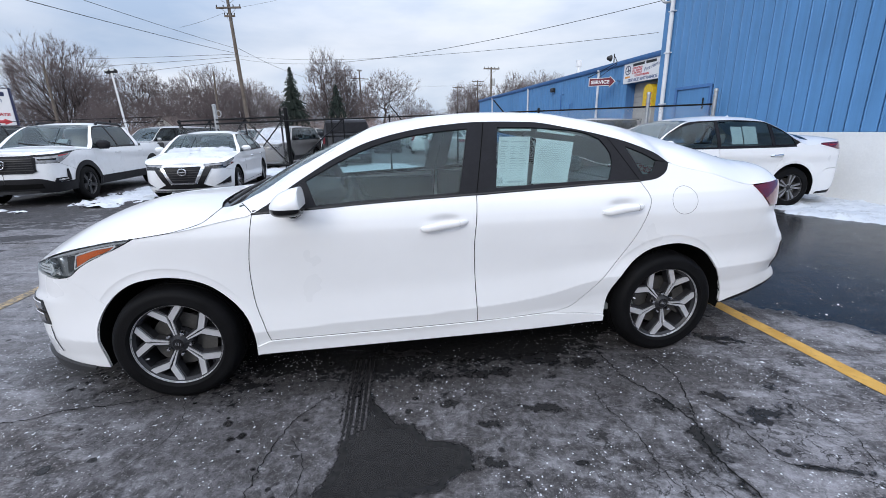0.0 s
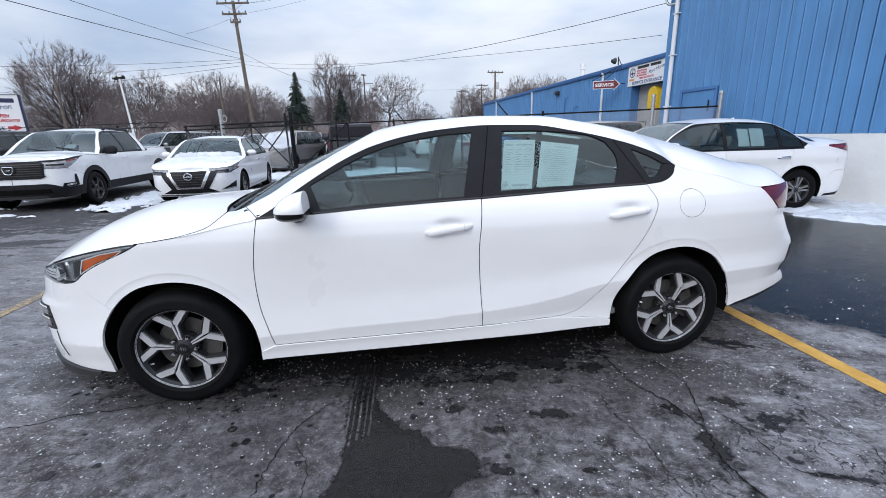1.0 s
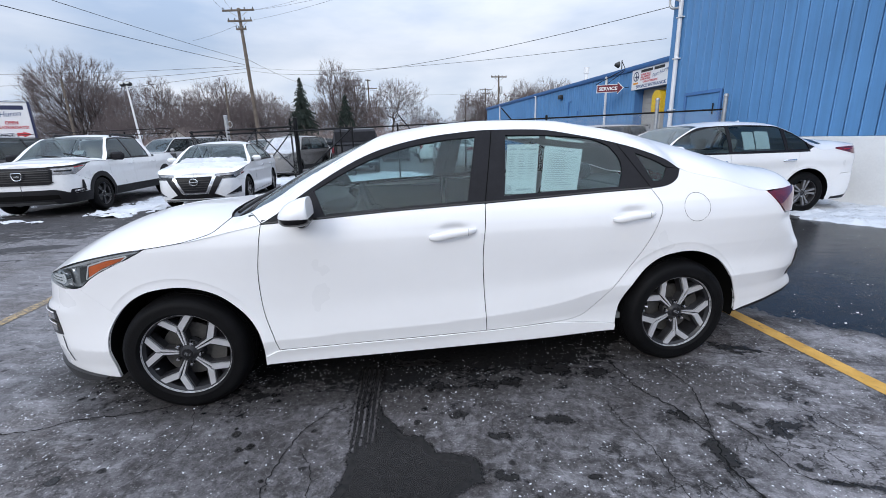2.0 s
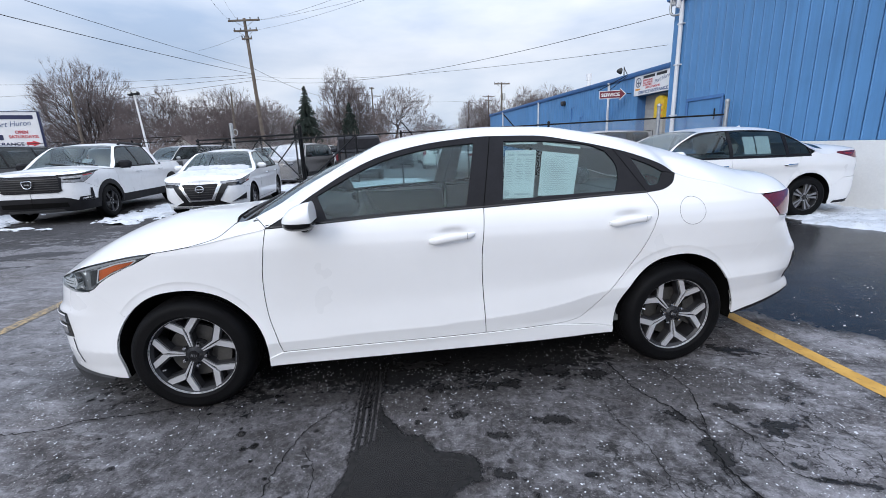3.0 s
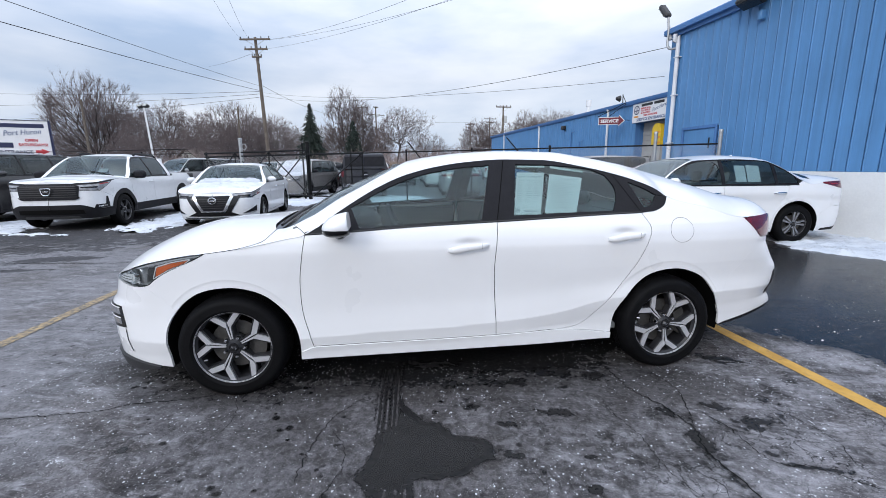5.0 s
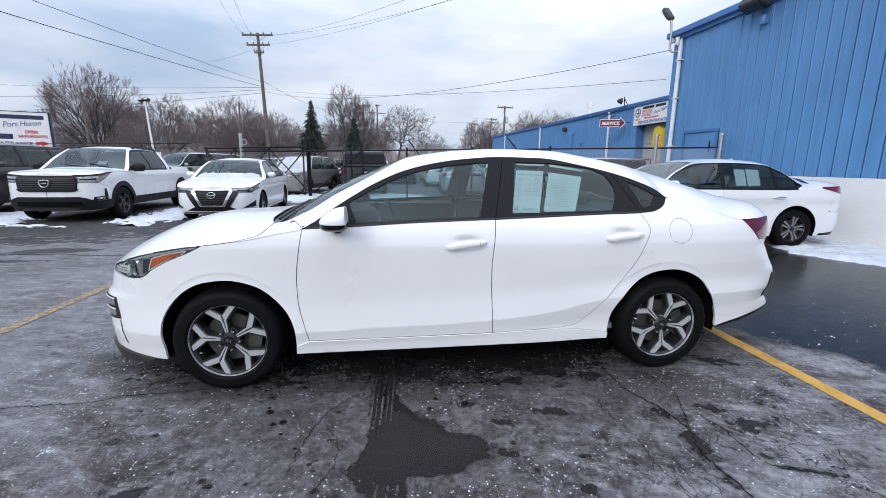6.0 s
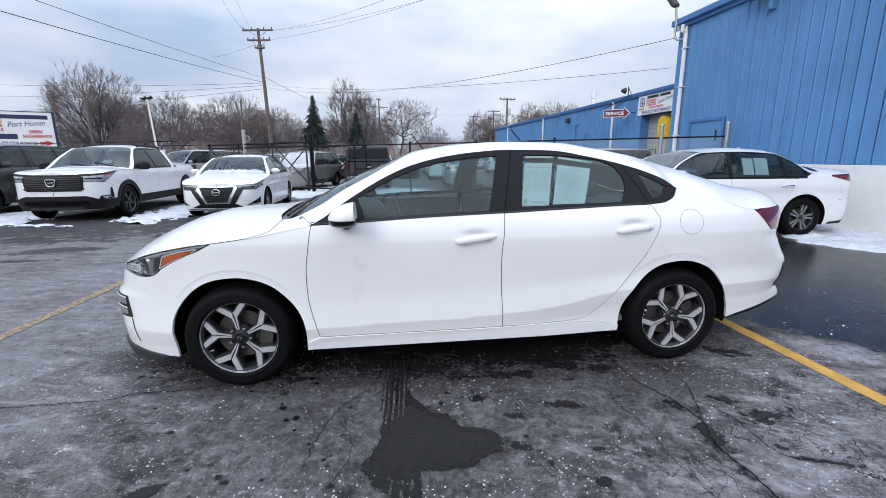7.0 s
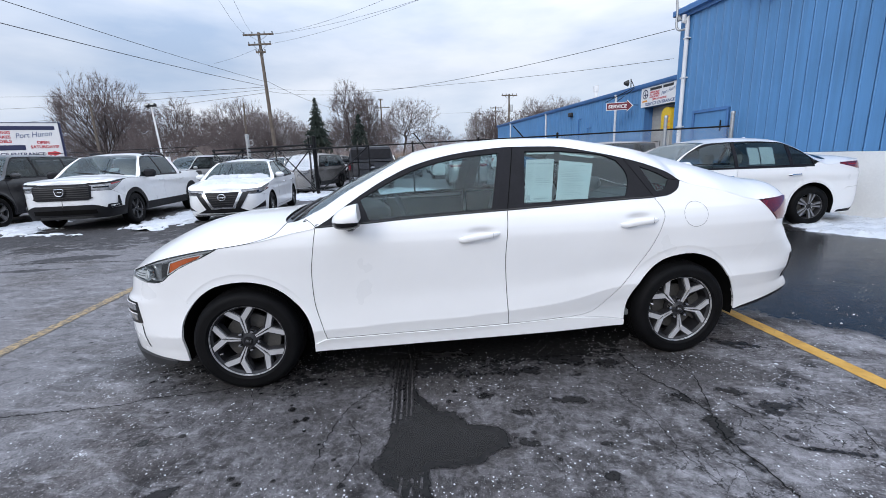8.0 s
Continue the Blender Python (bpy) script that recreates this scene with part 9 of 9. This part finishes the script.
def utility_pole(x, y, h, turn, arms=((0.25, 2.4), (1.0, 1.6)), r=0.15, label="weathered wooden utility pole with crossarms", lean=0.0, crates=False):
    p = thing("utility_pole", pose(x, y, 0, 0, lean, turn), label, "utility pole", "utility poles")
    part("shaft", Shape().tube([(0, 0, -0.1), (0, 0, h * 0.5), (0, 0, h)], (r, r * 0.85, r * 0.66), 10), "pole_wood", p)
    for dz, w in arms:
        arm = part("crossarm", Shape().box(np.array((-w / 2, -0.16, h - dz - 0.06)), np.array((w / 2, -0.04, h - dz + 0.07)), 0.01), "pole_wood", p)
        for k in (-0.46, -0.2, 0.2, 0.46):
            part("insulator", Shape().lathe([(0.0, 0.16), (0.04, 0.15), (0.05, 0.10), (0.03, 0.06), (0.045, 0.03), (0.02, 0.0)], 8, "z").move(pose(w * k, -0.1, h - dz + 0.07)), "plastic_grey", arm)
        part("brace", Shape().tube([(-w * 0.33, -0.1, h - dz), (0, -0.1, h - dz - 0.55), (w * 0.33, -0.1, h - dz)], 0.018, 5), "galvanised", arm)
    if crates:
        part("transformer", Shape().lathe([(0.0, 0.45), (0.16, 0.43), (0.2, 0.36), (0.2, -0.38), (0.0, -0.42)], 12, "z").move(pose(0.28, 0, h - 1.7)), "galvanised", p)
    return p


def build_poles():
    utility_pole(-19.70, 35.6, 12.0, 12, ((0.18, 2.5), (0.95, 1.9), (1.55, 0.8)), 0.17, lean=-1.6)
    utility_pole(1.1, 55.0, 8.6, 20, ((0.2, 2.0),), 0.14, crates=True)
    utility_pole(-27.3, 88.0, 13.5, 15, ((0.3, 2.6), (1.2, 2.6)), 0.17)
    utility_pole(-23.3, 84.0, 12.8, 40, ((0.2, 1.0), (1.6, 3.6)), 0.17)
    utility_pole(-5.1, 92.0, 10.1, 20, ((0.3, 2.2),), 0.15)
    utility_pole(-0.9, 86.0, 10.5, 20, ((0.3, 2.4), (1.0, 1.6)), 0.16)
    utility_pole(-36.8, 35.0, 7.4, 20, (), 0.13, "plain wooden pole behind the parked cars")
    utility_pole(-29.0, 46.0, 8.0, 30, (), 0.13, "plain wooden pole behind the parked cars", lean=2)
    lp = thing("parking_lot_lamp", pose(-26.0, 30.0, 0, 0, -3.5, 0), "white lamp post with twin floodlights", "street lamp")
    part("pole", Shape().tube([(0, 0, 0), (0, 0, 5.8)], (0.085, 0.06), 10), "white_metal", lp)
    for s in (-1, 1):
        part("lamp_head", Shape().box(np.array((-0.20, -0.14, -0.09)), np.array((0.20, 0.16, 0.11)), 0.04).move(pose(0.24 * s, -0.05, 5.9, -25)), "plastic_grey", lp)
        part("lens", Shape().box(np.array((-0.16, -0.15, -0.06)), np.array((0.16, -0.138, 0.07)), 0.004).move(pose(0.24 * s, -0.05, 5.9, -25)), "lamp_lens", lp)
    l2 = thing("street_lamp", pose(-54.0, 38.0, 0), "dark twin floodlight on a tall pole", "street lamp")
    part("pole", Shape().tube([(0, 0, 0), (0, 0, 9.6)], (0.10, 0.07), 8), "galvanised", l2)
    part("lamp_head", Shape().box(np.array((-0.25, -0.2, 9.55)), np.array((0.25, 0.2, 9.95)), 0.05), "black_iron", l2)


def build_wires():
    top = np.array((-19.85, 35.6, 12.0))
    low = lambda dz, dx=0.0: top + np.array((dx, 0, -dz))
    box = (5.02, 13.25, 4.62)
    eye = np.array((0.055, -0.363, 1.322))
    def on(vx, vz, s):
        return eye + s * np.array((vx, 1, vz))
    runs = [(low(4.65), box, 0.9, 0.012, "thick service cable"), (low(4.4), (5.0, 13.4, 3.85), 0.5, 0.009, ""),
            (low(3.9), (-14.2, 5.75, 6.30), 0.15, 0.016, ""), (low(4.27), (-14.7, 5.75, 5.64), 0.15, 0.020, ""),
            (low(4.3), (-77.9, 50.6, 11.86), 0.4, 0.02, ""), (low(4.5), (-78.5, 50.6, 9.95), 0.4, 0.02, ""), (low(4.75), (-79.1, 50.6, 7.5), 0.4, 0.02, ""),
            (low(0.2, 1.2), on(0.10, 0.40, 18.0), 0.4, 0.010, ""), (low(0.2, 0.8), on(-0.07, 0.40, 18.0), 0.4, 0.010, ""), (low(0.9, 0.9), on(0.13, 0.42, 17.0), 0.4, 0.010, ""),
            (low(0.2, -1.2), on(-0.66, 0.395, 16.0), 0.3, 0.008, ""), (low(0.2, -0.6), on(-0.62, 0.395, 16.0), 0.3, 0.008, ""), (low(1.2, -0.5), (-27.5, 40.0, 10.9), 0.1, 0.012, ""),
            (low(3.8), (-24.5, 84.0, 11.6), 1.6, 0.02, ""), ((-27.3, 88.0, 12.0), (-0.9, 86.0, 9.8), 0.9, 0.02, ""), ((-0.9, 86, 10.0), (1.1, 55, 8.2), 0.6, 0.014, "")]
    for a, b, drop, r, lab in runs:
        w = part("overhead_wire", Shape().tube(sag(a, b, drop), r * 0.72, 5), "wire")
        tagged(w, "dark overhead service cable strung from the utility pole" if lab else "thin dark overhead wire strung from the utility pole", "wire", "overhead wires")


# ---- trees ----
def bare_tree(seed, h, wide=0.5, fork=0.2, low=0.22, lean=0.0, bias=0.6, n=1100, gaps=0.35):
    """A leafless tree as two meshes: trunk with limbs, and its crown of twigs. Buds that fill the crown join, from the fork outwards, the branch that
    reaches them on the shortest way from the root; each branch is as thick as what it carries."""
    rng = np.random.default_rng(seed)
    way = rng.normal(size=(n * 3, 3))
    way /= np.linalg.norm(way, axis=1, keepdims=True)
    crown = way * rng.random((n * 3, 1)) ** 0.42
    hang = 1 + 0.16 * np.sin(crown[:, 0] * 5 + seed) + 0.14 * np.cos(crown[:, 1] * 6 + 2 * seed)
    half = h * (1 - low) / 2
    crown = np.stack([crown[:, 0] * h * wide * hang + lean * h * (crown[:, 2] + 1) * 0.5, crown[:, 1] * h * wide * hang, h * low + half + crown[:, 2] * half * np.clip(hang, 0.8, 1.05)], -1)
    patchy = np.array([noise.noise(Vector(tuple(p * 5.5 / h + seed))) for p in crown])
    crown = crown[patchy > np.quantile(patchy, gaps)][:n]
    start = np.array([lean * h * fork, 0, h * fork])
    crown = crown[np.argsort(np.linalg.norm(crown - start, axis=1))]
    at, length, parent = [np.array([0, 0, -0.1]), start * 0.55, start], [0.0, h * fork * 0.5, h * fork], [-1, 0, 1]
    for p in crown:
        a = np.array(at[2:])
        gap = np.linalg.norm(a - p, axis=1)
        k = int(np.argmin(gap + bias * np.array(length[2:]))) + 2
        mid = (at[k] + p) / 2 + rng.normal(size=3) * gap[k - 2] * 0.07
        at += [mid, p]
        length += [length[k] + gap[k - 2] / 2, length[k] + gap[k - 2]]
        parent += [k, len(at) - 2]
    load, ends = np.zeros(len(at)), np.ones(len(at), bool)
    for i in range(len(at) - 1, 0, -1):
        load[i] = max(load[i], 1.0)
        load[parent[i]] += load[i]
        ends[parent[i]] = False
    thick = np.maximum(0.010, 0.0105 * load ** 0.49) * h / 12
    wood, twigs = Shape(), Shape()
    for i in range(1, len(at)):
        a, b = at[parent[i]], at[i]
        r = thick[i]
        sides = 7 if r > 0.07 else (5 if r > 0.03 else 3)
        (wood if r > 0.03 else twigs).tube([a, b], (min(thick[parent[i]], r * 1.35), r), sides, caps=False)
        if r < 0.02:
            out = (b - a) / (np.linalg.norm(b - a) + 1e-9)
            for _ in range(11 if ends[i] else 3):
                d = out + rng.normal(size=3) * 0.36 + np.array((0, 0, 0.16))
                q = b + d / np.linalg.norm(d) * h * rng.uniform(0.04, 0.10)
                e = np.cross(d, (0.3, 0.2, 1.0))
                e *= 0.0075 / (np.linalg.norm(e) + 1e-9)
                f = np.cross(d / np.linalg.norm(d), e)
                twigs.add([b + e, b - e * 0.5 + f * 0.87, b - e * 0.5 - f * 0.87, q], [(0, 1, 3), (1, 2, 3), (2, 0, 3)])
    return wood, twigs


def build_trees():
    kinds = []
    for i, (h, wide, fork, low, lean, bias, n, gaps) in enumerate(((13.5, 0.46, 0.15, 0.18, -0.05, 0.88, 2100, 0.22), (12.0, 0.30, 0.26, 0.24, 0.0, 0.80, 900, 0.35), (11.0, 0.40, 0.42, 0.42, 0.24, 0.55, 800, 0.30), (12.5, 0.40, 0.20, 0.20, 0.04, 0.86, 1300, 0.30), (9.0, 0.52, 0.14, 0.12, -0.05, 0.84, 1100, 0.30))):
        limbs, twigs = bare_tree(20 + i, h, wide, fork, low, lean, bias, n, gaps)
        top = float(np.percentile([p[2] for p in twigs.v], 98))
        k = h / top
        for s in (limbs, twigs):
            s.v = [(x * k, y * k, z * k) for x, y, z in s.v]
        t = thing("bare_tree", pose(0, 0, 0), "leafless grey-brown deciduous tree with a fine twiggy crown", "tree", "bare trees")
        part("trunk", limbs, "bark", t, sharp=180)
        part("crown", twigs, "twigs", t, smooth=False)
        kinds.append((t, h))
    used = set()
    # kind, direction (x over y), distance, height
    spots = ((0, -1.012, 62, 14.0), (3, -0.945, 70, 10.6), (1, -0.90, 62, 9.0), (4, -0.86, 60, 7.0), (1, -0.815, 62, 10.4), (3, -0.74, 70, 9.4), (4, -0.70, 66, 8.2), (0, -0.632, 66, 10.2), (4, -0.575, 60, 8.0), (3, -0.545, 64, 8.2), (4, -0.50, 70, 7.4),
             (4, -0.40, 74, 7.6), (4, -0.37, 70, 7.2), (1, -0.348, 70, 12.4), (1, -0.322, 72, 10.4), (4, -0.30, 78, 6.6), (1, -0.275, 76, 8.0), (1, -0.26, 70, 6.4), (2, -0.236, 60, 8.6), (4, -0.165, 80, 6.6), (4, -0.12, 84, 4.8), (3, -0.035, 84, 8.8), (4, -0.005, 84, 8.8), (4, -0.065, 84, 5.0),
             (1, 0.075, 84, 10.2), (4, 0.085, 88, 9.2), (3, 0.125, 86, 10.4), (4, -1.12, 64, 6.6), (3, -1.2, 66, 7.6), (1, -1.3, 70, 8.6), (4, -0.98, 85, 7.6), (3, -1.08, 75, 7.6), (1, 0.17, 92, 10.4),
             (4, -0.66, 58, 6.2), (4, -0.76, 58, 6.2), (4, -0.92, 56, 5.6), (4, -0.47, 62, 5.8))
    rng = random.Random(2)
    for k, v, s, h in spots:
        t, hh = kinds[k]
        m = pose(0.055 + v * s, -0.363 + s, 0, 0, 0, rng.uniform(0, 360) if k != 2 else 0)
        ob = t
        if k in used:
            ob = copy_thing(t, m)
        else:
            t.matrix_world = m
            used.add(k)
        ob.scale = [1.03 * h / hh] * 3
    # spruces
    for v, s, h, w, seed in ((-0.438, 58, 9.8, 3.2, 1), (-0.334, 62, 7.9, 3.2, 2)):
        rng2 = random.Random(seed)
        t = thing("spruce_tree", pose(0.055 + v * s, -0.363 + s, 0), "tall dark green spruce with drooping boughs", "tree", "spruces")
        part("trunk", Shape().tube([(0, 0, -0.1), (0, 0, h)], (0.16, 0.02), 7), "bark", t)
        nd = Shape()
        z = 0.9
        while z < h - 0.1:
            r = (w * (1 - (z / h)) ** 0.95 + 0.10) * rng2.uniform(0.75, 1.15)
            for i in range(int(8 + 11 * r)):
                a = rng2.uniform(0, 2 * math.pi)
                L = r * rng2.uniform(0.55, 1.12)
                c, q = math.cos(a), math.sin(a)
                steps = max(2, int(L / 0.16))
                for j in range(steps):
                    f = (j + rng2.random()) / steps
                    x, y, zz = c * L * f, q * L * f, z - 0.38 * L * f * f + 0.12 * f + rng2.uniform(-0.06, 0.06)
                    b = 0.17 * (1.1 - 0.6 * f) * rng2.uniform(0.7, 1.4)
                    nd.add([(x - q * b, y + c * b, zz - 0.05), (x + q * b, y - c * b, zz - 0.07), (x + c * b * 1.5, y + q * b * 1.5, zz - 0.11), (x, y, zz + 0.10)], [(0, 1, 3), (1, 2, 3), (2, 0, 3), (0, 2, 1)])
            z += rng2.uniform(0.17, 0.27)
        part("crown", nd, "needles", t, smooth=False)


def build_brush():
    """The tangle of bare scrub and dry reeds that closes the lot behind."""
    rng = random.Random(9)
    s, g = Shape(), Shape()
    def blade(sh, p, q, w):
        sh.add([(p[0] - w, p[1], p[2]), (p[0] + w, p[1], p[2]), (p[0], p[1] + w, p[2]), q], [(0, 1, 3), (1, 2, 3), (2, 0, 3)])

    for _ in range(6400):
        v, d = rng.uniform(-1.6, 0.06), rng.uniform(53, 98)
        x, y = 0.055 + v * d, d
        h = rng.uniform(1.1, 3.7) * (1.0 + 0.5 * noise.noise(Vector((x * 0.06, y * 0.06, 2))))
        for _ in range(4):
            e, f = rng.gauss(0, 0.22) * h, rng.gauss(0, 0.22) * h
            k = rng.uniform(0.7, 1.0)
            tip = (x + e, y + f, h * k)
            blade(s, (x, y, 0), tip, rng.uniform(0.025, 0.05))
            for _ in range(5):
                g0 = rng.uniform(0.2, 0.9)
                b = (x + e * g0, y + f * g0, h * k * g0)
                L = h * rng.uniform(0.12, 0.32)
                blade(s, b, (b[0] + rng.gauss(0, 0.6) * L, b[1] + rng.gauss(0, 0.6) * L, b[2] + L * rng.uniform(0.3, 1.0)), rng.uniform(0.012, 0.03))
    tagged(part("scrub", s, "brush", smooth=False), "tangle of bare brown scrub along the far edge", "scrub", kind="stuff")
    for _ in range(5200):
        d = rng.uniform(50, 60)
        v = rng.uniform(-0.55, 0.03)
        x, h = 0.055 + v * d, rng.uniform(0.9, 2.1)
        e, f, w = rng.gauss(0, 0.25), rng.gauss(0, 0.2), 0.03
        g.add([(x - w, d, 0), (x + w, d, 0), (x, d + w, 0), (x + e, d + f, h)], [(0, 1, 3), (1, 2, 3), (2, 0, 3)])
    tagged(part("dry_reeds", g, "dry_grass", smooth=False), "band of dry tan reeds behind the parked cars", "reeds", kind="stuff")


def build_houses():
    for x, y, w, d, h, turn, wall in ((-43.0, 60.5, 7.0, 6.0, 2.3, 70, "siding"), (-39.5, 66.0, 7.0, 6.0, 2.2, 10, "siding")):
        r = thing("house", pose(x, y, 0, 0, 0, turn), "small pale-sided house with a brown shingled gable roof", "house", "houses")
        part("wall", Shape().prism([(-d / 2, 0), (d / 2, 0), (d / 2, h), (0, h + 1.6), (-d / 2, h)], -w / 2, w / 2, axis=0), wall, r)
        for sg in (1, -1):
            part("roof", Shape().prism([(0, h + 1.62), (sg * (d / 2 + 0.35), h - 0.1), (sg * (d / 2 + 0.35), h + 0.05), (0, h + 1.78)], -w / 2 - 0.3, w / 2 + 0.3, axis=0), "shingle", r)
        for k in (-2.2, 0.0, 2.2):
            wd = part("window", Shape().box(np.array((k - 0.5, -d / 2 - 0.06, 1.0)), np.array((k + 0.5, -d / 2 + 0.02, 2.1)), 0.02), "white_metal", r)
            part("pane", Shape().box(np.array((k - 0.42, -d / 2 - 0.07, 1.08)), np.array((k + 0.42, -d / 2 - 0.062, 2.02)), 0.004), "glass_dark", wd)


build_fence()
build_billboard()
build_poles()
build_wires()
build_trees()
build_brush()
build_houses()
